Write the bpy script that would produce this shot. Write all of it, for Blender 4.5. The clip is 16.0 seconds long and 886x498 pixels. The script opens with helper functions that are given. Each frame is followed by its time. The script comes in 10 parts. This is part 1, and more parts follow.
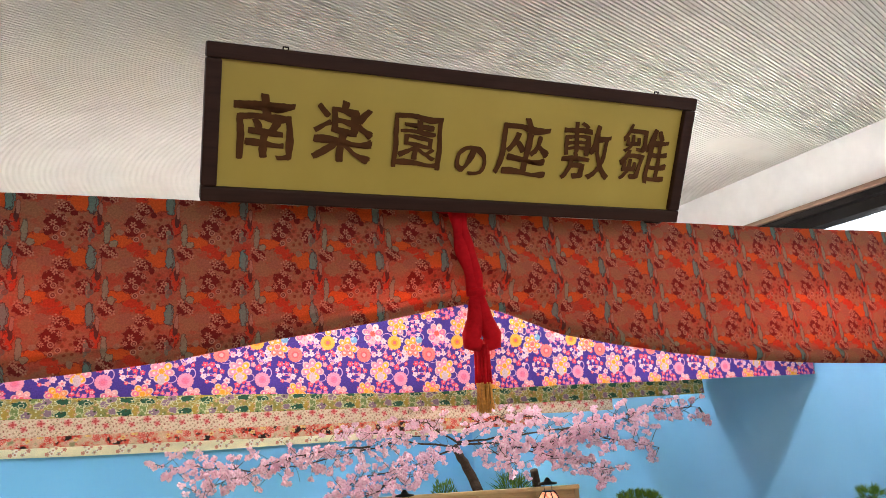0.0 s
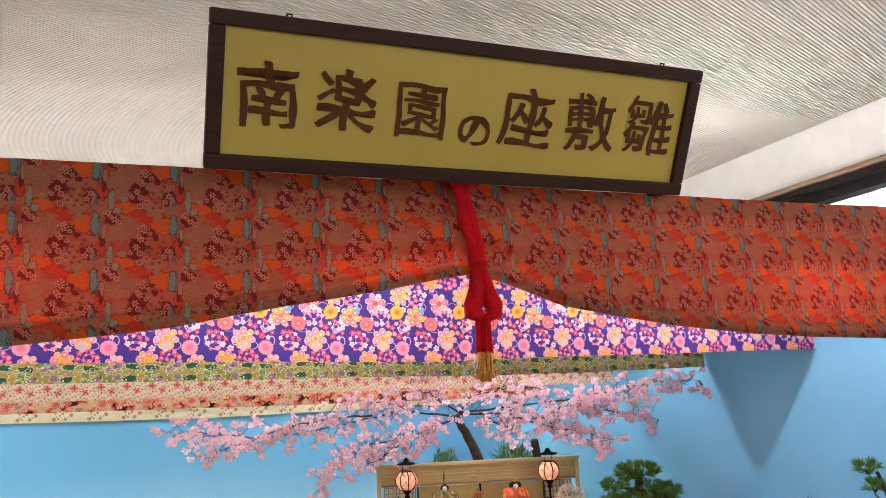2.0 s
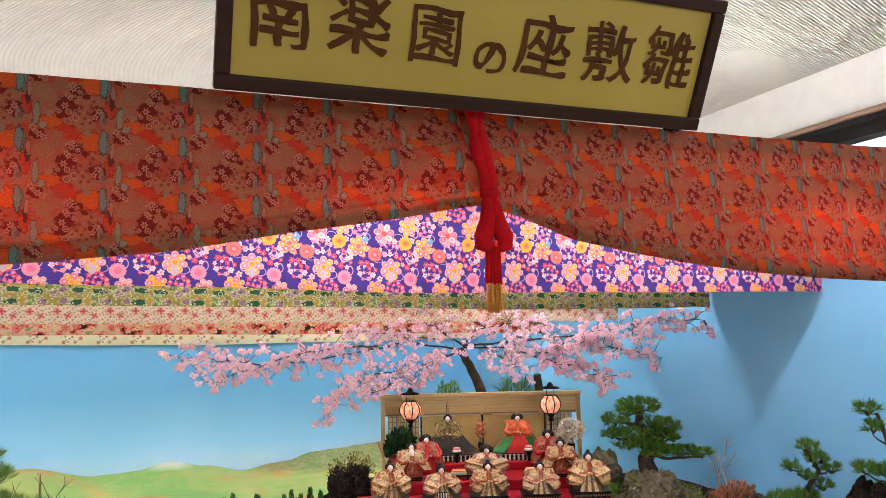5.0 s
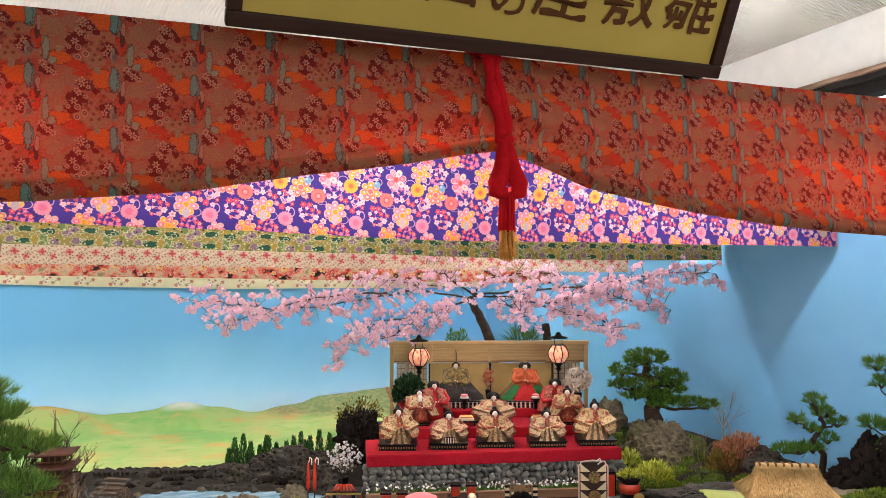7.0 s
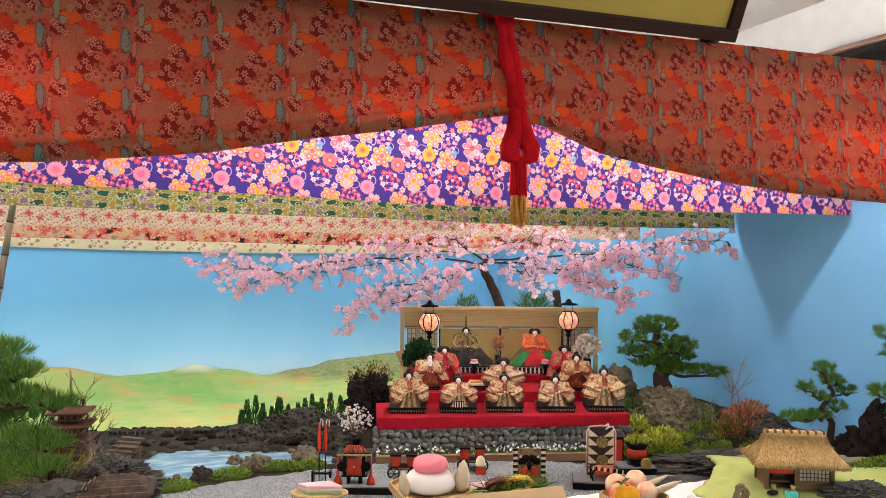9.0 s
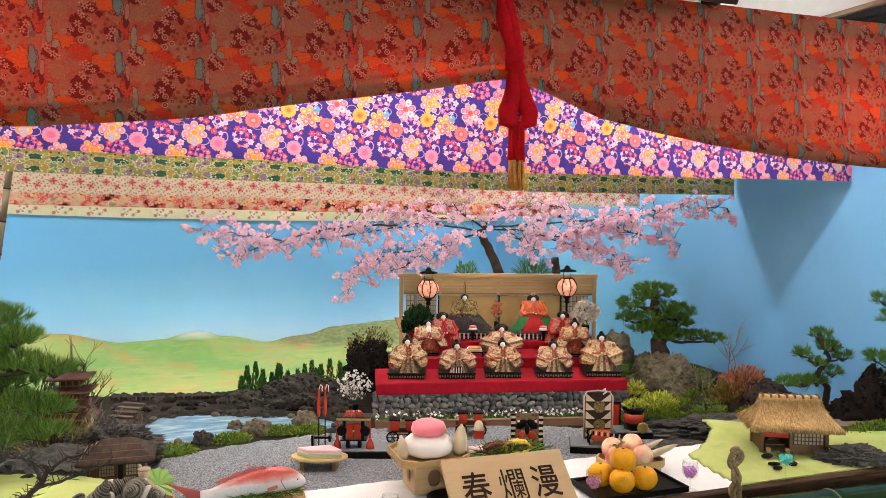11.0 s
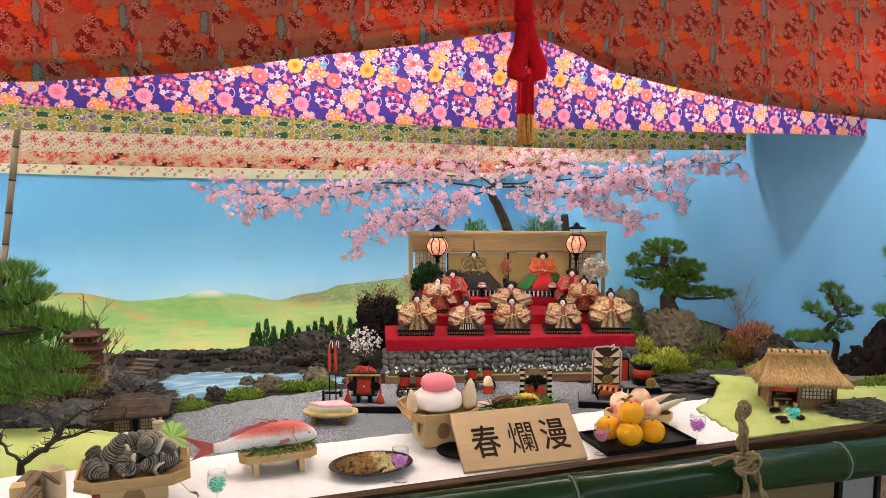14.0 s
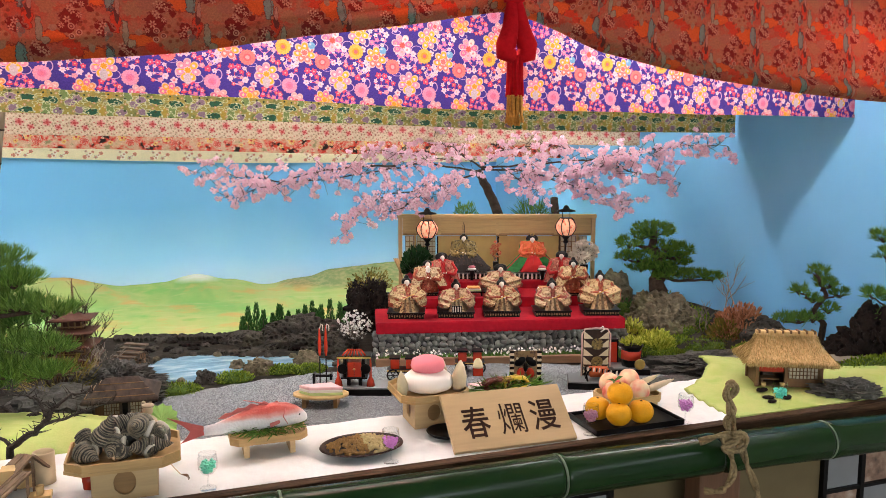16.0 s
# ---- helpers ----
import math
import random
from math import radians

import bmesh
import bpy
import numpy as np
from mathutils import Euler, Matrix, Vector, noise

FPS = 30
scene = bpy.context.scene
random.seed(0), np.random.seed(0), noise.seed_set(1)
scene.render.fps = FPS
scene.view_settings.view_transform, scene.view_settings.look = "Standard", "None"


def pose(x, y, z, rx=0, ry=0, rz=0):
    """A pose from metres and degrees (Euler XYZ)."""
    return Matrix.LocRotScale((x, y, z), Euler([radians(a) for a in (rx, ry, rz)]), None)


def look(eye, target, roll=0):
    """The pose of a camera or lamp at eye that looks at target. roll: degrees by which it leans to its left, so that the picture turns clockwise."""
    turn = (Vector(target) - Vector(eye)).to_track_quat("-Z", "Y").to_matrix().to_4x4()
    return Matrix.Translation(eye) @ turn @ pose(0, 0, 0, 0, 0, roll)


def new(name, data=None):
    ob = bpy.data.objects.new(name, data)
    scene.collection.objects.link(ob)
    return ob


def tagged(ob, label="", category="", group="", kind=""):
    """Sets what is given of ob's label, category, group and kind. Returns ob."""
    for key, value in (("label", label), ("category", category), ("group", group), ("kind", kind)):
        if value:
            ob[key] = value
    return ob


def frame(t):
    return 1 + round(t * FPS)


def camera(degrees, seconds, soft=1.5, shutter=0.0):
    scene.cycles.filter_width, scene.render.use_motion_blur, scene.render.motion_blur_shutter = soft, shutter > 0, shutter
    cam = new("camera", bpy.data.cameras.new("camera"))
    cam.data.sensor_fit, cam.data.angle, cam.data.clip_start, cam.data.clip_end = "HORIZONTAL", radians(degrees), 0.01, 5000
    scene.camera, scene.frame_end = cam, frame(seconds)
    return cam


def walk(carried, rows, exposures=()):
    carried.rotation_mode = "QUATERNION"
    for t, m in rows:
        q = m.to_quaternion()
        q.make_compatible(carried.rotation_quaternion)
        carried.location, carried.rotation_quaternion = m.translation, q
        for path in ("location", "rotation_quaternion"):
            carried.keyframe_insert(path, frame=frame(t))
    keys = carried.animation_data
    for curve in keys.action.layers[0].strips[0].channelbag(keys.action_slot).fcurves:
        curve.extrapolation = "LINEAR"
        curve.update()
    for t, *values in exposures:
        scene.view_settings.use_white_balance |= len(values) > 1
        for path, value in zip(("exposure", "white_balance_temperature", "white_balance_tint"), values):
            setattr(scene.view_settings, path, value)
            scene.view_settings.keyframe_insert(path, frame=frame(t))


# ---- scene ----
cam = camera(60.0, 16.0, soft=0.8)
PATH = [
    (0, (0.119, 0.475, 1.582), (0.855, 2.284, 2.014), -3.5),
    (0.5, (0.119, 0.476, 1.583), (0.857, 2.285, 2.013), -3.6),
    (1, (0.118, 0.473, 1.582), (0.851, 2.286, 2.002), -3.5),
    (1.5, (0.12, 0.47, 1.577), (0.847, 2.292, 1.97), -3.2),
    (2, (0.121, 0.469, 1.575), (0.848, 2.297, 1.938), -2.8),
    (2.5, (0.12, 0.474, 1.574), (0.85, 2.304, 1.916), -2.6),
    (3, (0.121, 0.476, 1.572), (0.85, 2.31, 1.894), -2.4),
    (3.5, (0.12, 0.48, 1.57), (0.849, 2.319, 1.861), -2.0),
    (4, (0.119, 0.483, 1.568), (0.844, 2.329, 1.825), -1.8),
    (6.5, (0.114, 0.501, 1.556), (0.814, 2.371, 1.666), -0.3),
    (7, (0.115, 0.505, 1.555), (0.809, 2.379, 1.626), -0.1),
    (7.5, (0.115, 0.506, 1.551), (0.804, 2.384, 1.594), 0.2),
    (8, (0.116, 0.502, 1.551), (0.793, 2.384, 1.571), 0.3),
    (8.5, (0.116, 0.504, 1.55), (0.783, 2.389, 1.554), 0.4),
    (9, (0.116, 0.504, 1.549), (0.783, 2.39, 1.534), 0.4),
    (11.5, (0.122, 0.506, 1.541), (0.785, 2.389, 1.422), 0.3),
    (12, (0.122, 0.507, 1.539), (0.777, 2.392, 1.399), 0.2),
    (12.5, (0.123, 0.509, 1.538), (0.769, 2.395, 1.377), 0.1),
    (13, (0.123, 0.506, 1.536), (0.77, 2.391, 1.363), 0.1),
    (13.5, (0.124, 0.507, 1.535), (0.769, 2.391, 1.351), 0.1),
    (14, (0.124, 0.508, 1.534), (0.766, 2.391, 1.33), 0.1),
    (14.5, (0.124, 0.511, 1.531), (0.768, 2.392, 1.308), 0.2),
    (15, (0.126, 0.511, 1.531), (0.77, 2.39, 1.294), 0.1),
    (15.5, (0.125, 0.509, 1.529), (0.777, 2.384, 1.285), 0.0),
    (16, (0.125, 0.508, 1.529), (0.79, 2.378, 1.284), 0.0),
]
walk(cam, [(t, look(eye, target, roll)) for t, eye, target, roll in PATH])

# ---- light ----
world = bpy.data.worlds.new("world")
scene.world = world
world.use_nodes = True
_wn = world.node_tree
_sky = _wn.nodes.new("ShaderNodeTexSky")
_sky.sky_type, _sky.sun_disc = "NISHITA", False
_sky.sun_elevation, _sky.sun_rotation = radians(40), radians(200)
_wn.links.new(_sky.outputs[0], _wn.nodes["Background"].inputs[0])
_wn.nodes["Background"].inputs[1].default_value = 0.12
sun = new("sun", bpy.data.lights.new("sun", "SUN"))
sun.data.energy, sun.data.angle, sun.data.color = 2.0, radians(0.6), (1.0, 0.95, 0.88)
sun.matrix_world = pose(0, 0, 6, 50, 0, 200)


def area(name, where, target, sx, sy, watts, colour):
    ob = new(name, bpy.data.lights.new(name, "AREA"))
    ob.data.shape, ob.data.size, ob.data.size_y = "RECTANGLE", sx, sy
    ob.data.energy, ob.data.color = watts, colour
    ob.matrix_world = look(where, target)
    return ob


DAY = (0.86, 0.93, 1.0)
# strip_light is daylight at the strip window; the south light is an added fill
area("window_light", (0.2, -3.30, 1.72), (0.2, 1.2, 0.45), 4.6, 1.15, 94, DAY)
area("strip_light", (2.56, 0.3, 2.17), (0.0, 0.6, 2.0), 4.6, 0.24, 20, DAY)
scene.view_settings.exposure = 0.0


# ---- materials ----
class X:
    """A value in a node tree, with arithmetic."""

    def __init__(self, tree, s):
        self.t, self.s = tree, s

    def op(self, kind, *others, clamp=False):
        n = self.t.nodes.new("ShaderNodeMath")
        n.operation, n.use_clamp = kind, clamp
        for k, v in enumerate((self, *others)):
            if isinstance(v, X):
                self.t.links.new(v.s, n.inputs[k])
            else:
                n.inputs[k].default_value = v
        return X(self.t, n.outputs[0])

    def __add__(self, o): return self.op("ADD", o)
    def __sub__(self, o): return self.op("SUBTRACT", o)
    def __mul__(self, o): return self.op("MULTIPLY", o)
    def __truediv__(self, o): return self.op("DIVIDE", o)
    def abs(self): return self.op("ABSOLUTE")
    def max(self, o): return self.op("MAXIMUM", o)
    def min(self, o): return self.op("MINIMUM", o)
    def cos(self): return self.op("COSINE")
    def sin(self): return self.op("SINE")
    def sqrt(self): return self.op("SQRT")
    def angle(self, o): return self.op("ARCTAN2", o)

    def step(self, edge, soft):
        """0 above edge, 1 below it."""
        n = self.t.nodes.new("ShaderNodeMapRange")
        self.t.links.new(self.s, n.inputs[0])
        for k, v in enumerate((edge - soft / 2, edge + soft / 2, 1.0, 0.0)):
            n.inputs[k + 1].default_value = v
        return X(self.t, n.outputs[0])


class Mat:
    def __init__(self, name, rough=0.6, metal=0.0, spec=0.4):
        self.m = bpy.data.materials.new(name)
        self.m.use_nodes = True
        self.t = self.m.node_tree
        self.b = self.t.nodes["Principled BSDF"]
        self.b.inputs["Roughness"].default_value = rough
        self.b.inputs["Metallic"].default_value = metal
        self.b.inputs["Specular IOR Level"].default_value = spec

    def node(self, kind, **inputs):
        n = self.t.nodes.new(kind)
        for k, v in inputs.items():
            k = k.replace("_", " ")
            if isinstance(v, X):
                self.t.links.new(v.s, n.inputs[k])
            else:
                n.inputs[k].default_value = v
        return n

    def out(self, n, k=0):
        return X(self.t, n.outputs[k])

    def coord(self, kind="Object"):
        return self.out(self.node("ShaderNodeTexCoord"), kind)

    def split(self, v):
        n = self.node("ShaderNodeSeparateXYZ")
        self.t.links.new(v.s, n.inputs[0])
        return [self.out(n, k) for k in range(3)]

    def noise(self, scale, detail=3.0, rough=0.55, at=None, stretch=None, distort=0.0):
        v = at or self.coord()
        if stretch:
            mp = self.node("ShaderNodeMapping")
            self.t.links.new(v.s, mp.inputs[0])
            mp.inputs["Scale"].default_value = stretch
            v = self.out(mp)
        n = self.node("ShaderNodeTexNoise", Scale=scale, Detail=detail, Roughness=rough, Distortion=distort)
        self.t.links.new(v.s, n.inputs["Vector"])
        return self.out(n)

    def voronoi(self, scale, at=None, feature="F1", key="Distance"):
        n = self.node("ShaderNodeTexVoronoi", Scale=scale)
        n.feature = feature
        self.t.links.new((at or self.coord()).s, n.inputs["Vector"])
        return self.out(n, key)

    def ramp(self, fac, stops):
        n = self.node("ShaderNodeValToRGB")
        self.t.links.new(fac.s, n.inputs[0])
        el = n.color_ramp.elements
        while len(el) < len(stops):
            el.new(0.5)
        for e, (p, c) in zip(el, stops):
            e.position, e.color = p, (*c, 1)
        return self.out(n)

    def mix(self, fac, a, b, blend="MIX"):
        n = self.t.nodes.new("ShaderNodeMix")
        n.data_type, n.blend_type = "RGBA", blend
        for k, v in ((0, fac), (6, a), (7, b)):
            if isinstance(v, X):
                self.t.links.new(v.s, n.inputs[k])
            elif k == 0:
                n.inputs[k].default_value = v
            else:
                n.inputs[k].default_value = (*v, 1)
        return X(self.t, n.outputs[2])

    def random(self):
        return self.out(self.node("ShaderNodeObjectInfo"), "Random")

    def island(self):
        return self.out(self.node("ShaderNodeNewGeometry"), "Random Per Island")

    def base(self, c):
        if isinstance(c, X):
            self.t.links.new(c.s, self.b.inputs["Base Color"])
        else:
            self.b.inputs["Base Color"].default_value = (*c, 1)
        return self

    def rough(self, x):
        self.t.links.new(x.s, self.b.inputs["Roughness"])
        return self

    def bump(self, h, strength=0.3, dist=0.01):
        n = self.node("ShaderNodeBump", Strength=strength, Distance=dist)
        self.t.links.new(h.s, n.inputs["Height"])
        self.t.links.new(n.outputs[0], self.b.inputs["Normal"])
        return self

    def thin(self, colour, amount):
        """Lets part of the light through, as cloth and paper do."""
        tr, mx = self.t.nodes.new("ShaderNodeBsdfTranslucent"), self.t.nodes.new("ShaderNodeMixShader")
        if isinstance(colour, X):
            self.t.links.new(colour.s, tr.inputs[0])
        else:
            tr.inputs[0].default_value = (*colour, 1)
        mx.inputs[0].default_value = amount
        out = self.t.nodes["Material Output"]
        self.t.links.new(self.b.outputs[0], mx.inputs[1])
        self.t.links.new(tr.outputs[0], mx.inputs[2])
        self.t.links.new(mx.outputs[0], out.inputs[0])
        return self


def plain(name, c, rough=0.6, vary=0.12, scale=30.0, metal=0.0, bump=0.0, stretch=None, spec=0.2, each=0.0):
    """A surface of one colour with two scales of tone and a fine relief."""
    m = Mat(name, rough, metal, spec)
    big, fine = m.noise(scale * 0.15, 3, stretch=stretch), m.noise(scale, 5, stretch=stretch)
    f = big * 0.5 + fine * 0.5
    lo, hi = [v * (1 - 1.6 * vary) for v in c], [min(1, v * (1 + 1.6 * vary)) for v in c]
    col = m.ramp(f, ((0.3, lo), (0.7, hi)))
    if each:
        col = m.mix(1.0, col, m.ramp(m.random(), ((0, [1 - each] * 3), (1, [1 + each * 0.4] * 3))), "MULTIPLY")
    m.base(col)
    if bump:
        m.bump(fine, bump, 0.004)
    return m.m


def wood(name, c, rough=0.5, grain=0.25, axis=0, scale=60, spec=0.3):
    st = [1.0, 1.0, 1.0]
    st[axis] = 0.06
    m = Mat(name, rough, spec=spec)
    a, b = m.noise(scale, 4, stretch=st, distort=0.6), m.noise(scale * 4, 3, stretch=st)
    f = a * 0.65 + b * 0.35
    m.base(m.ramp(f, ((0.3, [v * (1 - grain) for v in c]), (0.52, c), (0.72, [min(1, v * (1 + grain * 0.7)) for v in c]))))
    m.bump(f, 0.15, 0.002)
    return m.m


_stamps = {}


class Stamp(Mat):
    """A node group that prints one motif over a colour; it repeats every 2 * Half."""

    def __init__(self, kind):
        self.t = bpy.data.node_groups.new("print_" + kind, "ShaderNodeTree")
        face = self.t.interface
        for nm, st in (("UV", "Vector"), ("Col", "Color"), ("Centre", "Vector"), ("Half", "Vector"), ("Size", "Float"), ("Tall", "Float"), ("Petals", "Float"), ("Turn", "Float"), ("Deep", "Float"), *[("C%d" % k, "Color") for k in range(5)]):
            face.new_socket(name=nm, in_out="INPUT", socket_type="NodeSocket" + st)
        face.new_socket(name="Col", in_out="OUTPUT", socket_type="NodeSocketColor")
        gi = self.t.nodes.new("NodeGroupInput")
        self.i = {s.name: X(self.t, s) for s in gi.outputs if s.name}
        i = self.i
        off = self.vec("SUBTRACT", i["UV"], i["Centre"])
        neg = self.t.nodes.new("ShaderNodeVectorMath")
        neg.operation = "SCALE"
        self.t.links.new(i["Half"].s, neg.inputs[0])
        neg.inputs["Scale"].default_value = -1.0
        off = self.vec("WRAP", off, i["Half"], X(self.t, neg.outputs[0]))
        self.du, self.dv, _ = self.split(off)
        self.off = off

    def vec(self, kind, *a):
        n = self.t.nodes.new("ShaderNodeVectorMath")
        n.operation = kind
        for k, v in enumerate(a):
            self.t.links.new(v.s, n.inputs[k])
        return X(self.t, n.outputs[1 if kind == "LENGTH" else 0])

    def done(self, col):
        go = self.t.nodes.new("NodeGroupOutput")
        self.t.links.new(col.s, go.inputs[0])
        return self.t


def stamp(kind):
    if kind in _stamps:
        return _stamps[kind]
    g = Stamp(kind)
    i, du, dv = g.i, g.du, g.dv
    size, tall, col, C = i["Size"], i["Tall"], i["Col"], [i["C%d" % k] for k in range(5)]
    if kind in ("flower", "snow"):
        d = g.vec("LENGTH", g.off)
        a = ((dv.angle(du) * i["Petals"]) * 0.5 + i["Turn"]).cos().abs()
        edge = size * (a * i["Deep"] + (i["Deep"] * -1.0 + 1.0))
        col = g.mix((d - edge).step(0.0, 0.0015), col, C[0])
        if kind == "flower":
            col = g.mix((d - edge * 0.62).step(0.0, 0.0015), col, C[1])
        col = g.mix((d - size * 0.3).step(0.0, 0.0015), col, C[2])
    elif kind in ("disc", "ring"):
        dv = dv * tall
        d = (du * du + dv * dv).sqrt()
        col = g.mix((d - size).step(0.0, 0.0016), col, C[0])
        if kind == "ring":
            col = g.mix((d - size * 0.72).step(0.0, 0.0016), col, C[2])
    elif kind == "blob":                          # a cloud with a ragged edge and a rim
        rag = (g.noise(110, 4, 0.65, at=i["UV"]) - 0.5) * 1.7
        x, y = du / size, dv / tall
        d = (x * x + y * y).sqrt() + rag
        col = g.mix(d.step(1.0, 0.10) * i["Deep"], col, C[1])
        col = g.mix(d.step(0.86, 0.10), col, C[0])
    elif kind == "bloom":                         # a blossom of many tones: rim, two petal colours, inner, heart
        d = g.vec("LENGTH", g.off)
        ang = dv.angle(du) + i["Turn"]
        lobe = ((ang * i["Petals"]) * 0.5).cos().abs()
        rel = d / (size * (lobe.sqrt() * 0.42 + 0.58))
        pick = (((ang * i["Petals"]) * (0.5 / math.pi) + 9.5).op("FLOOR") * 2.39 + i["Turn"] * 40.0).sin()
        petal = g.mix((pick * 2.0 + 0.5).op("MAXIMUM", 0.0, clamp=True), C[1], C[2])
        col = g.mix(rel.step(1.0, 0.06), col, C[0])
        col = g.mix(rel.step(0.90, 0.06), col, petal)
        tear = (rel - 0.60).abs() + (lobe * -0.30 + 0.24)
        col = g.mix(tear.step(0.06, 0.04), col, C[0])
        col = g.mix(tear.step(0.02, 0.04), col, C[3])
        col = g.mix(rel.step(0.33, 0.05), col, C[3])
        col = g.mix(rel.step(0.27, 0.05), col, C[4])
    elif kind == "garland":                       # small blossoms in two colours set round a ring
        d = g.vec("LENGTH", g.off)
        ang = dv.angle(du) + i["Turn"]
        nth = (ang * i["Petals"] * (0.5 / math.pi)).op("ROUND")
        ang = ang - (nth / i["Petals"]) * (2 * math.pi)
        x, y = d * ang.cos() - size + (nth * 2.1).sin() * (tall * 0.35), d * ang.sin()
        lobe = ((y.angle(x) * 5.0) * 0.5 + nth * 1.3).cos().abs()
        edge = (lobe * 0.38 + 0.62) * ((nth * 1.7).sin() * 0.22 + 0.85) * tall
        far = (x * x + y * y).sqrt()
        col = g.mix((((d - size).abs() - 0.0009)).step(0.0, 0.0008), col, C[0])
        col = g.mix((far - edge).step(0.0, 0.0012), col, g.mix(((nth * 2.399).sin() * 4.0 + 0.5).op("MAXIMUM", 0.0, clamp=True), C[1], C[0]))
        col = g.mix((far - tall * 0.24).step(0.0, 0.0012), col, C[2])
    elif kind == "loop":                          # a thin cord
        dv = dv * (size / tall)
        d = ((du * du + dv * dv).sqrt() - size).abs()
        col = g.mix((d - i["Deep"]).step(0.0, 0.0012), col, C[0])
    _stamps[kind] = g.done(col)
    return _stamps[kind]


def print_cloth(name, ground, pu, pv, marks, rough=0.8, thin=0.25, glow=None, jitter=0.004, weave=1.0):
    """Printed cloth: marks are (kind, u, v, size, colours...), laid over the ground in order."""
    m = Mat(name, rough, spec=0.10)
    uv = m.coord("UV")
    u, v, _ = m.split(uv)
    u, v = u + (m.noise(22, 2, at=uv) - 0.5) * (jitter * 2), v + (m.noise(19, 2, at=uv, stretch=(1.0, 1.2, 1.0)) - 0.5) * (jitter * 2)
    cm = m.node("ShaderNodeCombineXYZ")
    m.t.links.new(u.s, cm.inputs[0])
    m.t.links.new(v.s, cm.inputs[1])
    puv = m.out(cm)
    col = ground(m, u, v, uv) if callable(ground) else m.mix(m.noise(14, 3, at=uv), [c * 0.86 for c in ground], [min(1, c * 1.12) for c in ground])
    for kind, cu, cv, size, *cs in marks:
        tall, petals, turn, deep = 1.0, 5.0, 0.0, 0.35
        kind, _, often = kind.partition(" x")      # "flower x3" repeats three times as often each way
        often = float(often or 1)
        if kind == "flower":
            cols = cs[:3]
            if len(cs) > 3:
                petals, deep, turn = cs[3:]
        elif kind == "snow":
            cols, petals, turn, deep = (cs[0], cs[0], cs[1]), cs[2], cs[3], 0.72
        elif kind == "disc":
            cols, tall = cs[:1], (cs[1] if len(cs) > 1 else 1.0)
        elif kind == "ring":
            cols, tall = (cs[0], cs[0], cs[2]), cs[1]
        elif kind == "blob":
            rim = cs[2] if len(cs) > 2 else None
            cols, tall, deep = (cs[0], rim or cs[0]), cs[1], 1.0 if rim else 0.0
        elif kind == "bloom":
            cols, petals, turn = cs[:5], cs[5], cs[6]
        elif kind == "garland":
            cols, tall, petals, turn = cs[:3], cs[3], cs[4], cs[5]
        else:
            cols, tall, deep = cs[:1], cs[1], cs[2]
        n = m.t.nodes.new("ShaderNodeGroup")
        n.node_tree = stamp(kind)
        m.t.links.new(puv.s, n.inputs["UV"])
        m.t.links.new(col.s, n.inputs["Col"])
        n.inputs["Centre"].default_value, n.inputs["Half"].default_value = (cu, cv, 0), (pu / 2 / often, pv / 2 / often, 1)
        for nm, val in (("Size", size), ("Tall", tall), ("Petals", petals), ("Turn", turn), ("Deep", deep)):
            n.inputs[nm].default_value = val
        for k, c in enumerate(cols):
            n.inputs["C%d" % k].default_value = (*c, 1)
        col = X(m.t, n.outputs[0])
    tone = m.noise(260, 4, 0.75, at=uv)
    col = m.mix(0.34, col, m.mix(1.0, col, m.ramp(tone, ((0.36, (0.34, 0.30, 0.32)), (0.50, (0.9, 0.9, 0.9)), (0.62, (1.6, 1.5, 1.45)))), "MULTIPLY"))
    m.base(col)
    m.bump(m.noise(900, 1, at=uv), 0.15 * weave, 0.0006)
    m.thin(m.mix(0.5, col, glow) if glow else col, thin)
    return m.m


# ---- mesh helpers ----
def P(lat, d, z=0.0):
    """A place by its distance aside of and ahead of the visitor's stand."""
    return Vector((0.1245 + 0.33525 * d + 0.94213 * lat, 0.5077 + 0.94213 * d - 0.33525 * lat, z))


FACE = -19.588  # degrees: what faces the visitor is turned by this


def mesh(name, bm, material=None, smooth=False):
    me = bpy.data.meshes.new(name)
    bm.normal_update()
    bm.to_mesh(me)
    bm.free()
    for mt in (material if isinstance(material, (list, tuple)) else [material] if material else []):
        me.materials.append(mt)
    if smooth:
        me.shade_smooth()
    return me


def part(name, bm, material, parent=None, label="", smooth=False, at=None):
    me = bm if isinstance(bm, bpy.types.Mesh) else mesh(name, bm, material, smooth)
    ob = new(name, me)
    if at is not None:
        ob.matrix_basis = at
    if parent is not None:
        ob.parent = parent
    if label:
        ob["label"] = label
    return ob


def thing(name, m, label, category, group="", kind=""):
    ob = new(name)
    ob.empty_display_size = 0.05
    ob.matrix_basis = m
    return tagged(ob, label, category, group, kind)


def box(bm, x0, x1, y0, y1, z0, z1, bevel=0.0, mi=0):
    vs = bmesh.ops.create_cube(bm, size=1.0, matrix=Matrix.Translation(((x0 + x1) / 2, (y0 + y1) / 2, (z0 + z1) / 2)) @ Matrix.Diagonal((x1 - x0, y1 - y0, z1 - z0, 1)))["verts"]
    fs = {f for v in vs for f in v.link_faces}
    for f in fs:
        f.material_index = mi
    if bevel:
        es = list({e for v in vs for e in v.link_edges})
        bmesh.ops.bevel(bm, geom=es, offset=bevel, segments=2, affect="EDGES", profile=0.6)
    return bm


def B(*a, **k):
    return box(bmesh.new(), *a, **k)


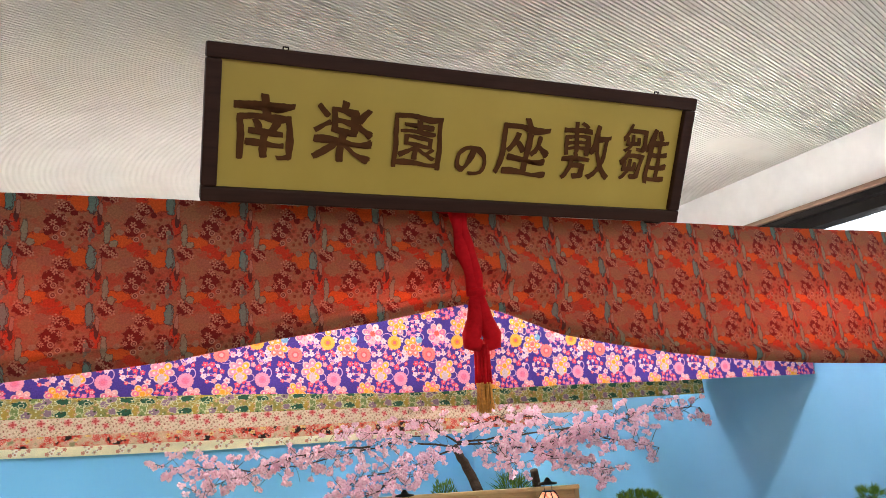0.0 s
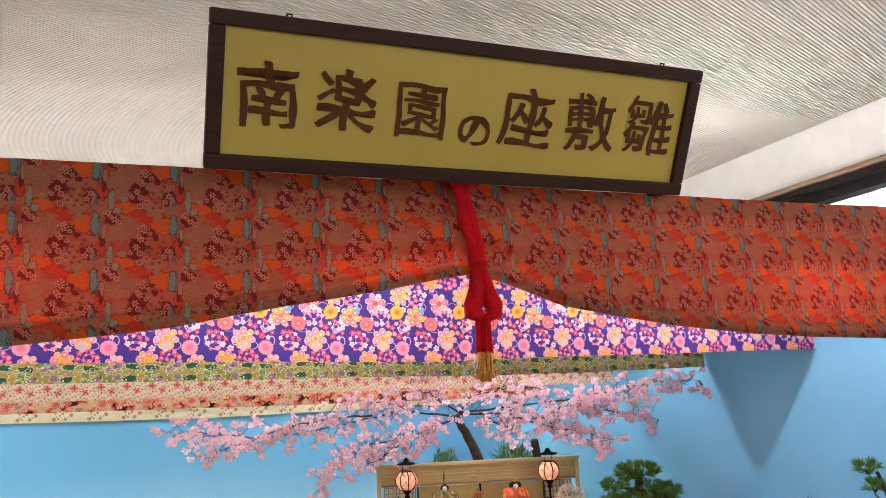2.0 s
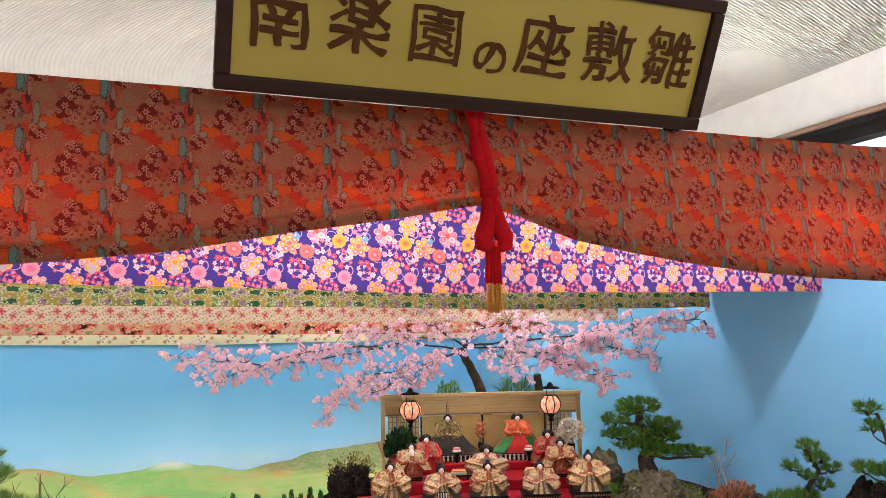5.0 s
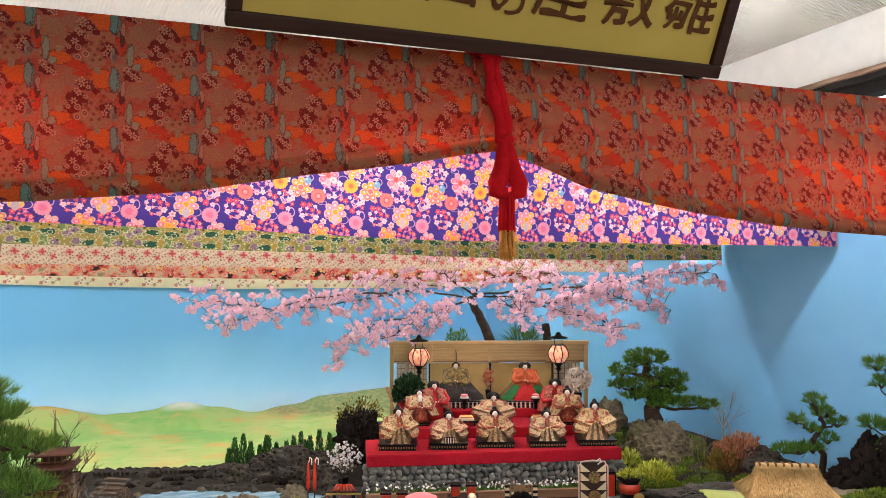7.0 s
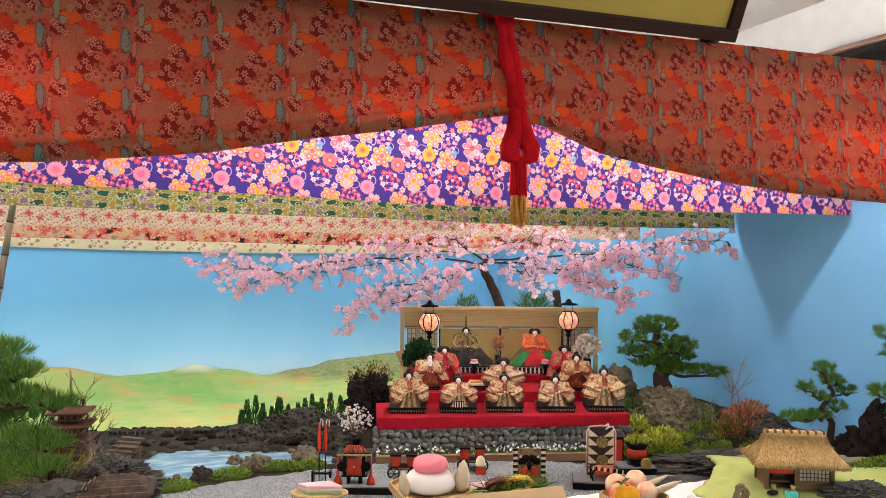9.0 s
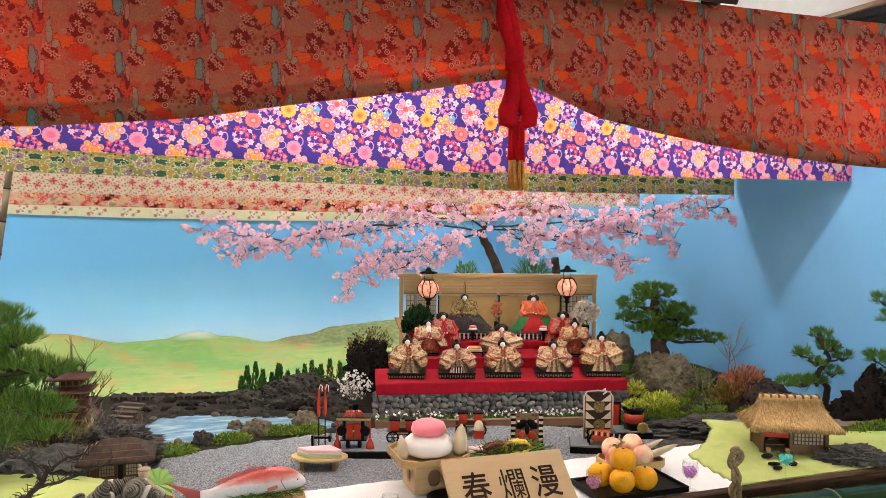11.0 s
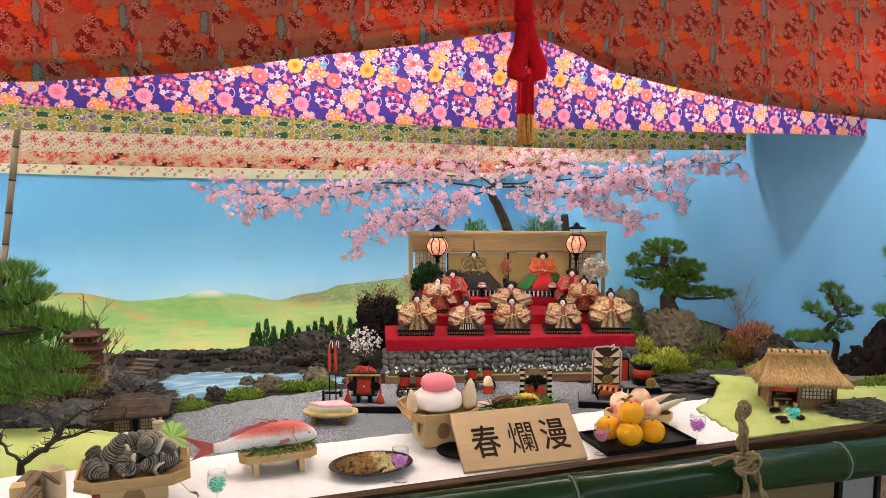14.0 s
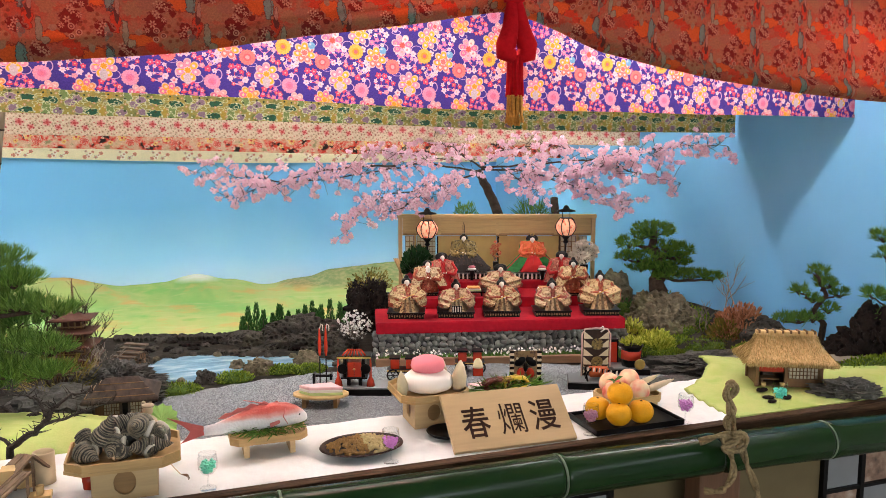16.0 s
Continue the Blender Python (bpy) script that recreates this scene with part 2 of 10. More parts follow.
def lathe(bm, prof, n=24, m=Matrix(), mi=0, sx=1.0, sy=1.0):
    """Turns a profile of (radius, height) round z."""
    rings = []
    for r, z in prof:
        rings.append([bm.verts.new(m @ Vector((max(r, 1e-4) * math.cos(2 * math.pi * k / n) * sx, max(r, 1e-4) * math.sin(2 * math.pi * k / n) * sy, z))) for k in range(n)])
    for a, b in zip(rings, rings[1:]):
        for k in range(n):
            f = bm.faces.new((a[k], a[(k + 1) % n], b[(k + 1) % n], b[k]))
            f.material_index, f.smooth = mi, True
    for r, flip in ((rings[0], True), (rings[-1], False)):
        f = bm.faces.new(r[::-1] if flip else r)
        f.material_index = mi
    return bm


def tube(bm, pts, radii, n=8, mi=0):
    """A round limb through points."""
    pts = [Vector(p) for p in pts]
    if not isinstance(radii, (list, tuple)):
        radii = [radii] * len(pts)
    rings, side = [], None
    for k, p in enumerate(pts):
        d = (pts[min(k + 1, len(pts) - 1)] - pts[max(k - 1, 0)]).normalized()
        if side is None:
            side = d.orthogonal().normalized()
        side = (side - d * side.dot(d)).normalized()
        up = d.cross(side)
        rings.append([bm.verts.new(p + (side * math.cos(2 * math.pi * j / n) + up * math.sin(2 * math.pi * j / n)) * radii[k]) for j in range(n)])
    for a, b in zip(rings, rings[1:]):
        for j in range(n):
            f = bm.faces.new((a[j], a[(j + 1) % n], b[(j + 1) % n], b[j]))
            f.material_index, f.smooth = mi, True
    bm.faces.new(rings[0][::-1]).material_index = mi
    bm.faces.new(rings[-1]).material_index = mi
    return bm


def grid(fn, u0, u1, nu, v0, v1, nv, close=False):
    """A sheet of points fn(u, v), with u and v in metres as its texture coordinates."""
    bm = bmesh.new()
    lay = bm.loops.layers.uv.new("UVMap")
    us, vs = [u0 + (u1 - u0) * k / nu for k in range(nu + 1)], [v0 + (v1 - v0) * k / nv for k in range(nv + 1)]
    pts = [[bm.verts.new(fn(u, v)) for u in us] for v in vs]
    for j in range(nv):
        for k in range(nu):
            f = bm.faces.new((pts[j][k], pts[j][k + 1], pts[j + 1][k + 1], pts[j + 1][k]))
            f.smooth = True
            for lp, (a, b) in zip(f.loops, ((k, j), (k + 1, j), (k + 1, j + 1), (k, j + 1))):
                lp[lay].uv = (us[a], vs[b])
    return bm


def nz(x, y=0.0, z=0.0):
    return noise.noise(Vector((x, y, z)))


def ring(r, n, z=0.0, sx=1.0, sy=1.0):
    return [(r * sx * math.cos(2 * math.pi * k / n), r * sy * math.sin(2 * math.pi * k / n), z) for k in range(n)]


# ---- the room ----
X0, X1, Y0, Y1, ZC = -2.6, 2.6, -3.4, 6.2, 2.54
ceiling_paint = plain("ceiling_paint", (0.61, 0.585, 0.53), 0.8, 0.04, 12)
wall_paint = plain("wall_paint", (0.78, 0.77, 0.75), 0.8, 0.05, 16, bump=0.1)
floor_mat = plain("floor_vinyl", (0.42, 0.36, 0.30), 0.45, 0.12, 14)
dark_frame = plain("dark_window_frame", (0.014, 0.012, 0.011), 0.7, 0.2, 30, spec=0.1)
rail_wood = wood("rail_wood", (0.24, 0.15, 0.10), 0.45, 0.3, axis=1)


def backdrop_paint():
    """Sky blue, paler towards the painted hills."""
    m = Mat("sky_paint", 0.75, spec=0.25)
    at = m.coord()
    x, y, z = m.split(at)
    wide = m.noise(1.3, 3, at=at)
    f = (z + (wide - 0.5) * 0.25 - 0.55) / 1.2
    col = m.ramp(f, ((0.0, (0.56, 0.76, 0.95)), (0.20, (0.28, 0.58, 0.90)), (0.5, (0.15, 0.43, 0.78)), (1.0, (0.13, 0.40, 0.74))))
    m.base(m.mix(m.noise(40, 4, at=at) * 0.10, col, (0.35, 0.5, 0.6)))
    m.bump(m.noise(120, 3, at=at), 0.06, 0.002)
    return m.m


sky_paint = backdrop_paint()


def side_paint():
    m = Mat("blue_wall_paint", 0.7, spec=0.25)
    at = m.coord()
    col = m.ramp(m.noise(1.6, 4, at=at), ((0.3, (0.14, 0.40, 0.70)), (0.7, (0.18, 0.46, 0.78))))
    m.base(m.mix(m.noise(35, 4, at=at) * 0.12, col, (0.3, 0.45, 0.55)))
    m.bump(m.noise(90, 3, at=at), 0.08, 0.002)
    return m.m


blue_paint = side_paint()

floor = tagged(part("floor", B(X0 - 0.2, X1 + 0.2, Y0 - 0.2, Y1 + 0.2, -0.12, 0.0), floor_mat), "brown vinyl floor of the hall", "floor", kind="structure")
# ribbed ceiling: narrow lath over the whole hall
bm = bmesh.new()
box(bm, X0 - 0.2, X1 + 0.2, Y0 - 0.2, Y1 + 0.2, ZC + 0.0046, ZC + 0.12)
ca, sa, pitch = math.cos(radians(22)), math.sin(radians(22)), 0.0115
for k in range(-420, 620):
    c = k * pitch
    # the stretch of the lath inside the hall
    t0, t1 = -20.0, 20.0
    for p, d, lo, hi in ((-sa * c, ca, X0, X1), (ca * c, sa, Y0, Y1)):
        a, b = (lo - p) / d, (hi - p) / d
        t0, t1 = max(t0, min(a, b)), min(t1, max(a, b))
    if t1 - t0 < 0.02:
        continue
    w = pitch * 0.34
    q = []
    for t in (t0, t1):
        for o, z in ((-w, ZC + 0.0050), (-w * 0.7, ZC), (w * 0.7, ZC), (w, ZC + 0.0050)):
            q.append(bm.verts.new((-sa * (c + o) + ca * t, ca * (c + o) + sa * t, z)))
    for j in range(3):
        bm.faces.new((q[j], q[j + 4], q[j + 5], q[j + 1]))
tagged(part("ceiling", bm, ceiling_paint), "off-white ceiling with narrow parallel ribs", "ceiling", kind="structure")

# east wall: blue beside the display, white above it, a strip of windows under the ceiling
WZ0, WZ1 = 2.03, 2.30
bm = B(X1, X1 + 0.16, 2.12, Y1, 0, WZ0)
tagged(part("wall_east", bm, blue_paint), "blue painted side wall of the display", "wall", kind="structure")
bm = bmesh.new()
box(bm, X1, X1 + 0.16, Y0, 2.118, 0, WZ0)
box(bm, X1, X1 + 0.16, Y0, Y1, WZ1, ZC)
box(bm, X1, X1 + 0.16, 3.3, Y1, WZ0 + 0.002, WZ1 - 0.002)
tagged(part("wall_east_upper", bm, wall_paint), "white plaster wall above the window strip", "wall", kind="structure")
tagged(part("wall_north", B(X0, X1 + 0.16, Y1, Y1 + 0.16, 0, ZC), sky_paint), "sky-blue painted backdrop wall", "backdrop", kind="structure")
tagged(part("wall_west", B(X0 - 0.16, X0, Y0, Y1, 0, ZC), wall_paint), "white plaster wall", "wall", kind="structure")
# unseen wall, its wide opening made up for the fill
bm = bmesh.new()
box(bm, X0, -2.2, Y0 - 0.16, Y0, 0, ZC)
box(bm, 2.5, X1, Y0 - 0.16, Y0, 0, ZC)
box(bm, -2.2, 2.5, Y0 - 0.16, Y0, 0, 0.4)
box(bm, -2.2, 2.5, Y0 - 0.16, Y0, 2.3, ZC)
tagged(part("wall_south", bm, wall_paint), "unseen white plaster wall with an opening made up for the fill light", "wall", kind="structure")

glass = Mat("window_glass", 0.02)
glass.b.inputs["Transmission Weight"].default_value = 1.0
glass.base((0.95, 0.97, 0.97))
_pale = Mat("hazy_daylight", 1.0)
_pale.base((0.9, 0.93, 0.96))
_pale.b.inputs["Emission Color"].default_value = (0.93, 0.96, 1.0, 1)
_pale.b.inputs["Emission Strength"].default_value = 1.1
tagged(part("backdrop", B(4.2, 4.25, Y0, 6.0, 1.6, 4.6), _pale.m), "pale hazy daylight outside the strip window", "backdrop", kind="structure")
win = thing("window_1", pose(X1, 0, WZ0), "dark-framed strip window high under the ceiling", "window", kind="structure")
for k in range(11):
    y = Y0 + 0.62 * k
    if y < 3.3:
        part("mullion", B(0.03, 0.09, y - 0.042, y + 0.042, 0.03, WZ1 - WZ0 - 0.06), dark_frame, win)
        pane = part("pane", B(0.055, 0.061, y + 0.043, min(y + 0.577, 3.28), 0.03, WZ1 - WZ0 - 0.06), glass.m, win)
        pane.visible_shadow = False
part("frame", box(B(0.02, 0.1, Y0, 3.3, 0.0, 0.03), 0.02, 0.1, Y0, 3.3, WZ1 - WZ0 - 0.06, WZ1 - WZ0), dark_frame, win)
part("rail", B(-0.045, 0.012, Y0, 3.32, WZ1 - WZ0 + 0.004, WZ1 - WZ0 + 0.024, bevel=0.006), rail_wood, win, "brown wooden rail over the window")
part("track", B(-0.03, 0.012, Y0, 3.32, WZ1 - WZ0 - 0.022, WZ1 - WZ0 + 0.002, bevel=0.003), dark_frame, win)

# ---- cloths ----


def brocade_ground(m, u, v, uv):
    # dusty rose and olive clouds melting into one another
    return m.ramp(m.noise(13, 5, 0.62, at=uv), ((0.36, (0.30, 0.040, 0.020)), (0.45, (0.275, 0.066, 0.034)), (0.53, (0.24, 0.094, 0.046)), (0.62, (0.30, 0.052, 0.027))))


BU, BV = 0.147, 0.114


def bro(x, y):
    """A place in the cloth's repeat, 345 wide and 243 high."""
    return (0.177 + ((x - 595) * 1.087 + 213) * BU / 375, 2.045 - ((y - 190) * 1.152 + 130) * BV / 280)


BX, BY = BU / 345, BV / 243
BR_ORANGE, BR_RED, BR_MAROON, BR_OLIVE, BR_TEAL, BR_GREY = (0.46, 0.066, 0.012), (0.40, 0.030, 0.012), (0.105, 0.010, 0.008), (0.240, 0.100, 0.048), (0.085, 0.150, 0.125), (0.175, 0.155, 0.100)
BR_LINE, BR_DARK = (0.34, 0.145, 0.090), (0.055, 0.020, 0.016)
brocade_marks = []
for x, y, rx, ry, c, rim in (
    (500, 110, 48, 36, BR_OLIVE, None), (660, 240, 50, 30, BR_OLIVE, None), (560, 330, 50, 26, (0.24, 0.082, 0.048), None),
    (640, 292, 66, 22, BR_RED, None), (520, 236, 66, 30, BR_ORANGE, (0.16, 0.022, 0.012)), (590, 262, 48, 22, BR_RED, None), (694, 312, 66, 46, BR_ORANGE, (0.16, 0.022, 0.012)), (425, 168, 24, 46, BR_RED, (0.12, 0.016, 0.010)),
    (592, 158, 52, 40, BR_MAROON, (0.235, 0.075, 0.045)), (572, 196, 36, 26, BR_MAROON, None), (628, 98, 40, 26, BR_MAROON, (0.235, 0.075, 0.045)), (724, 192, 42, 38, BR_MAROON, (0.225, 0.070, 0.045)), (470, 288, 40, 30, BR_MAROON, (0.235, 0.070, 0.045)), (432, 136, 13, 40, BR_DARK, None), (668, 122, 18, 14, BR_MAROON, None),
    (466, 205, 15, 54, BR_GREY, (0.055, 0.035, 0.025)), (492, 250, 20, 17, (0.20, 0.155, 0.095), (0.07, 0.035, 0.025)), (404, 72, 20, 52, BR_TEAL, (0.024, 0.024, 0.022)), (398, 312, 18, 54, BR_TEAL, (0.022, 0.022, 0.022)), (392, 210, 12, 40, (0.13, 0.115, 0.080), None), (436, 345, 10, 34, (0.27, 0.120, 0.080), (0.07, 0.014, 0.012)), (520, 200, 18, 15, (0.235, 0.120, 0.072), None), (676, 275, 16, 20, (0.20, 0.120, 0.070), None)):
    brocade_marks.append(("blob", *bro(x, y), rx * BX, c, ry * BY, rim))
for k, (x, y) in enumerate(((580, 165), (556, 190), (600, 132), (612, 92), (640, 104), (592, 120), (722, 180), (738, 214), (706, 205), (480, 290), (462, 276), (500, 302), (452, 262), (628, 146))):
    brocade_marks.append(("snow", *bro(x, y), (0.0072, 0.0054, 0.0062)[k % 3], BR_LINE, (0.15, 0.020, 0.015), (6, 7, 5)[k % 3], k * 0.7))
for x, y in ((595, 190), (625, 213), (594, 229)):
    brocade_marks.append(("ring", *bro(x, y), 0.0056, (0.38, 0.19, 0.12), 1.0, (0.10, 0.010, 0.009)))
    brocade_marks.append(("disc", *bro(x, y), 0.0020, (0.28, 0.115, 0.070)))
for x, y in ((650, 170), (676, 190), (662, 214), (690, 160), (640, 196), (684, 232), (700, 140), (652, 236), (612, 250), (630, 182)):
    brocade_marks.append(("disc", *bro(x, y), 0.0034, (0.160, 0.038, 0.018)))
brocade_marks.append(("ring", *bro(747, 216), 0.0058, (0.072, 0.079, 0.066), 1.0, (0.13, 0.064, 0.045)))
for x, y in ((600, 74), (622, 76), (612, 66), (588, 82), (634, 84)):
    brocade_marks.append(("disc", *bro(x, y), 0.0016, (0.42, 0.20, 0.12)))
brocade = print_cloth("red_brocade", brocade_ground, BU, BV, brocade_marks, 0.72, 0.12, (0.80, 0.012, 0.006), jitter=0.0025)

VIOLET = (0.050, 0.030, 0.200)
def scatter(n, pu, pv, gap, seed):
    """Random places in a repeat, no two nearer than gap."""
    r, got = random.Random(seed), []
    for _ in range(4000):
        a, b = r.random() * pu, r.random() * pv
        if all(math.hypot(min(abs(a - x), pu - abs(a - x)), min(abs(b - y), pv - abs(b - y))) > gap for x, y in got):
            got.append((a, b))
            if len(got) == n:
                break
    return got


PU, PV = 0.212, 0.245


def pur(x, y):
    return (0.658 + (x - 170) * PU / 350, 0.155 - (y - 175) * 0.000575)


LILY, CORAL, YOLK = (0.62, 0.40, 0.46), (0.58, 0.10, 0.10), (0.62, 0.27, 0.02)
purple_marks = []
for x, y, rx, ry in ((25, 275, 22, 10), (130, 145, 26, 20), (20, 250, 12, 22), (225, 120, 14, 22)):
    purple_marks.append(("loop x2", *pur(x, y), rx * 0.0006, (0.50, 0.30, 0.46), ry * 0.0006, 0.0011))
ROSE_RED, CHERRY = (0.55, 0.055, 0.11), (0.56, 0.14, 0.30)
for k, (x, y, r, ca, cb) in enumerate(((80, 195, 46, LILY, CHERRY), (310, 330, 44, LILY, ROSE_RED), (190, 268, 44, ROSE_RED, LILY), (108, 425, 42, ROSE_RED, CHERRY), (280, 95, 42, LILY, CHERRY))):
    purple_marks.append(("garland", *pur(x, y), r * 0.0006, ca, cb, (0.60, 0.30, 0.26), 0.0096, 9, k * 1.3))
    purple_marks.append(("garland", *pur(x + 4, y - 3), r * 0.00027, cb, ca, (0.60, 0.34, 0.12), 0.0072, 4, k * 0.9))
for k, (x, y) in enumerate(((60, 240), (120, 248), (30, 160), (150, 205))):
    purple_marks.append(("flower x2", *pur(x, y), 0.0082 + 0.001 * (k % 3), (LILY, ROSE_RED)[k % 2], (0.60, 0.36, 0.38), (0.56, 0.14, 0.2), 5, 0.42, k))
CREAMY, ROSY, APRI = (0.62, 0.46, 0.44), (0.58, 0.13, 0.24), (0.62, 0.28, 0.03)
for x, y, r, pa, pb, inner, heart, n, turn in (
    (225, 445, 46, ROSY, (0.60, 0.28, 0.30), CREAMY, CORAL, 6, 0.2), (10, 432, 54, APRI, ROSY, (0.64, 0.44, 0.2), YOLK, 7, 0.5),
    (185, 85, 58, (0.60, 0.19, 0.28), (0.62, 0.33, 0.03), CREAMY, YOLK, 7, 0.1), (55, 125, 60, CREAMY, ROSY, (0.62, 0.22, 0.20), (0.58, 0.08, 0.06), 7, 0.7),
    (270, 198, 60, (0.60, 0.15, 0.12), (0.62, 0.30, 0.03), CREAMY, (0.56, 0.12, 0.10), 7, 0.3), (90, 320, 62, (0.60, 0.20, 0.28), (0.62, 0.34, 0.03), CREAMY, YOLK, 7, 1.1)):
    purple_marks.append(("bloom", *pur(x, y), r * 0.00056, (0.57, 0.35, 0.35), pa, pb, inner, heart, n, turn))
purple_marks += [("disc", *pur(88, 362), 0.010, (0.41, 0.33, 0.354), 0.6), ("disc", *pur(305, 160), 0.0105, (0.131, 0.277, 0.449)), ("disc", *pur(298, 152), 0.004, (0.328, 0.396, 0.49))]
for x, y, c, e, h in ((170, 175, (0.607, 0.238, 0.02), (0.623, 0.33, 0.061), (0.558, 0.106, 0.095)), (355, 240, (0.574, 0.092, 0.095), (0.59, 0.145, 0.129), (0.607, 0.264, 0.245)), (195, 370, (0.541, 0.145, 0.245), (0.574, 0.218, 0.306), (0.59, 0.132, 0.204))):
    purple_marks += [("flower", *pur(x, y), 0.0228, e, c, c, 16, 0.10, 0.0), ("ring", *pur(x, y), 0.0150, e, 1.0, c), ("disc", *pur(x, y), 0.0058, h)]
purple_print = print_cloth("purple_floral_print", VIOLET, PU, PV, purple_marks, 0.85, 0.25, jitter=0.0012)

def green_ground(m, u, v, uv):
    return m.ramp(m.noise(15, 4, 0.6, at=uv), ((0.36, (0.10, 0.12, 0.040)), (0.44, (0.20, 0.19, 0.055)), (0.52, (0.28, 0.22, 0.050)), (0.60, (0.21, 0.20, 0.070)), (0.68, (0.24, 0.19, 0.18))))


green_marks = []
for k, (a, b) in enumerate(scatter(20, 0.20, 0.16, 0.026, 9)):
    green_marks.append((
        ("blob", a, b, 0.027, (0.022, 0.080, 0.045), 0.013, (0.42, 0.42, 0.22)),
        ("blob", a, b, 0.012, (0.32, 0.22, 0.04), 0.026),
        ("blob", a, b, 0.014, (0.14, 0.19, 0.065), 0.028, (0.50, 0.50, 0.30)),
        ("blob", a, b, 0.018, (0.20, 0.13, 0.17), 0.014, (0.46, 0.44, 0.26)))[k % 4])
for k, (a, b) in enumerate(scatter(22, 0.10, 0.08, 0.012, 19)):
    green_marks.append((("disc x2", a, b, 0.0032, (0.50, 0.50, 0.32)), ("loop x2", a, b, 0.009, (0.50, 0.50, 0.30), 0.0055, 0.0010), ("disc x2", a, b, 0.0036, (0.035, 0.055, 0.025)), ("snow x2", a, b, 0.006, (0.42, 0.22, 0.10), (0.5, 0.45, 0.3), 5, k))[k % 4])
green_print = print_cloth("olive_green_print", green_ground, 0.20, 0.16, green_marks, 0.85, 0.2, jitter=0.006)

CREAM = (0.56, 0.43, 0.32)
pink_marks = []
for k, (a, b) in enumerate(scatter(10, 0.07, 0.053, 0.014, 12)):
    pink_marks.append(("snow x3", a, b, 0.0075, (0.42, 0.30, 0.21), (0.26, 0.14, 0.10), 6, k))
    pink_marks.append(("disc x3", (a + 0.011) % 0.07, (b + 0.009) % 0.053, 0.0032, ((0.22, 0.08, 0.065), (0.40, 0.11, 0.10), (0.24, 0.20, 0.12))[k % 3]))
for k, (a, b) in enumerate(scatter(3, 0.105, 0.08, 0.045, 5)):
    pink_marks.append(("flower x2", a, b, (0.019, 0.015, 0.012)[k % 3], (0.58, 0.26, 0.23), (0.50, 0.12, 0.11), (0.40, 0.05, 0.05), 5, 0.36, k))
    for j in range(4):
        pink_marks.append(("disc x2", (a + 0.012 * math.cos(j * 1.6 + k)) % 0.105, (b + 0.012 * math.sin(j * 1.6 + k)) % 0.08, 0.0034, (0.28, 0.04, 0.04)))
pink_print = print_cloth("pink_blossom_print", CREAM, 0.21, 0.16, pink_marks, 0.8, 0.2, jitter=0.004)


def rose_ground(m, u, v, uv):
    return m.ramp(m.noise(13, 3, 0.5, at=uv), ((0.40, (0.022, 0.013, 0.012)), (0.425, (0.30, 0.05, 0.03)), (0.45, (0.56, 0.035, 0.020)), (0.51, (0.50, 0.26, 0.17)), (0.58, (0.54, 0.36, 0.24)), (0.66, (0.22, 0.21, 0.11))))


rose_marks = []
for k, (a, b) in enumerate(scatter(10, 0.23, 0.16, 0.046, 14)):
    pa = ((0.60, 0.22, 0.18), (0.60, 0.06, 0.04), (0.64, 0.38, 0.08), (0.62, 0.40, 0.32))[k % 4]
    rose_marks.append(("bloom", a, b, (0.026, 0.020, 0.015)[k % 3], (0.60, 0.42, 0.31), pa, [c * 0.75 for c in pa], (0.62, 0.36, 0.28), (0.40, 0.04, 0.03), (6, 7, 5)[k % 3], k * 0.9))
for k, (a, b) in enumerate(scatter(4, 0.077, 0.053, 0.022, 33)):
    rose_marks.append(("snow x3", a, b, 0.008, ((0.62, 0.44, 0.32), (0.60, 0.16, 0.12))[k % 2], (0.30, 0.05, 0.04), 5, k))
rose_print = print_cloth("red_rose_print", rose_ground, 0.23, 0.16, rose_marks, 0.8, 0.2)

cream_marks = []
for k in range(9):
    a = 0.02 + (k * 0.017) % 0.11
    cream_marks.append(("flower", a, 0.02 + (k * 0.013) % 0.05, (0.014, 0.010)[k % 2], ((0.55, 0.14, 0.12), (0.42, 0.42, 0.36), (0.8, 0.78, 0.72))[k % 3], (0.6, 0.3, 0.25), (0.3, 0.2, 0.12), 5, 0.4, k))
cream_print = print_cloth("cream_print", (0.76, 0.70, 0.50), 0.21, 0.10, cream_marks, 0.8, 0.2)

lath_wood = wood("lath_wood", (0.42, 0.30, 0.18), 0.6)


def valance(name, y, bottom, top, cloth, label, knee, slope, x0=-1.25, seed=0.0):
    """A straight hanging; its hem climbs by slope on the near side of knee."""
    def fn(u, v):
        sag = 0.004 * nz(u * 1.7, seed)
        hang = 1 - (v - 0) / (top - bottom)
        return (u, y + 0.010 * hang * nz(u * 3.0, seed, v * 1.5) + 0.004 * nz(u * 11, seed + 5), bottom + v + (sag + max(0.0, knee - u) * slope) * hang)
    ob = thing(name, Matrix(), label, "valance", "valances across the display")
    part("cloth", grid(fn, x0, X1 - 0.012, 110, 0.0, top - bottom, 6), cloth, ob)
    part("hem", grid(lambda u, v: (fn(u, v)[0], fn(u, v)[1] - 0.0025, fn(u, v)[2]), x0, X1 - 0.012, 110, 0.0, 0.012, 1), cloth, ob)
    part("lath", B(x0, X1 - 0.004, y + 0.012, y + 0.026, top - 0.03, top), lath_wood, ob, "plain wooden lath at the top")


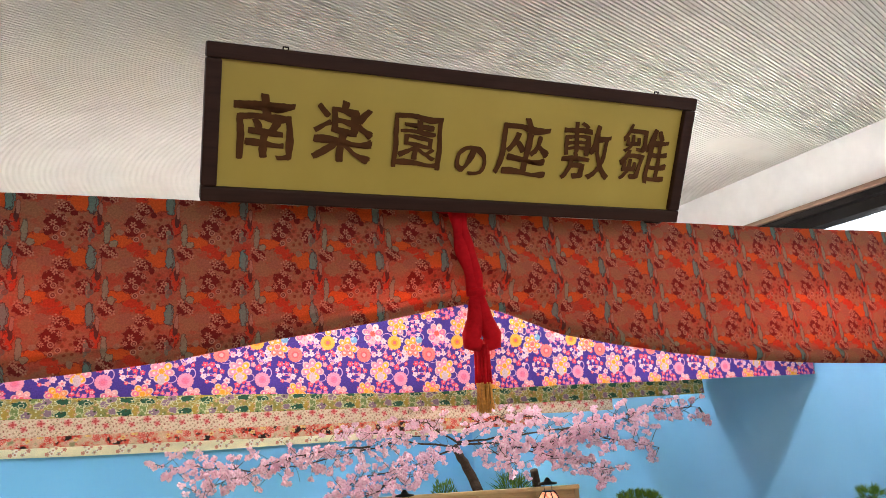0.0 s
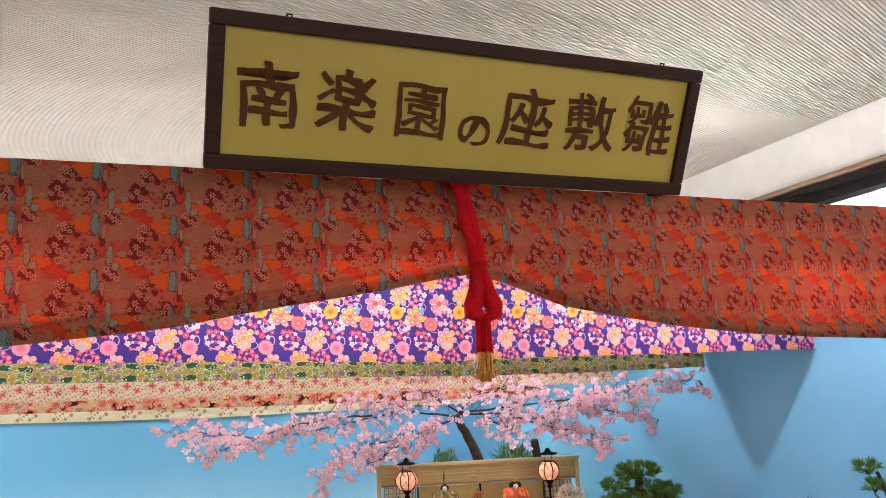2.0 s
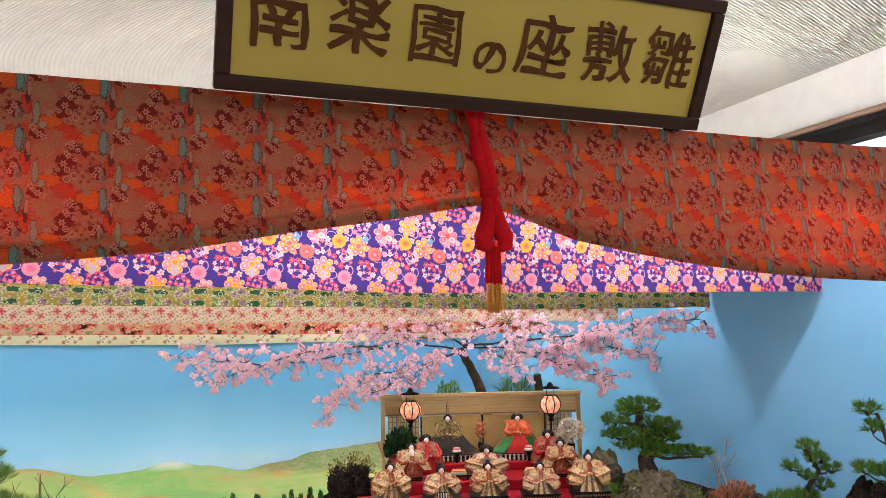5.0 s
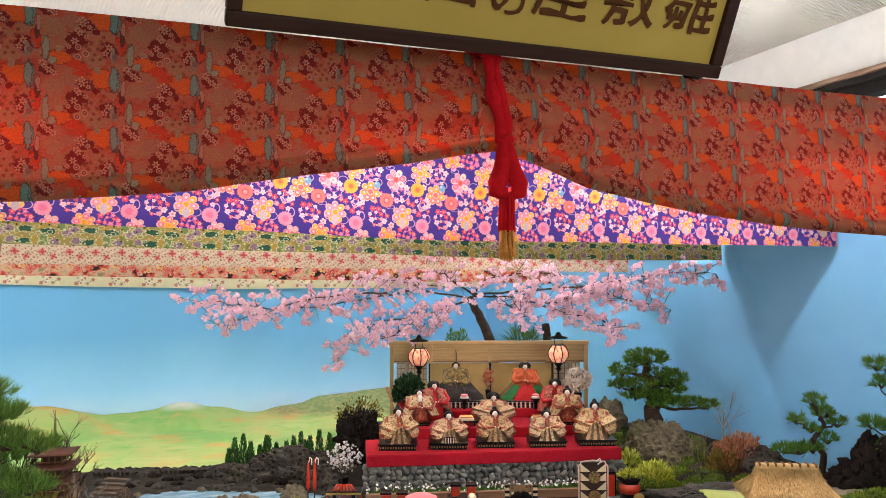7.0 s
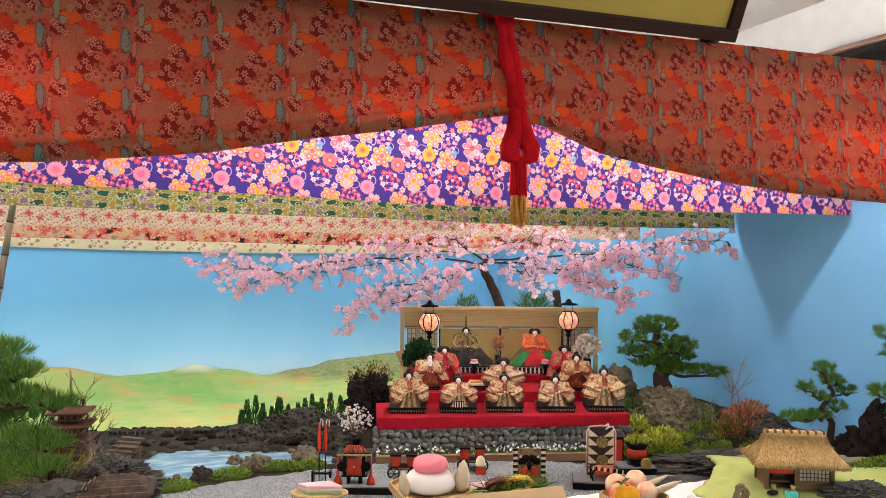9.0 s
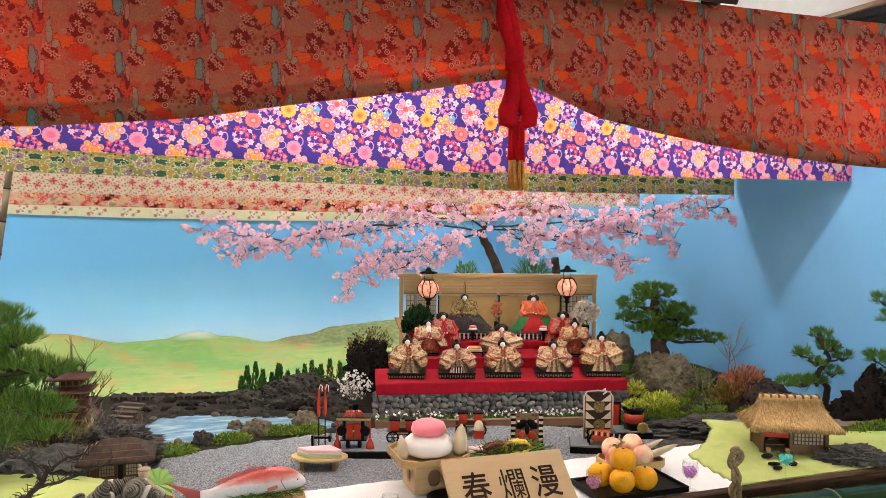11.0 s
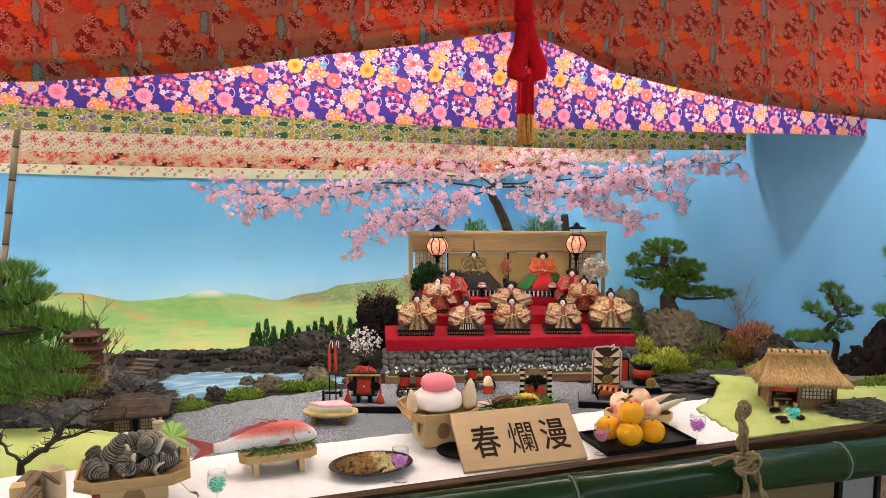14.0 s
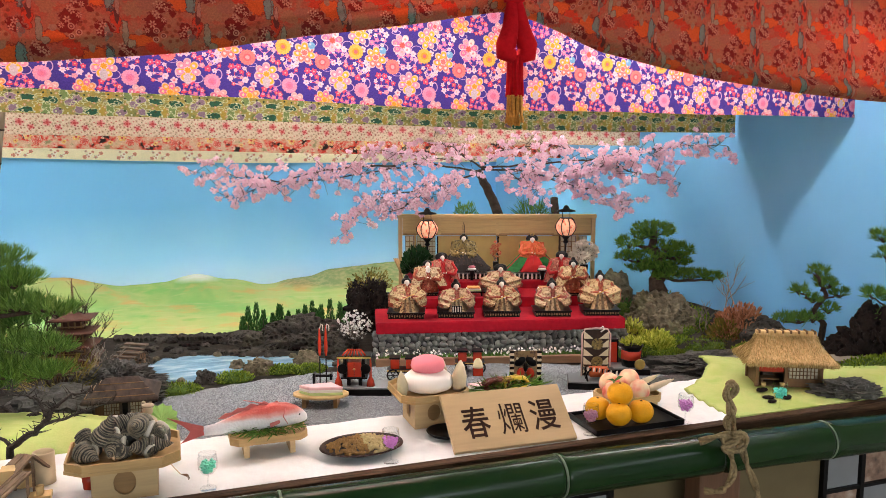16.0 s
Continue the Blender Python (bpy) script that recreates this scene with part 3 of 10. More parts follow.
valance("valance", 2.77, 1.668, 2.10, purple_print, "purple cotton valance printed with bright blossoms", 1.0, 0.026, seed=1)
valance("valance", 3.42, 1.626, 2.00, green_print, "olive green printed cotton valance", 1.7, 0.0195, seed=2)
valance("valance", 4.185, 1.576, 1.96, pink_print, "cream cotton valance with small pink blossoms", 2.4, 0.0127, seed=3)
valance("valance", 5.10, 1.506, 1.92, rose_print, "pink valance printed with red roses", 2.55, 0.0182, seed=4)
valance("valance", 6.165, 1.468, 1.86, cream_print, "cream valance with sprigs along its hem", 0.5, 0.028, seed=5)

# front curtain of red brocade, gathered up in the middle
CZ = 2.06
_low = [(-1.3, 1.66), (-0.7, 1.672), (-0.11, 1.695), (0.18, 1.726), (0.40, 1.767), (0.62, 1.80), (0.76, 1.828), (0.825, 1.838), (0.90, 1.822), (1.086, 1.765), (1.25, 1.735), (1.414, 1.712), (1.65, 1.688), (1.89, 1.673), (2.147, 1.664), (2.6, 1.655)]


def curtain_low(u):
    for (a, za), (b, zb) in zip(_low, _low[1:]):
        if u <= b:
            return za + (zb - za) * (u - a) / (b - a)
    return _low[-1][1]


def curtain_fn(u, v):
    lo, k = curtain_low(u), v / 0.40                      # k: 0 at the hem, 1 at the top
    pull = math.exp(-((u - 0.84) / 0.30) ** 2)
    z = lo + (CZ + 0.006 * nz(u * 2, 7) - lo) * k
    h = z - lo
    y = 2.10 + 0.010 * (1 - k) * nz(u * 5, k * 2) + 0.005 * nz(u * 9, 3, k)
    # the rolled hem, and slack folds above it where the cord lifts the cloth
    roll = 0.038 + 0.010 * nz(u * 3, 21)
    y -= 0.016 * math.sqrt(max(0.0, 1 - ((h - roll * 0.5) / (roll * 0.52)) ** 2))
    y -= 0.045 * pull * math.exp(-((h - 0.115) / 0.055) ** 2)
    y += 0.010 * pull * math.sin(h * 120 + 2.5 * nz(u * 4, 5)) * math.exp(-h / 0.09)
    y += 0.012 * (1 - k) * (1 - pull)
    return (u, y, z)


_cg = grid(curtain_fn, -1.3, 2.59, 260, 0.0, 0.40, 64)
_lay = _cg.loops.layers.uv.active
for _f in _cg.faces:
    for _l in _f.loops:
        _l[_lay].uv = (_l.vert.co.x + 0.10 * (_l.vert.co.z - 2.06) * min(1.0, max(0.0, _l.vert.co.x - 0.8)), _l.vert.co.z)
curtain = part("curtain", _cg, brocade)
_lining = grid(lambda u, v: (u, curtain_fn(u, v)[1] + 0.007, curtain_low(u) + 0.003 + v), -1.3, 2.59, 200, 0.0, 0.024, 4)
part("hem_lining", _lining, plain("dull_red_lining", (0.34, 0.06, 0.03), 0.9, 0.15, 60), curtain, "plain red lining folded inside the hem")
tagged(curtain, "red brocade curtain gathered up in the middle by a cord", "curtain")
beam = part("curtain_beam", B(-1.3, X1 - 0.004, 2.135, 2.165, CZ - 0.05, CZ - 0.012), lath_wood)
tagged(beam, "plain wooden beam behind the top of the brocade curtain", "beam")

rod = thing("curtain_rod_end", pose(1.372, 2.085, 2.064, 0, 90, 0), "grey capped end of a rod on the curtain beam", "rod end")
part("pipe", lathe(bmesh.new(), ((0.012, -0.02), (0.012, 0.016)), 18), dark_frame, rod)
part("cap", lathe(bmesh.new(), ((0.0135, 0.0162), (0.0135, 0.023), (0.010, 0.025)), 18), plain("grey_plastic", (0.10, 0.095, 0.085), 0.5, 0.1, 40), rod)

# ---- lamps above the display ----
def lamp_mat(name, colour, strength):
    m = Mat(name, 0.4)
    m.base(colour)
    m.b.inputs["Emission Color"].default_value = (*colour, 1)
    m.b.inputs["Emission Strength"].default_value = strength
    return m.m


steel = plain("white_steel", (0.7, 0.7, 0.68), 0.4, 0.05, 20)
warm_tube, cool_tube = lamp_mat("warm_tube_light", (1.0, 0.62, 0.50), 60), lamp_mat("white_tube_light", (0.98, 0.965, 0.97), 47)
bright_tube = lamp_mat("bright_tube_light", (0.98, 0.965, 0.95), 76)
soft_tube = lamp_mat("soft_tube_light", (1.0, 0.96, 0.94), 40)


def tube_lamp(x, y, z, length, glow, reach, shade=True):
    ob = thing("tube_lamp", pose(x, y, z), "unseen slim tube lamp hung between the valances", "lamp", "lamps above the display")
    part("tube", tube(bmesh.new(), [(-length / 2, 0, 0), (length / 2, 0, 0)], 0.013, 10), glow, ob)
    # added shield that holds the tube's light off the ceiling
    if shade:
        part("reflector", box(box(B(-length / 2, length / 2, -0.034, 0.034, 0.030, 0.036), -length / 2, length / 2, -0.034, -0.030, -0.004, 0.0298), -length / 2, length / 2, 0.030, 0.034, -0.004, 0.0298), steel, ob, "unseen white steel shield added to keep the tube light down")
    for s in (-1, 1):
        part("cap", B(s * length / 2 - 0.012, s * length / 2 + 0.012, -0.016, 0.016, -0.016, 0.0295), steel, ob)
        part("bracket", B(s * length / 2 - 0.008, s * length / 2 + 0.008, -reach, -0.0342, 0.02, 0.032), steel, ob)


for _x in (-0.27, 0.72, 1.95):
    tube_lamp(_x, 2.26, 1.93, 0.42, warm_tube, 0.10)
# leftmost tubes are added, right ones made brighter, to lift both sides
for _y, _z, _r in ((2.53, 1.99, 0.37), (3.06, 1.99, 0.29), (3.59, 1.97, 0.17), (4.45, 1.93, 0.265), (5.40, 1.89, 0.30)):
    for _x in (-2.0, -0.84, 0.51, 1.86)[:3 if _y == 3.06 else 4]:
        tube_lamp(_x, _y, _z, 1.0 if _x < -1.5 else 1.2, bright_tube if _x > 1.8 else soft_tube if _y < 3 else cool_tube, _r, _y not in (3.06, 4.45) and (_x, _y) != (1.86, 2.53))

# ---- hanging name board ----
frame_wood = wood("dark_frame_wood", (0.032, 0.011, 0.006), 0.55, 0.35, spec=0.15)
board_m = Mat("gilt_board", 0.32, 0.0, 0.28)
_bn = board_m.noise(2.2, 3)
board_m.base(board_m.mix(board_m.noise(60, 4) * 0.25, board_m.ramp(_bn, ((0.3, (0.37, 0.25, 0.040)), (0.7, (0.47, 0.33, 0.065)))), (0.30, 0.21, 0.05)))
board_m.rough(board_m.noise(9, 3) * 0.25 + 0.24)
ink = plain("dark_brown_ink", (0.082, 0.030, 0.010), 0.8, 0.2, 40, spec=0.08)
SW, SH = 1.14, 0.306
sign = thing("name_board", Matrix(((1, 0, 0, 0.797), (0, 0.896, -0.4436, 1.999), (0, 0.4436, 0.896, 2.031), (0, 0, 0, 1))), "gilt name board in a dark frame, leaning forward over the curtain", "sign")
sign.matrix_basis = pose(0.797, 1.995, 2.031, 26.0, 0, 0)
part("panel", B(-SW / 2 + 0.02, SW / 2 - 0.02, 0.0, 0.012, 0.02, SH - 0.02), board_m.m, sign, "gilt panel with brushed characters")
for nm, a in (("frame_rail", (-SW / 2, SW / 2, -0.014, 0.02, 0, 0.030)), ("frame_rail", (-SW / 2, SW / 2, -0.014, 0.02, SH - 0.030, SH)), ("frame_stile", (-SW / 2, -SW / 2 + 0.030, -0.0135, 0.0195, 0.0302, SH - 0.0302)), ("frame_stile", (SW / 2 - 0.030, SW / 2, -0.0135, 0.0195, 0.0302, SH - 0.0302))):
    part(nm, B(*a, bevel=0.004), frame_wood, sign)
for x in (-0.42, 0.46):
    part("hanger", tube(bmesh.new(), [(x - 0.005, 0.004, SH - 0.004), (x - 0.005, 0.004, SH + 0.005), (x + 0.005, 0.004, SH + 0.005), (x + 0.005, 0.004, SH - 0.004)], 0.002, 6), dark_frame, sign, "small black metal hanger")
    part("strut", tube(bmesh.new(), [(x, 0.016, SH - 0.02), (x, 0.13, 0.0)], 0.004, 6), dark_frame, sign, "thin metal strut behind the board")


def letters(text, size, material, parent, name, m, thick=0.0003, bold=0.0, sx=1.0, fat=0.0):
    cu = bpy.data.curves.new(name, "FONT")
    cu.body, cu.size, cu.align_x, cu.align_y = text, size, "CENTER", "CENTER"
    cu.extrude, cu.offset = thick, bold
    tmp = new("letter_shape", cu)
    bpy.context.view_layer.update()
    me = bpy.data.meshes.new_from_object(tmp.evaluated_get(bpy.context.evaluated_depsgraph_get()))
    bpy.data.objects.remove(tmp)
    # brushed look: fatter strokes with uneven edges
    if fat:
        b, src = bmesh.new(), me
        cut = bmesh.new()
        cut.from_mesh(me)
        for _ in range(2):
            bmesh.ops.subdivide_edges(cut, edges=[e for e in cut.edges if e.calc_length() > 0.014], cuts=2)
        src = bpy.data.meshes.new(name)
        cut.to_mesh(src)
        cut.free()
        for k, (dx, dy) in enumerate(((0, 0), (1, 0.3), (-1, -0.3), (0.3, 1), (-0.3, -1), (0.7, -0.8), (-0.7, 0.8))):
            n0 = len(b.verts)
            b.from_mesh(src)
            b.verts.ensure_lookup_table()
            for v in b.verts[n0:]:
                w = max(0.0, 0.75 + 1.9 * nz(v.co.x * 22, v.co.y * 22, 4) + 0.4 * nz(v.co.x * 90, v.co.y * 90, k))
                v.co += Vector((dx * fat * w, dy * fat * w, 0.00004 * k))
                v.co.x += 0.007 * nz(v.co.x * 16, v.co.y * 16, 3) + 0.0012 * nz(v.co.x * 90, v.co.y * 90, 5)
                v.co.y += 0.007 * nz(v.co.x * 16, v.co.y * 16, 9) + 0.0012 * nz(v.co.x * 90, v.co.y * 90, 11)
        me = bpy.data.meshes.new(name)
        b.to_mesh(me)
        b.free()
    me.materials.clear()
    me.materials.append(material)
    ob = part(name, me, None, parent)
    ob.matrix_basis = m @ Matrix.Diagonal((sx, 1, 1, 1))
    return ob


for ch, cx, cz, s, r in (("南", -0.452, 0.142, 0.135, -2), ("楽", -0.294, 0.145, 0.132, 2), ("園", -0.130, 0.141, 0.128, 0), ("の", -0.003, 0.113, 0.085, 0), ("座", 0.122, 0.143, 0.140, 2), ("敷", 0.288, 0.146, 0.140, -2), ("雛", 0.449, 0.149, 0.145, 2)):
    letters(ch, s, ink, sign, "character", pose(cx, -0.0030, cz, 90, r, 0), fat=0.0029 if ch in "南楽の" else 0.0024 if ch == "座" else 0.0017)

# ---- red cord with a tassel ----
cord_red = plain("crimson_cord", (0.42, 0.006, 0.010), 0.9, 0.2, 90, bump=0.4, spec=0.08)
gold_thread = plain("gold_thread", (0.52, 0.22, 0.04), 0.6, 0.35, 200, spec=0.2)


def cord_and_tassel():
    """A thick doubled cord that hangs over the curtain's middle, knotted, with a fringed end."""
    x, y = 0.795, 2.06
    ob = thing("tassel_cord", pose(x, y, 2.06) @ Matrix.Diagonal((1, 1, 0.935, 1)), "crimson cord knotted over the curtain with a gold-fringed tassel", "tassel")
    bm = bmesh.new()
    for o, ph in ((-0.010, 0.0), (0.010, 1.4)):
        pts, rad = [], []
        for k in range(15):
            s = k / 14
            pts.append((o * (1 - s * 0.5) + 0.030 * s + 0.004 * math.sin(s * 9 + ph), 0.012 * (1 - s) - 0.028 + 0.004 * math.sin(s * 7), 0.008 - 0.235 * s))
            rad.append(0.013 + 0.0025 * math.sin(s * 15 + ph) + 0.002 * s)
        tube(bm, pts, rad, 10)
    box(bm, -0.028, 0.026, -0.03, 0.075, -0.004, 0.013, bevel=0.006)
    part("cord", bm, cord_red, ob, smooth=True)
    # the bow below the knot: two fat loops with a slit of light between them
    bm = bmesh.new()
    for s in (-1, 1):
        pts = [(0.030, -0.03, -0.215), (0.032 + s * 0.008, -0.032, -0.245), (0.034 + s * 0.013, -0.034, -0.285), (0.036 + s * 0.025, -0.034, -0.324), (0.036 + s * 0.028, -0.032, -0.342), (0.036 + s * 0.008, -0.03, -0.346)]
        tube(bm, pts, [0.013, 0.014, 0.018, 0.022, 0.019, 0.017], 12)
    lathe(bm, ((0.012, -0.012), (0.021, -0.004), (0.021, 0.006), (0.012, 0.014)), 14, Matrix.Translation((0.031, -0.032, -0.222)))
    part("bow", bm, cord_red, ob, smooth=True)
    bm = bmesh.new()
    rnd = random.Random(4)
    for k in range(34):
        a, r = rnd.random() * 6.28, 0.0150 * math.sqrt(rnd.random())
        px, py = 0.034 + r * math.cos(a), -0.03 + r * math.sin(a)
        tube(bm, [(px, py, -0.345), (px * 1.0 + 0.002 * rnd.uniform(-1, 1), py, -0.39), (px + 0.003 * rnd.uniform(-1, 1), py, -0.437)], 0.0034, 5)
    part("fringe", bm, cord_red, ob, "crimson upper fringe")
    bm = bmesh.new()
    for k in range(46):
        a, r = rnd.random() * 6.28, 0.0165 * math.sqrt(rnd.random())
        px, py = 0.034 + r * math.cos(a), -0.03 + r * math.sin(a)
        z1 = -0.505 + 0.012 * rnd.random()
        tube(bm, [(px, py, -0.434), (px + 0.002 * rnd.uniform(-1, 1), py, -0.47), (px + 0.005 * rnd.uniform(-1, 1), py, z1)], 0.0018, 4)
    part("gold_fringe", bm, gold_thread, ob, "gold thread fringe end")
    return ob


cord_and_tassel()

# ---- ground of the display ----
GZ = 0.72
soil = plain("dark_soil", (0.022, 0.017, 0.012), 0.95, 0.5, 40, bump=0.8)


def gravel_mat():
    m = Mat("grey_gravel", 0.9, spec=0.3)
    at = m.coord()
    cell = m.voronoi(330, at=at, key="Color")
    tone = m.out(m.node("ShaderNodeRGBToBW", Color=cell))
    col = m.ramp(tone, ((0.15, (0.07, 0.074, 0.08)), (0.5, (0.21, 0.22, 0.235)), (0.85, (0.42, 0.43, 0.44))))
    m.base(m.mix(m.noise(5, 3, at=at) * 0.15, col, (0.2, 0.2, 0.21)))
    m.bump(m.voronoi(330, at=at) * -1.0, 0.8, 0.004)
    return m.m


gravel_m = gravel_mat()


def stone_mat(name, c, scale=14.0, bump=1.0, dist=0.02, moss=0.0, pits=0.0):
    m = Mat(name, 0.92, spec=0.12)
    at = m.coord()
    a, b = m.noise(scale, 6, 0.62, at=at), m.noise(scale * 6, 5, 0.6, at=at)
    f = a * 0.6 + b * 0.4
    col = m.ramp(f, ((0.28, [v * 0.35 for v in c]), (0.5, c), (0.74, [min(1, v * 1.75) for v in c])))
    if moss:
        col = m.mix(m.noise(scale * 0.6, 4, at=at).op("SUBTRACT", 0.52).op("MULTIPLY", moss * 7, clamp=True), col, (0.09, 0.11, 0.03))
    h = f
    # hollows also get their shade mixed into the colour
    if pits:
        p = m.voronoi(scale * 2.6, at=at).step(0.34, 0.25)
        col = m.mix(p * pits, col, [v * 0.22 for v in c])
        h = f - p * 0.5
    m.base(col)
    m.bump(h, bump, dist)
    return m.m


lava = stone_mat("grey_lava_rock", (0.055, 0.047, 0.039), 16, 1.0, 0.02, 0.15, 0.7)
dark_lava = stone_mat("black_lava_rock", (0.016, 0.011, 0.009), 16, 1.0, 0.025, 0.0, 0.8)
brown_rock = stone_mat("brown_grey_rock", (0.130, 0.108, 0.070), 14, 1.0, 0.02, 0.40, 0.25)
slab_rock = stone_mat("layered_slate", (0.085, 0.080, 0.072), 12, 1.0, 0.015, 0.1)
pebble_m = Mat("river_pebble", 0.75)
_at = pebble_m.coord()
pebble_m.base(pebble_m.mix(1.0, pebble_m.ramp(pebble_m.noise(60, 4, at=_at), ((0.3, (0.09, 0.096, 0.094)), (0.7, (0.19, 0.195, 0.185)))), pebble_m.ramp(pebble_m.random(), ((0, (0.6, 0.6, 0.6)), (0.5, (1, 1, 0.97)), (1, (1.5, 1.46, 1.36)))), "MULTIPLY"))
pebble_m.bump(pebble_m.noise(150, 3, at=_at), 0.25, 0.002)
pebble_m = pebble_m.m

# one sheet of soil under everything, hollowed for the pond
POND = [(-1.16, 2.84), (-1.02, 2.72), (-0.86, 2.69), (-0.70, 2.77), (-0.58, 2.84), (-0.42, 2.90), (-0.40, 3.00), (-0.58, 3.05), (-0.80, 3.06), (-1.02, 3.08), (-1.15, 3.0)]


def inside(poly, x, y):
    hit = False
    for (ax, ay), (bx, by) in zip(poly, poly[1:] + poly[:1]):
        if (ay > y) != (by > y) and x < (bx - ax) * (y - ay) / (by - ay) + ax:
            hit = not hit
    return hit


def lat_d(x, y):
    dx, dy = x - 0.1245, y - 0.5077
    return 0.94213 * dx - 0.33525 * dy, 0.33525 * dx + 0.94213 * dy


def soil_fn(u, v):
    lat, d = lat_d(u, v)
    z = GZ - 0.006 + 0.006 * nz(u * 6, v * 6) + 0.004 * nz(u * 22, v * 22)
    if inside(POND, lat, d):
        z -= 0.035
    if (lat < -0.45 and d > 3.38) or d > 4.08:         # falls away behind the rocks
        z -= min(0.22, ((d - 3.38) if lat < -0.45 else (d - 4.08)) * 3)
    if lat > 0.76 and d > 3.0:                          # rises towards the side wall
        z += min(0.07, (lat - 0.76) * 0.25)
    if lat < -1.05 and d < 2.7:
        z += 0.03
    return (u, v, z)


ground = tagged(part("ground", grid(soil_fn, -2.58, 2.595, 150, 2.366, 6.19, 110), soil), "dark soil bed of the garden display", "ground", kind="structure")
base = tagged(part("display_base", B(-2.58, 2.595, 2.10, 6.19, 0.0, 0.50), plain("base_board", (0.20, 0.17, 0.13), 0.7, 0.15, 12)), "boarded base under the garden display", "base", kind="structure")


def blob_sheet(name, poly, z, mat, res=0.03, wave=0.004, edge=0.02, kind="structure", label="", category="", lift=0.0):
    """A flat bed of loose material with a wavy outline, given by corners aside and ahead."""
    bm = bmesh.new()
    xs, ys = [p[0] for p in poly], [p[1] for p in poly]
    nx, ny = int((max(xs) - min(xs)) / res) + 2, int((max(ys) - min(ys)) / res) + 2
    pts = {}
    for j in range(ny + 1):
        for i in range(nx + 1):
            a, b = min(xs) + i * res, min(ys) + j * res
            a2, b2 = a + edge * nz(a * 9, b * 9, 1), b + edge * nz(a * 9, b * 9, 8)
            if inside(poly, a2, b2):
                pts[i, j] = bm.verts.new(P(a, b, z + wave * nz(a * 14, b * 14) + lift))
    for (i, j), v in list(pts.items()):
        q = [pts.get(k) for k in ((i, j), (i + 1, j), (i + 1, j + 1), (i, j + 1))]
        if all(q):
            f = bm.faces.new(q)
            f.smooth = True
        elif sum(1 for k in q if k) == 3:
            f = bm.faces.new([k for k in q if k])
            f.smooth = True
    rim = [e for e in bm.edges if e.is_boundary]
    ext = bmesh.ops.extrude_edge_only(bm, edges=rim)["geom"]
    for v in ext:
        if isinstance(v, bmesh.types.BMVert):
            v.co.z -= 0.02
    return tagged(part(name, bm, mat), label, category, kind=kind)


GRAVEL = [(-0.98, 1.75), (-0.96, 2.49), (-0.80, 2.585), (-0.66, 2.70), (-0.50, 2.77), (-0.34, 2.81), (-0.20, 2.93), (0.62, 2.90), (0.86, 2.72), (0.92, 2.45), (0.80, 2.02), (0.40, 1.95), (-0.3, 1.75)]
blob_sheet("gravel", GRAVEL, GZ + 0.004, gravel_m, 0.022, 0.004, 0.03, "stuff", "fine grey gravel raked round the pond", "gravel")


def water_mat():
    m = Mat("pond_water", 0.12, spec=0.5)
    at = m.coord()
    # pale and dark streaks paint the water's reflections into its colour
    m.base(m.ramp(m.noise(7, 4, at=at, stretch=(1.0, 3.0, 1.0)), ((0.3, (0.10, 0.19, 0.27)), (0.52, (0.21, 0.34, 0.43)), (0.72, (0.47, 0.56, 0.60)))))
    m.bump(m.noise(30, 3, at=at, stretch=(1.0, 2.5, 1.0)), 0.25, 0.006)
    return m.m


blob_sheet("pond_water", [(a * 1.03 + 0.02, 2.88 + (b - 2.88) * (1.0 if b < 2.88 else 1.15)) for a, b in POND], GZ - 0.012, water_mat(), 0.02, 0.001, 0.015, "structure", "pale blue rippled water of the small pond", "pond")

# painted hills in shallow relief in front of the sky wall
_crest = [(-2.6, 0.80), (-1.2, 0.78), (-0.6, 0.70), (-0.19, 0.625), (0.06, 0.63), (0.29, 0.685), (0.5, 0.635), (0.79, 0.580), (1.05, 0.62), (1.29, 0.67), (1.69, 0.70), (2.1, 0.74), (2.6, 0.78)]


def crest(x):
    for (a, za), (b, zb) in zip(_crest, _crest[1:]):
        if x <= b:
            s = (x - a) / (b - a)
            s = s * s * (3 - 2 * s)
            return za + (zb - za) * s
    return _crest[-1][1]


def hill_fn(u, v):
    s = max(0.0, (v - 4.0) / 2.19)
    near = 0.565 + 0.02 * nz(u * 1.3, 4)
    z = 0.56 + (near - 0.56) * min(1, s / 0.8)
    if s > 0.8:
        k = (s - 0.8) / 0.2
        z = near + (crest(u) - near) * (1 - max(0.0, 1 - k) ** 1.6)
    return (u, v, z + 0.012 * nz(u * 4, v * 4) + 0.004 * nz(u * 13, v * 13))


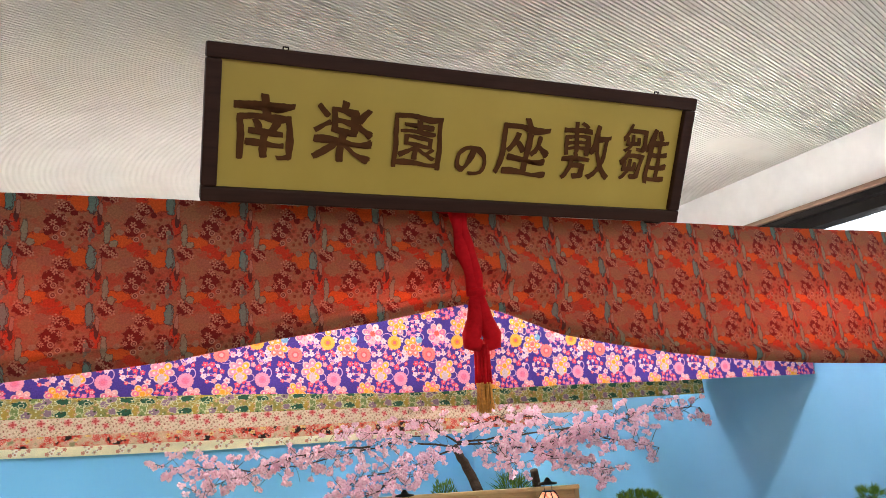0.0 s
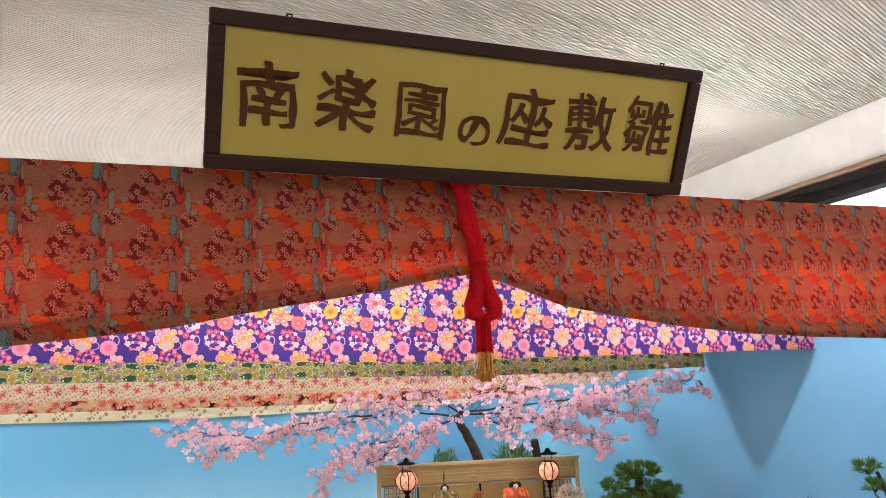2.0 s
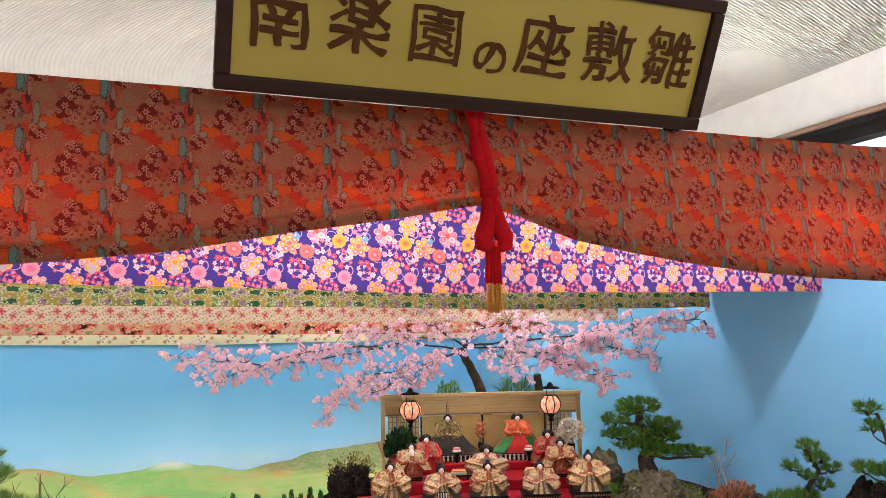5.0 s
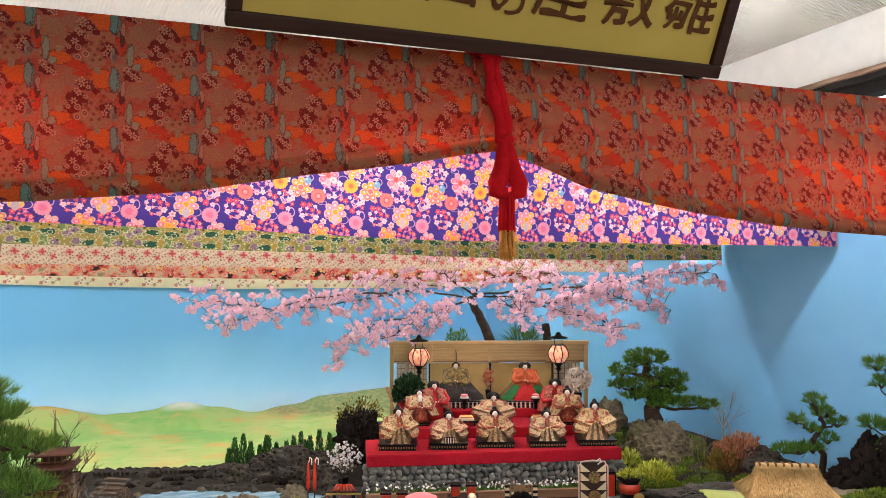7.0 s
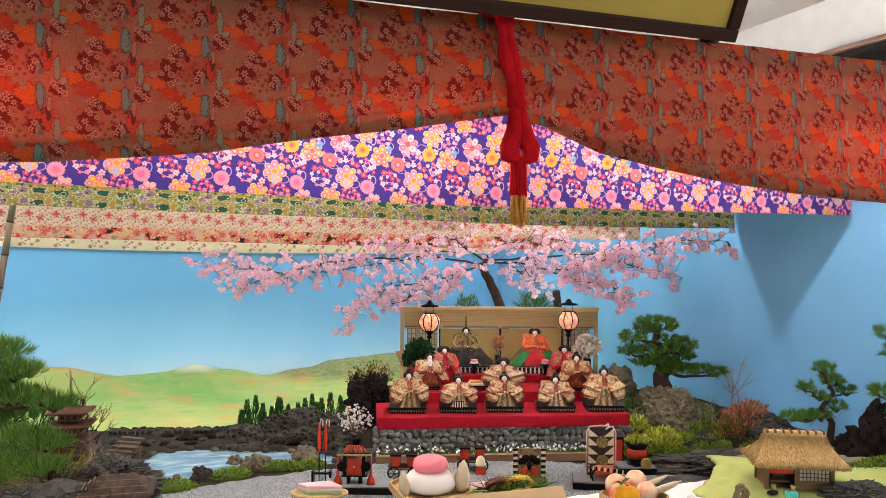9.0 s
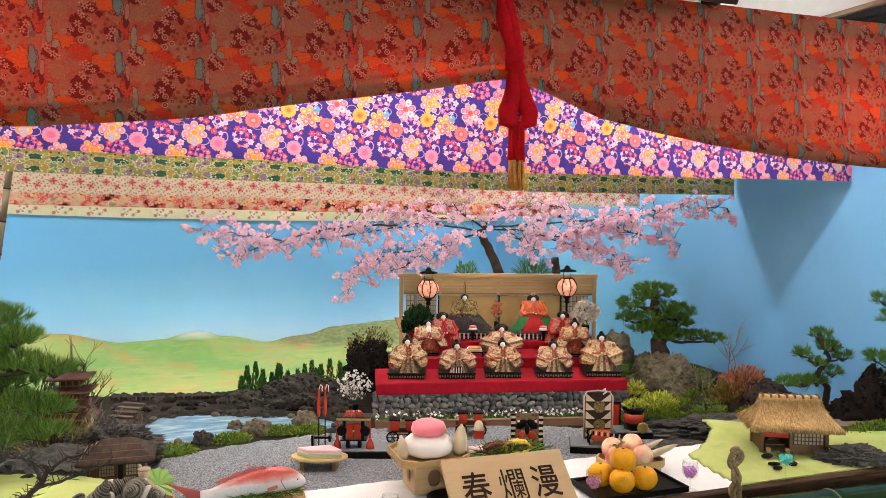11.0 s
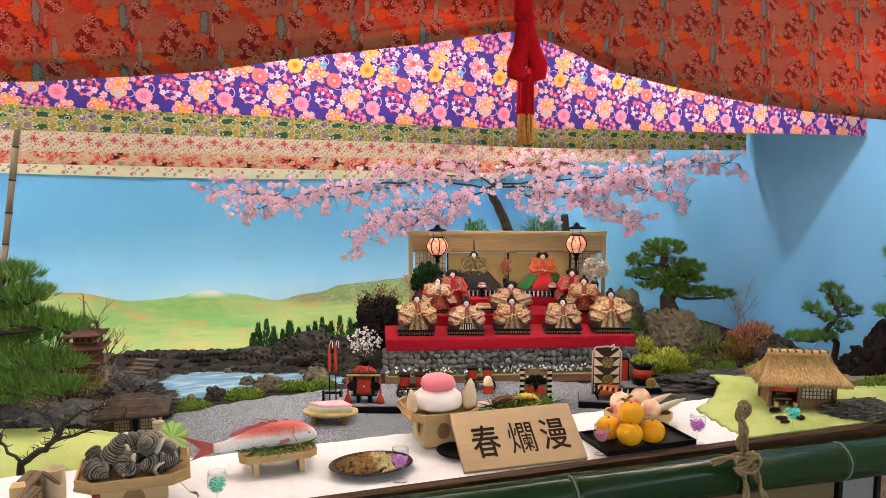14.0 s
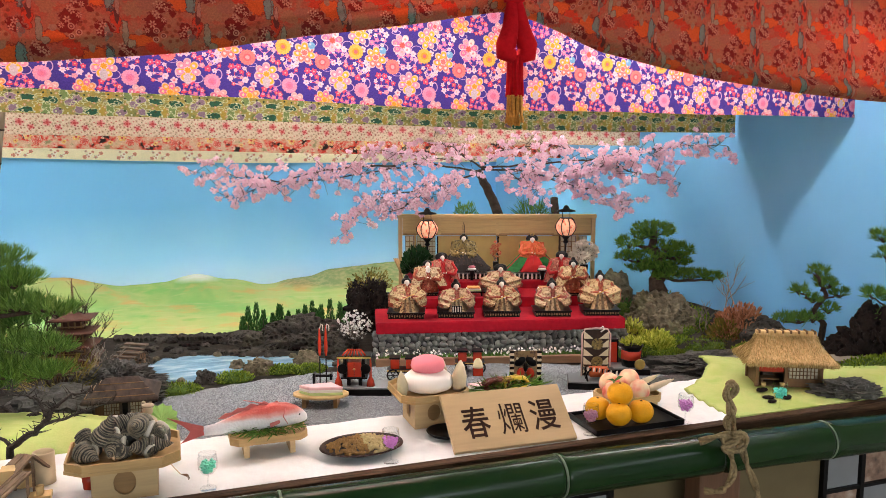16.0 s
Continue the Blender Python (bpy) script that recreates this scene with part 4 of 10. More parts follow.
def hill_paint():
    m = Mat("hill_paint", 0.85, spec=0.2)
    at = m.coord()
    x, y, z = m.split(at)
    n1, n2, n3 = m.noise(2.6, 4, at=at, stretch=(1.0, 0.6, 1.0)), m.noise(3.6, 5, at=at), m.noise(30, 4, at=at)
    col = m.ramp(n1, ((0.3, (0.46, 0.43, 0.15)), (0.5, (0.34, 0.43, 0.13)), (0.68, (0.20, 0.38, 0.10))))
    col = m.mix((n2 - 0.56).op("MULTIPLY", 7.0, clamp=True) * 0.85, col, (0.13, 0.40, 0.08))
    col = m.mix((n2 * -1.0 + 0.45).op("MULTIPLY", 8.0, clamp=True) * 0.75, col, (0.58, 0.28, 0.08))
    col = m.mix((x - 0.66).op("MULTIPLY", 4.0, clamp=True) * (z + (n2 - 0.5) * 0.03 - 0.572).op("MULTIPLY", 40.0, clamp=True) * 0.75, col, m.mix((n3 - 0.42).op("MULTIPLY", 5.0, clamp=True), (0.13, 0.17, 0.075), (0.30, 0.25, 0.13)))
    far = (z - 0.645 + (n2 - 0.5) * 0.05).op("MULTIPLY", 30.0, clamp=True) * ((x - 0.29).abs().step(0.30, 0.25))
    col = m.mix(far * 0.9, col, (0.74, 0.72, 0.64))
    stroke = m.noise(14, 5, at=at, stretch=(0.35, 1.0, 2.5))
    col = m.mix((stroke - 0.55).op("MULTIPLY", 6.0, clamp=True) * 0.35, col, (0.58, 0.46, 0.20))
    col = m.mix(n3 * 0.15, col, (0.42, 0.48, 0.2))
    m.base(col)
    m.bump(n3, 0.2, 0.004)
    return m.m


tagged(part("painted_hills", grid(hill_fn, -2.58, 2.59, 170, 3.7, 6.19, 90), hill_paint()), "yellow-green painted hill relief before the sky wall", "backdrop", kind="structure")


# ---- rocks ----
def rock_mesh(name, size, seed, mat, sub=4, rough=0.28, fine=0.10, layers=0.0, flat=-0.35, ridge=0.0):
    bm = bmesh.new()
    bmesh.ops.create_icosphere(bm, subdivisions=sub, radius=1.0)
    for v in bm.verts:
        p = v.co.copy()
        d = 1 + rough * nz(p.x * 1.3 + seed, p.y * 1.3, p.z * 1.3) + rough * 0.5 * nz(p.x * 3 + seed, p.y * 3, p.z * 3 + 4)
        d += fine * nz(p.x * 7, p.y * 7 + seed, p.z * 7) + fine * 0.6 * nz(p.x * 15, p.y * 15 + seed, p.z * 15)
        if ridge:
            d -= ridge * max(0.0, 0.25 - abs(nz(p.x * 4 + seed, p.y * 4, p.z * 2))) * 2.0
        p *= d
        if layers:
            q = p.z * 12 + 0.9 * nz(p.x * 2, p.y * 2, seed)
            p.xy *= 1 + layers * (abs((q % 1.0) - 0.5) - 0.25) * 2
        p.z = max(p.z, flat)
        v.co = Vector((p.x * size[0], p.y * size[1], (p.z - flat) * size[2]))
    return mesh(name, bm, mat, smooth=False if layers else True)


def rock(lat, d, z, size, seed, mat, label, turn=0.0, **k):
    ob = part("rock", rock_mesh("rock", size, seed, mat, **k), None, at=pose(*P(lat, d, z), 0, 0, FACE + turn))
    return tagged(ob, label, "rock", "rocks of the garden")


rock(-0.60, 3.25, 0.70, (0.20, 0.10, 0.10), 1.0, lava, "pitted grey lava rock behind the pond", sub=5, fine=0.16, ridge=0.35)
rock(-0.86, 3.28, 0.70, (0.13, 0.08, 0.05), 2.2, lava, "low grey lava rock at the pond's rim", fine=0.16)
rock(-0.45, 3.12, 0.70, (0.08, 0.06, 0.07), 3.1, lava, "grey lava rock beside the pond", fine=0.15)
rock(-0.69, 2.80, 0.70, (0.058, 0.045, 0.052), 4.4, brown_rock, "small cave-like brown rock at the pond", ridge=0.5)
rock(-0.80, 2.90, 0.69, (0.030, 0.022, 0.036), 5.0, brown_rock, "small upright stone in the pond")
rock(-0.843, 2.66, 0.70, (0.044, 0.036, 0.050), 6.3, lava, "dark hollow stone on the pond's near shore", ridge=0.6)
rock(-0.54, 2.95, 0.70, (0.05, 0.04, 0.045), 7.7, brown_rock, "brown stone where the pond ends")
rock(0.945, 3.28, 0.72, (0.160, 0.12, 0.150), 8.1, brown_rock, "large rounded brown-grey rock under the pine", sub=6, fine=0.10, ridge=0.22)
rock(0.92, 3.36, 0.82, (0.085, 0.07, 0.075), 8.9, brown_rock, "rounded rock on top of the larger one", sub=5, fine=0.17, ridge=0.3)
rock(-0.345, 3.52, 0.72, (0.12, 0.10, 0.175), 9.5, dark_lava, "tall dark lava rock beside the doll steps", sub=5, fine=0.18, ridge=0.5)
rock(1.47, 2.56, 0.72, (0.165, 0.11, 0.225), 10.2, dark_lava, "tall black porous rock behind the thatched hut", sub=5, fine=0.14, ridge=0.6)
rock(1.120, 2.070, 0.864, (0.090, 0.050, 0.034), 11.9, slab_rock, "flat dark layered stone on the green felt", layers=0.20, sub=5, fine=0.22, ridge=0.3)
rock(0.98, 2.86, 0.71, (0.30, 0.10, 0.045), 12.0, slab_rock, "long flat grey slate ledge", turn=12, layers=0.20, sub=6, fine=0.20, ridge=0.3)
rock(0.83, 2.62, 0.71, (0.17, 0.09, 0.026), 12.8, slab_rock, "low flat grey slate beside the gravel", turn=8, layers=0.14, fine=0.14)
rock(1.22, 2.80, 0.71, (0.16, 0.09, 0.06), 13.4, slab_rock, "grey ledge stone below the red shrub", layers=0.1, fine=0.14)
rock(-1.06, 2.42, 0.745, (0.160, 0.080, 0.088), 14.0, slab_rock, "layered grey slate ledge by the brown hut", turn=-8, layers=0.24, sub=6, fine=0.18, ridge=0.3)
rock(-1.20, 2.30, 0.72, (0.16, 0.12, 0.07), 14.9, slab_rock, "layered grey slate under the pine", layers=0.16, fine=0.12)
rock(-1.35, 2.10, 0.72, (0.14, 0.12, 0.07), 15.3, lava, "dark lava stone under the pine", fine=0.16)
rock(-1.12, 2.05, 0.72, (0.07, 0.05, 0.07), 15.9, lava, "pale weathered stone under the pine", ridge=0.5)
rock(1.30, 3.05, 0.74, (0.10, 0.08, 0.10), 16.6, lava, "grey stone behind the red shrub")
rock(0.80, 3.55, 0.72, (0.10, 0.09, 0.20), 17.1, brown_rock, "dim tall rock behind the doll steps")
# rim of small stones behind the pond
for k in range(26):
    s = k / 25
    rock(-1.42 + 0.95 * s + 0.01 * nz(k * 3.1), 3.33 - 0.10 * abs(s - 0.4) + 0.02 * nz(k * 1.7, 5), 0.715, (0.030 + 0.012 * nz(k * 2.3), 0.025, 0.021 + 0.006 * nz(k * 4.7, 2)), 20 + k, lava, "small dark stone of the pond's rim", sub=3, fine=0.16)
for k in range(22):
    a = k / 21
    i = a * (len(POND) - 1)
    (ax, ay), (bx, by) = POND[int(i)], POND[(int(i) + 1) % len(POND)]
    f = i - int(i)
    s = 0.012 + 0.006 * abs(nz(k * 3.3))
    rock(ax + (bx - ax) * f, ay + (by - ay) * f, 0.708, (s * 1.3, s, s), 60 + k, lava if k % 3 else brown_rock, "small stone at the water's edge", sub=2)

rnd = random.Random(44)
for k in range(46):
    left = k % 3 == 0
    lat, d = (rnd.uniform(-1.5, -1.14), rnd.uniform(2.55, 3.2)) if left else (rnd.uniform(-1.30, -0.42), rnd.uniform(3.10, 3.30))
    s = rnd.uniform(0.013, 0.028)
    rock(lat, d, 0.706, (s * 1.5, s * 1.2, s * rnd.uniform(0.6, 0.9)), 120 + k, (lava, dark_lava, lava)[k % 3], "dark weathered stone behind the pond", rnd.uniform(0, 180), sub=3, fine=0.16)

# ---- plants ----
bark = stone_mat("bark", (0.060, 0.040, 0.030), 40, 1.0, 0.01)
pale_twig = plain("grey_twig", (0.20, 0.16, 0.13), 0.8, 0.3, 90)


def leaf_mat(name, a, b, rough=0.6, thin=0.25):
    m = Mat(name, rough, spec=0.10)
    c = m.mix(m.island(), a, b)
    m.base(c)
    m.thin(c, thin)
    return m.m


needle = leaf_mat("pine_needle", (0.018, 0.060, 0.008), (0.16, 0.28, 0.035), thin=0.12)
needle_dark = leaf_mat("dark_pine_needle", (0.04, 0.11, 0.018), (0.15, 0.28, 0.05))
needle_long = leaf_mat("long_pine_needle", (0.028, 0.085, 0.012), (0.19, 0.32, 0.065), thin=0.10)
moss_m = leaf_mat("moss_leaf", (0.055, 0.11, 0.008), (0.28, 0.36, 0.04))
yellow_leaf = leaf_mat("yellow_green_leaf", (0.22, 0.28, 0.02), (0.64, 0.64, 0.12))
red_leaf = leaf_mat("rust_leaf", (0.28, 0.10, 0.045), (0.60, 0.27, 0.16))
mixed_leaf = leaf_mat("olive_leaf", (0.10, 0.10, 0.02), (0.30, 0.22, 0.05))
cypress_m = leaf_mat("cypress_leaf", (0.014, 0.06, 0.012), (0.07, 0.19, 0.04))
dark_leaf = leaf_mat("dark_green_leaf", (0.010, 0.035, 0.012), (0.03, 0.08, 0.025), 0.35, 0.1)
petal = leaf_mat("pink_petal", (0.86, 0.47, 0.60), (0.97, 0.79, 0.87), 0.6, 0.30)
white_petal = leaf_mat("white_petal", (0.74, 0.70, 0.66), (0.86, 0.82, 0.78), 0.6, 0.3)


class Leaves:
    """Collects small blades for one mesh."""

    def __init__(self, seed):
        self.v, self.f, self.r = [], [], random.Random(seed)

    def blade(self, at, way, length, width, bend=0.0):
        way = Vector(way).normalized()
        side = way.cross(Vector((self.r.uniform(-1, 1), self.r.uniform(-1, 1), self.r.uniform(-1, 1))))
        side = side.normalized() * width if side.length > 1e-4 else Vector((width, 0, 0))
        at = Vector(at)
        n = len(self.v)
        mid = at + way * length * 0.5 + Vector((0, 0, bend * length))
        self.v += [at - side * 0.5, at + side * 0.5, mid + side, mid - side, at + way * length]
        self.f += [(n, n + 1, n + 2, n + 3), (n + 3, n + 2, n + 4)]

    def any(self):
        while True:
            p = Vector((self.r.uniform(-1, 1), self.r.uniform(-1, 1), self.r.uniform(-1, 1)))
            if 0.05 < p.length < 1:
                return p

    def tuft(self, at, up, n, length, width, spread=0.8):
        for _ in range(n):
            self.blade(at, Vector(up) + self.any() * spread, length * self.r.uniform(0.7, 1.15), width)

    def pad(self, at, rx, ry, rz, tufts, n, length, width, up=(0, 0, 1), spread=0.9):
        """A cushion of tufts over a squashed dome."""
        for _ in range(tufts):
            p = self.any()
            p = p.normalized() * (self.r.uniform(0.55, 1.0))
            q = Vector(at) + Vector((p.x * rx, p.y * ry, p.z * rz))
            self.tuft(q, Vector(up) * 0.8 + Vector((p.x, p.y, p.z * 0.4)) * 0.7, n, length, width, spread)

    def blossom(self, at, size, petals=5):
        ax = self.any().normalized()
        s = ax.orthogonal().normalized()
        t = ax.cross(s)
        ph = self.r.random() * 6.28
        for k in range(petals):
            a = ph + 2 * math.pi * k / petals
            w = s * math.cos(a) + t * math.sin(a)
            p = s * math.cos(a + 1.57) + t * math.sin(a + 1.57)
            lift = ax * size * self.r.uniform(0.1, 0.5)
            n = len(self.v)
            at = Vector(at)
            self.v += [at, at + w * size * 0.55 + p * size * 0.50 + lift * 0.5, at + w * size + lift, at + w * size * 0.55 - p * size * 0.50 + lift * 0.5]
            self.f += [(n, n + 1, n + 2, n + 3)]

    def mesh(self, name, mat):
        me = bpy.data.meshes.new(name)
        me.from_pydata([tuple(v) for v in self.v], [], self.f)
        me.materials.append(mat)
        return me


def rel(pts, o):
    """Places aside, ahead and up, seen from a foot point and in the world's axes."""
    return [P(*p) - o for p in pts]


def limb(bm, pts, r0, r1, n=7, sub=3, wob=0.01, seed=0.0):
    """A limb through points, with small crooks."""
    out = []
    for (a, b) in zip(pts, pts[1:]):
        for k in range(sub):
            p = a.lerp(b, k / sub)
            q = len(out)
            out.append(p + Vector((nz(q * 1.7, seed), nz(q * 1.3, seed + 3), nz(q * 1.9, seed + 7))) * wob * (1 if q else 0))
    out.append(pts[-1])
    m = len(out) - 1
    tube(bm, out, [r0 + (r1 - r0) * (k / m) ** 0.8 for k in range(m + 1)], n)
    return out


def pine(foot, trunk, boughs, pads, label, mat, seed, length=0.03, width=0.0009, tufts=70, n=12, r=(0.02, 0.008), spread=0.9):
    o = P(*foot)
    ob = thing("pine_tree", Matrix.Translation(o), label, "pine tree", "miniature pines")
    bm = bmesh.new()
    limb(bm, rel(trunk, o), r[0], r[1], 9, 4, r[0] * 0.5, seed)
    part("trunk", bm, bark, ob, smooth=True)
    bm = bmesh.new()
    for k, b in enumerate(boughs):
        limb(bm, rel(b, o), r[1] * 0.9, r[1] * 0.35, 6, 4, 0.012, seed + k * 3)
    lv = Leaves(int(seed * 10))
    for (lat, d, z, rx, ry, rz) in pads:
        c = P(lat, d, z) - o
        lv.pad(c, rx, ry, rz, max(14, int(tufts * rx * max(rz, 0.02) / 0.0016)), n, length, width, spread=spread)
        for _ in range(5):
            q = lv.any()
            tube(bm, [c + Vector((0, 0, -rz)), c + Vector((q.x * rx * 0.4, q.y * ry * 0.4, -rz * 0.5)), c + Vector((q.x * rx * 0.9, q.y * ry * 0.9, 0))], [0.0035, 0.0025, 0.0012], 5)
    part("boughwork", bm, bark, ob, smooth=True)
    part("needles", lv.mesh("needles", mat), None, ob)
    return ob


pine((0.96, 3.36, 0.90), [(0.96, 3.36, 0.89), (0.95, 3.36, 0.97), (0.97, 3.35, 1.04), (0.92, 3.35, 1.12), (0.93, 3.35, 1.20)],
     [[(0.95, 3.36, 1.0), (1.05, 3.36, 0.97), (1.18, 3.35, 0.975)], [(0.96, 3.35, 1.04), (0.88, 3.33, 1.06), (0.81, 3.32, 1.07)], [(0.95, 3.35, 1.09), (1.04, 3.38, 1.06), (1.07, 3.38, 1.10)], [(0.92, 3.35, 1.12), (0.83, 3.33, 1.13)]],
     [(0.92, 3.35, 1.195, 0.10, 0.08, 0.035), (0.87, 3.35, 1.175, 0.05, 0.06, 0.02), (0.81, 3.32, 1.145, 0.055, 0.06, 0.025), (0.98, 3.35, 1.125, 0.060, 0.07, 0.022), (1.05, 3.38, 1.10, 0.06, 0.06, 0.035), (0.88, 3.32, 1.085, 0.085, 0.07, 0.025), (1.02, 3.36, 1.065, 0.08, 0.07, 0.03), (1.10, 3.36, 0.998, 0.09, 0.06, 0.018), (1.19, 3.35, 0.990, 0.055, 0.05, 0.018), (0.97, 3.33, 1.03, 0.06, 0.05, 0.022), (0.80, 3.34, 1.085, 0.045, 0.05, 0.02), (0.92, 3.33, 1.042, 0.065, 0.05, 0.016), (0.86, 3.31, 1.040, 0.065, 0.05, 0.020), (1.03, 3.34, 1.012, 0.060, 0.05, 0.014), (0.96, 3.31, 0.998, 0.05, 0.04, 0.014)],
     "dense cloud-pruned pine standing on a brown rock", needle, 3.0, 0.028, 0.0012, 58, 14, (0.046, 0.012))
pine((1.36, 2.72, 0.80), [(1.36, 2.72, 0.78), (1.38, 2.73, 0.92), (1.34, 2.73, 0.97), (1.39, 2.74, 1.02), (1.36, 2.75, 1.09)],
     [[(1.36, 2.73, 0.95), (1.27, 2.68, 0.935), (1.19, 2.65, 0.945)], [(1.37, 2.74, 1.0), (1.30, 2.71, 1.02), (1.26, 2.70, 1.05)], [(1.38, 2.74, 1.01), (1.44, 2.75, 1.02)], [(1.37, 2.74, 1.04), (1.41, 2.75, 1.06)]],
     [(1.36, 2.75, 1.105, 0.03, 0.03, 0.022), (1.27, 2.70, 1.048, 0.028, 0.03, 0.016), (1.40, 2.75, 1.062, 0.032, 0.03, 0.016), (1.37, 2.75, 1.065, 0.026, 0.03, 0.012), (1.44, 2.75, 1.025, 0.03, 0.03, 0.014), (1.33, 2.72, 1.01, 0.03, 0.03, 0.012), (1.20, 2.65, 0.955, 0.035, 0.03, 0.014), (1.26, 2.68, 0.945, 0.04, 0.03, 0.014), (1.33, 2.71, 0.945, 0.045, 0.03, 0.018), (1.40, 2.74, 0.97, 0.03, 0.03, 0.016)],
     "young pine with open boughs beside the black rock", needle_dark, 5.0, 0.028, 0.0013, 50, 15, (0.014, 0.006))
pine((1.57, 2.52, 0.80), [(1.60, 2.52, 0.74), (1.58, 2.53, 0.95), (1.55, 2.55, 1.1), (1.52, 2.58, 1.24)],
     [[(1.57, 2.53, 1.0), (1.50, 2.54, 1.02), (1.44, 2.55, 1.05)], [(1.55, 2.55, 1.12), (1.50, 2.58, 1.17)]],
     [(1.50, 2.60, 1.25, 0.035, 0.03, 0.02), (1.51, 2.59, 1.19, 0.035, 0.03, 0.018), (1.45, 2.55, 1.062, 0.04, 0.03, 0.018), (1.52, 2.55, 1.05, 0.04, 0.03, 0.018), (1.50, 2.55, 0.99, 0.04, 0.03, 0.016)],
     "slender pine at the side wall", needle_dark, 7.0, 0.030, 0.0013, 55, 15, (0.014, 0.006))
pine((-1.28, 2.15, 0.78), [(-1.34, 2.15, 0.74), (-1.32, 2.15, 0.95), (-1.36, 2.16, 1.1), (-1.30, 2.18, 1.22)],
     [[(-1.33, 2.15, 0.92), (-1.2, 2.06, 0.93), (-1.0, 2.0, 0.94)], [(-1.33, 2.15, 0.99), (-1.15, 2.1, 0.99), (-1.0, 2.08, 0.985)], [(-1.35, 2.15, 1.06), (-1.2, 2.14, 1.08), (-1.07, 2.13, 1.09)], [(-1.33, 2.17, 1.15), (-1.2, 2.16, 1.17)]],
     [(-1.29, 2.18, 1.225, 0.09, 0.07, 0.03), (-1.22, 2.15, 1.175, 0.075, 0.06, 0.025), (-1.30, 2.18, 1.15, 0.08, 0.07, 0.02), (-1.22, 2.16, 1.10, 0.10, 0.07, 0.02), (-1.10, 2.14, 1.085, 0.06, 0.05, 0.018), (-1.18, 2.1, 1.0, 0.11, 0.07, 0.02), (-1.09, 2.08, 0.99, 0.06, 0.05, 0.018), (-1.19, 2.02, 0.945, 0.11, 0.07, 0.02), (-1.06, 2.0, 0.945, 0.06, 0.05, 0.016), (-1.25, 2.05, 0.90, 0.10, 0.07, 0.02), (-1.33, 2.22, 1.055, 0.11, 0.06, 0.030), (-1.26, 2.22, 1.035, 0.08, 0.05, 0.020), (-1.32, 2.18, 0.985, 0.10, 0.06, 0.030), (-1.34, 2.20, 1.12, 0.09, 0.06, 0.025), (-1.30, 2.12, 0.93, 0.10, 0.06, 0.02)],
     "old pine with long upright needles in layers", needle_long, 9.0, 0.038, 0.00075, 90, 16, (0.024, 0.011), 0.60)


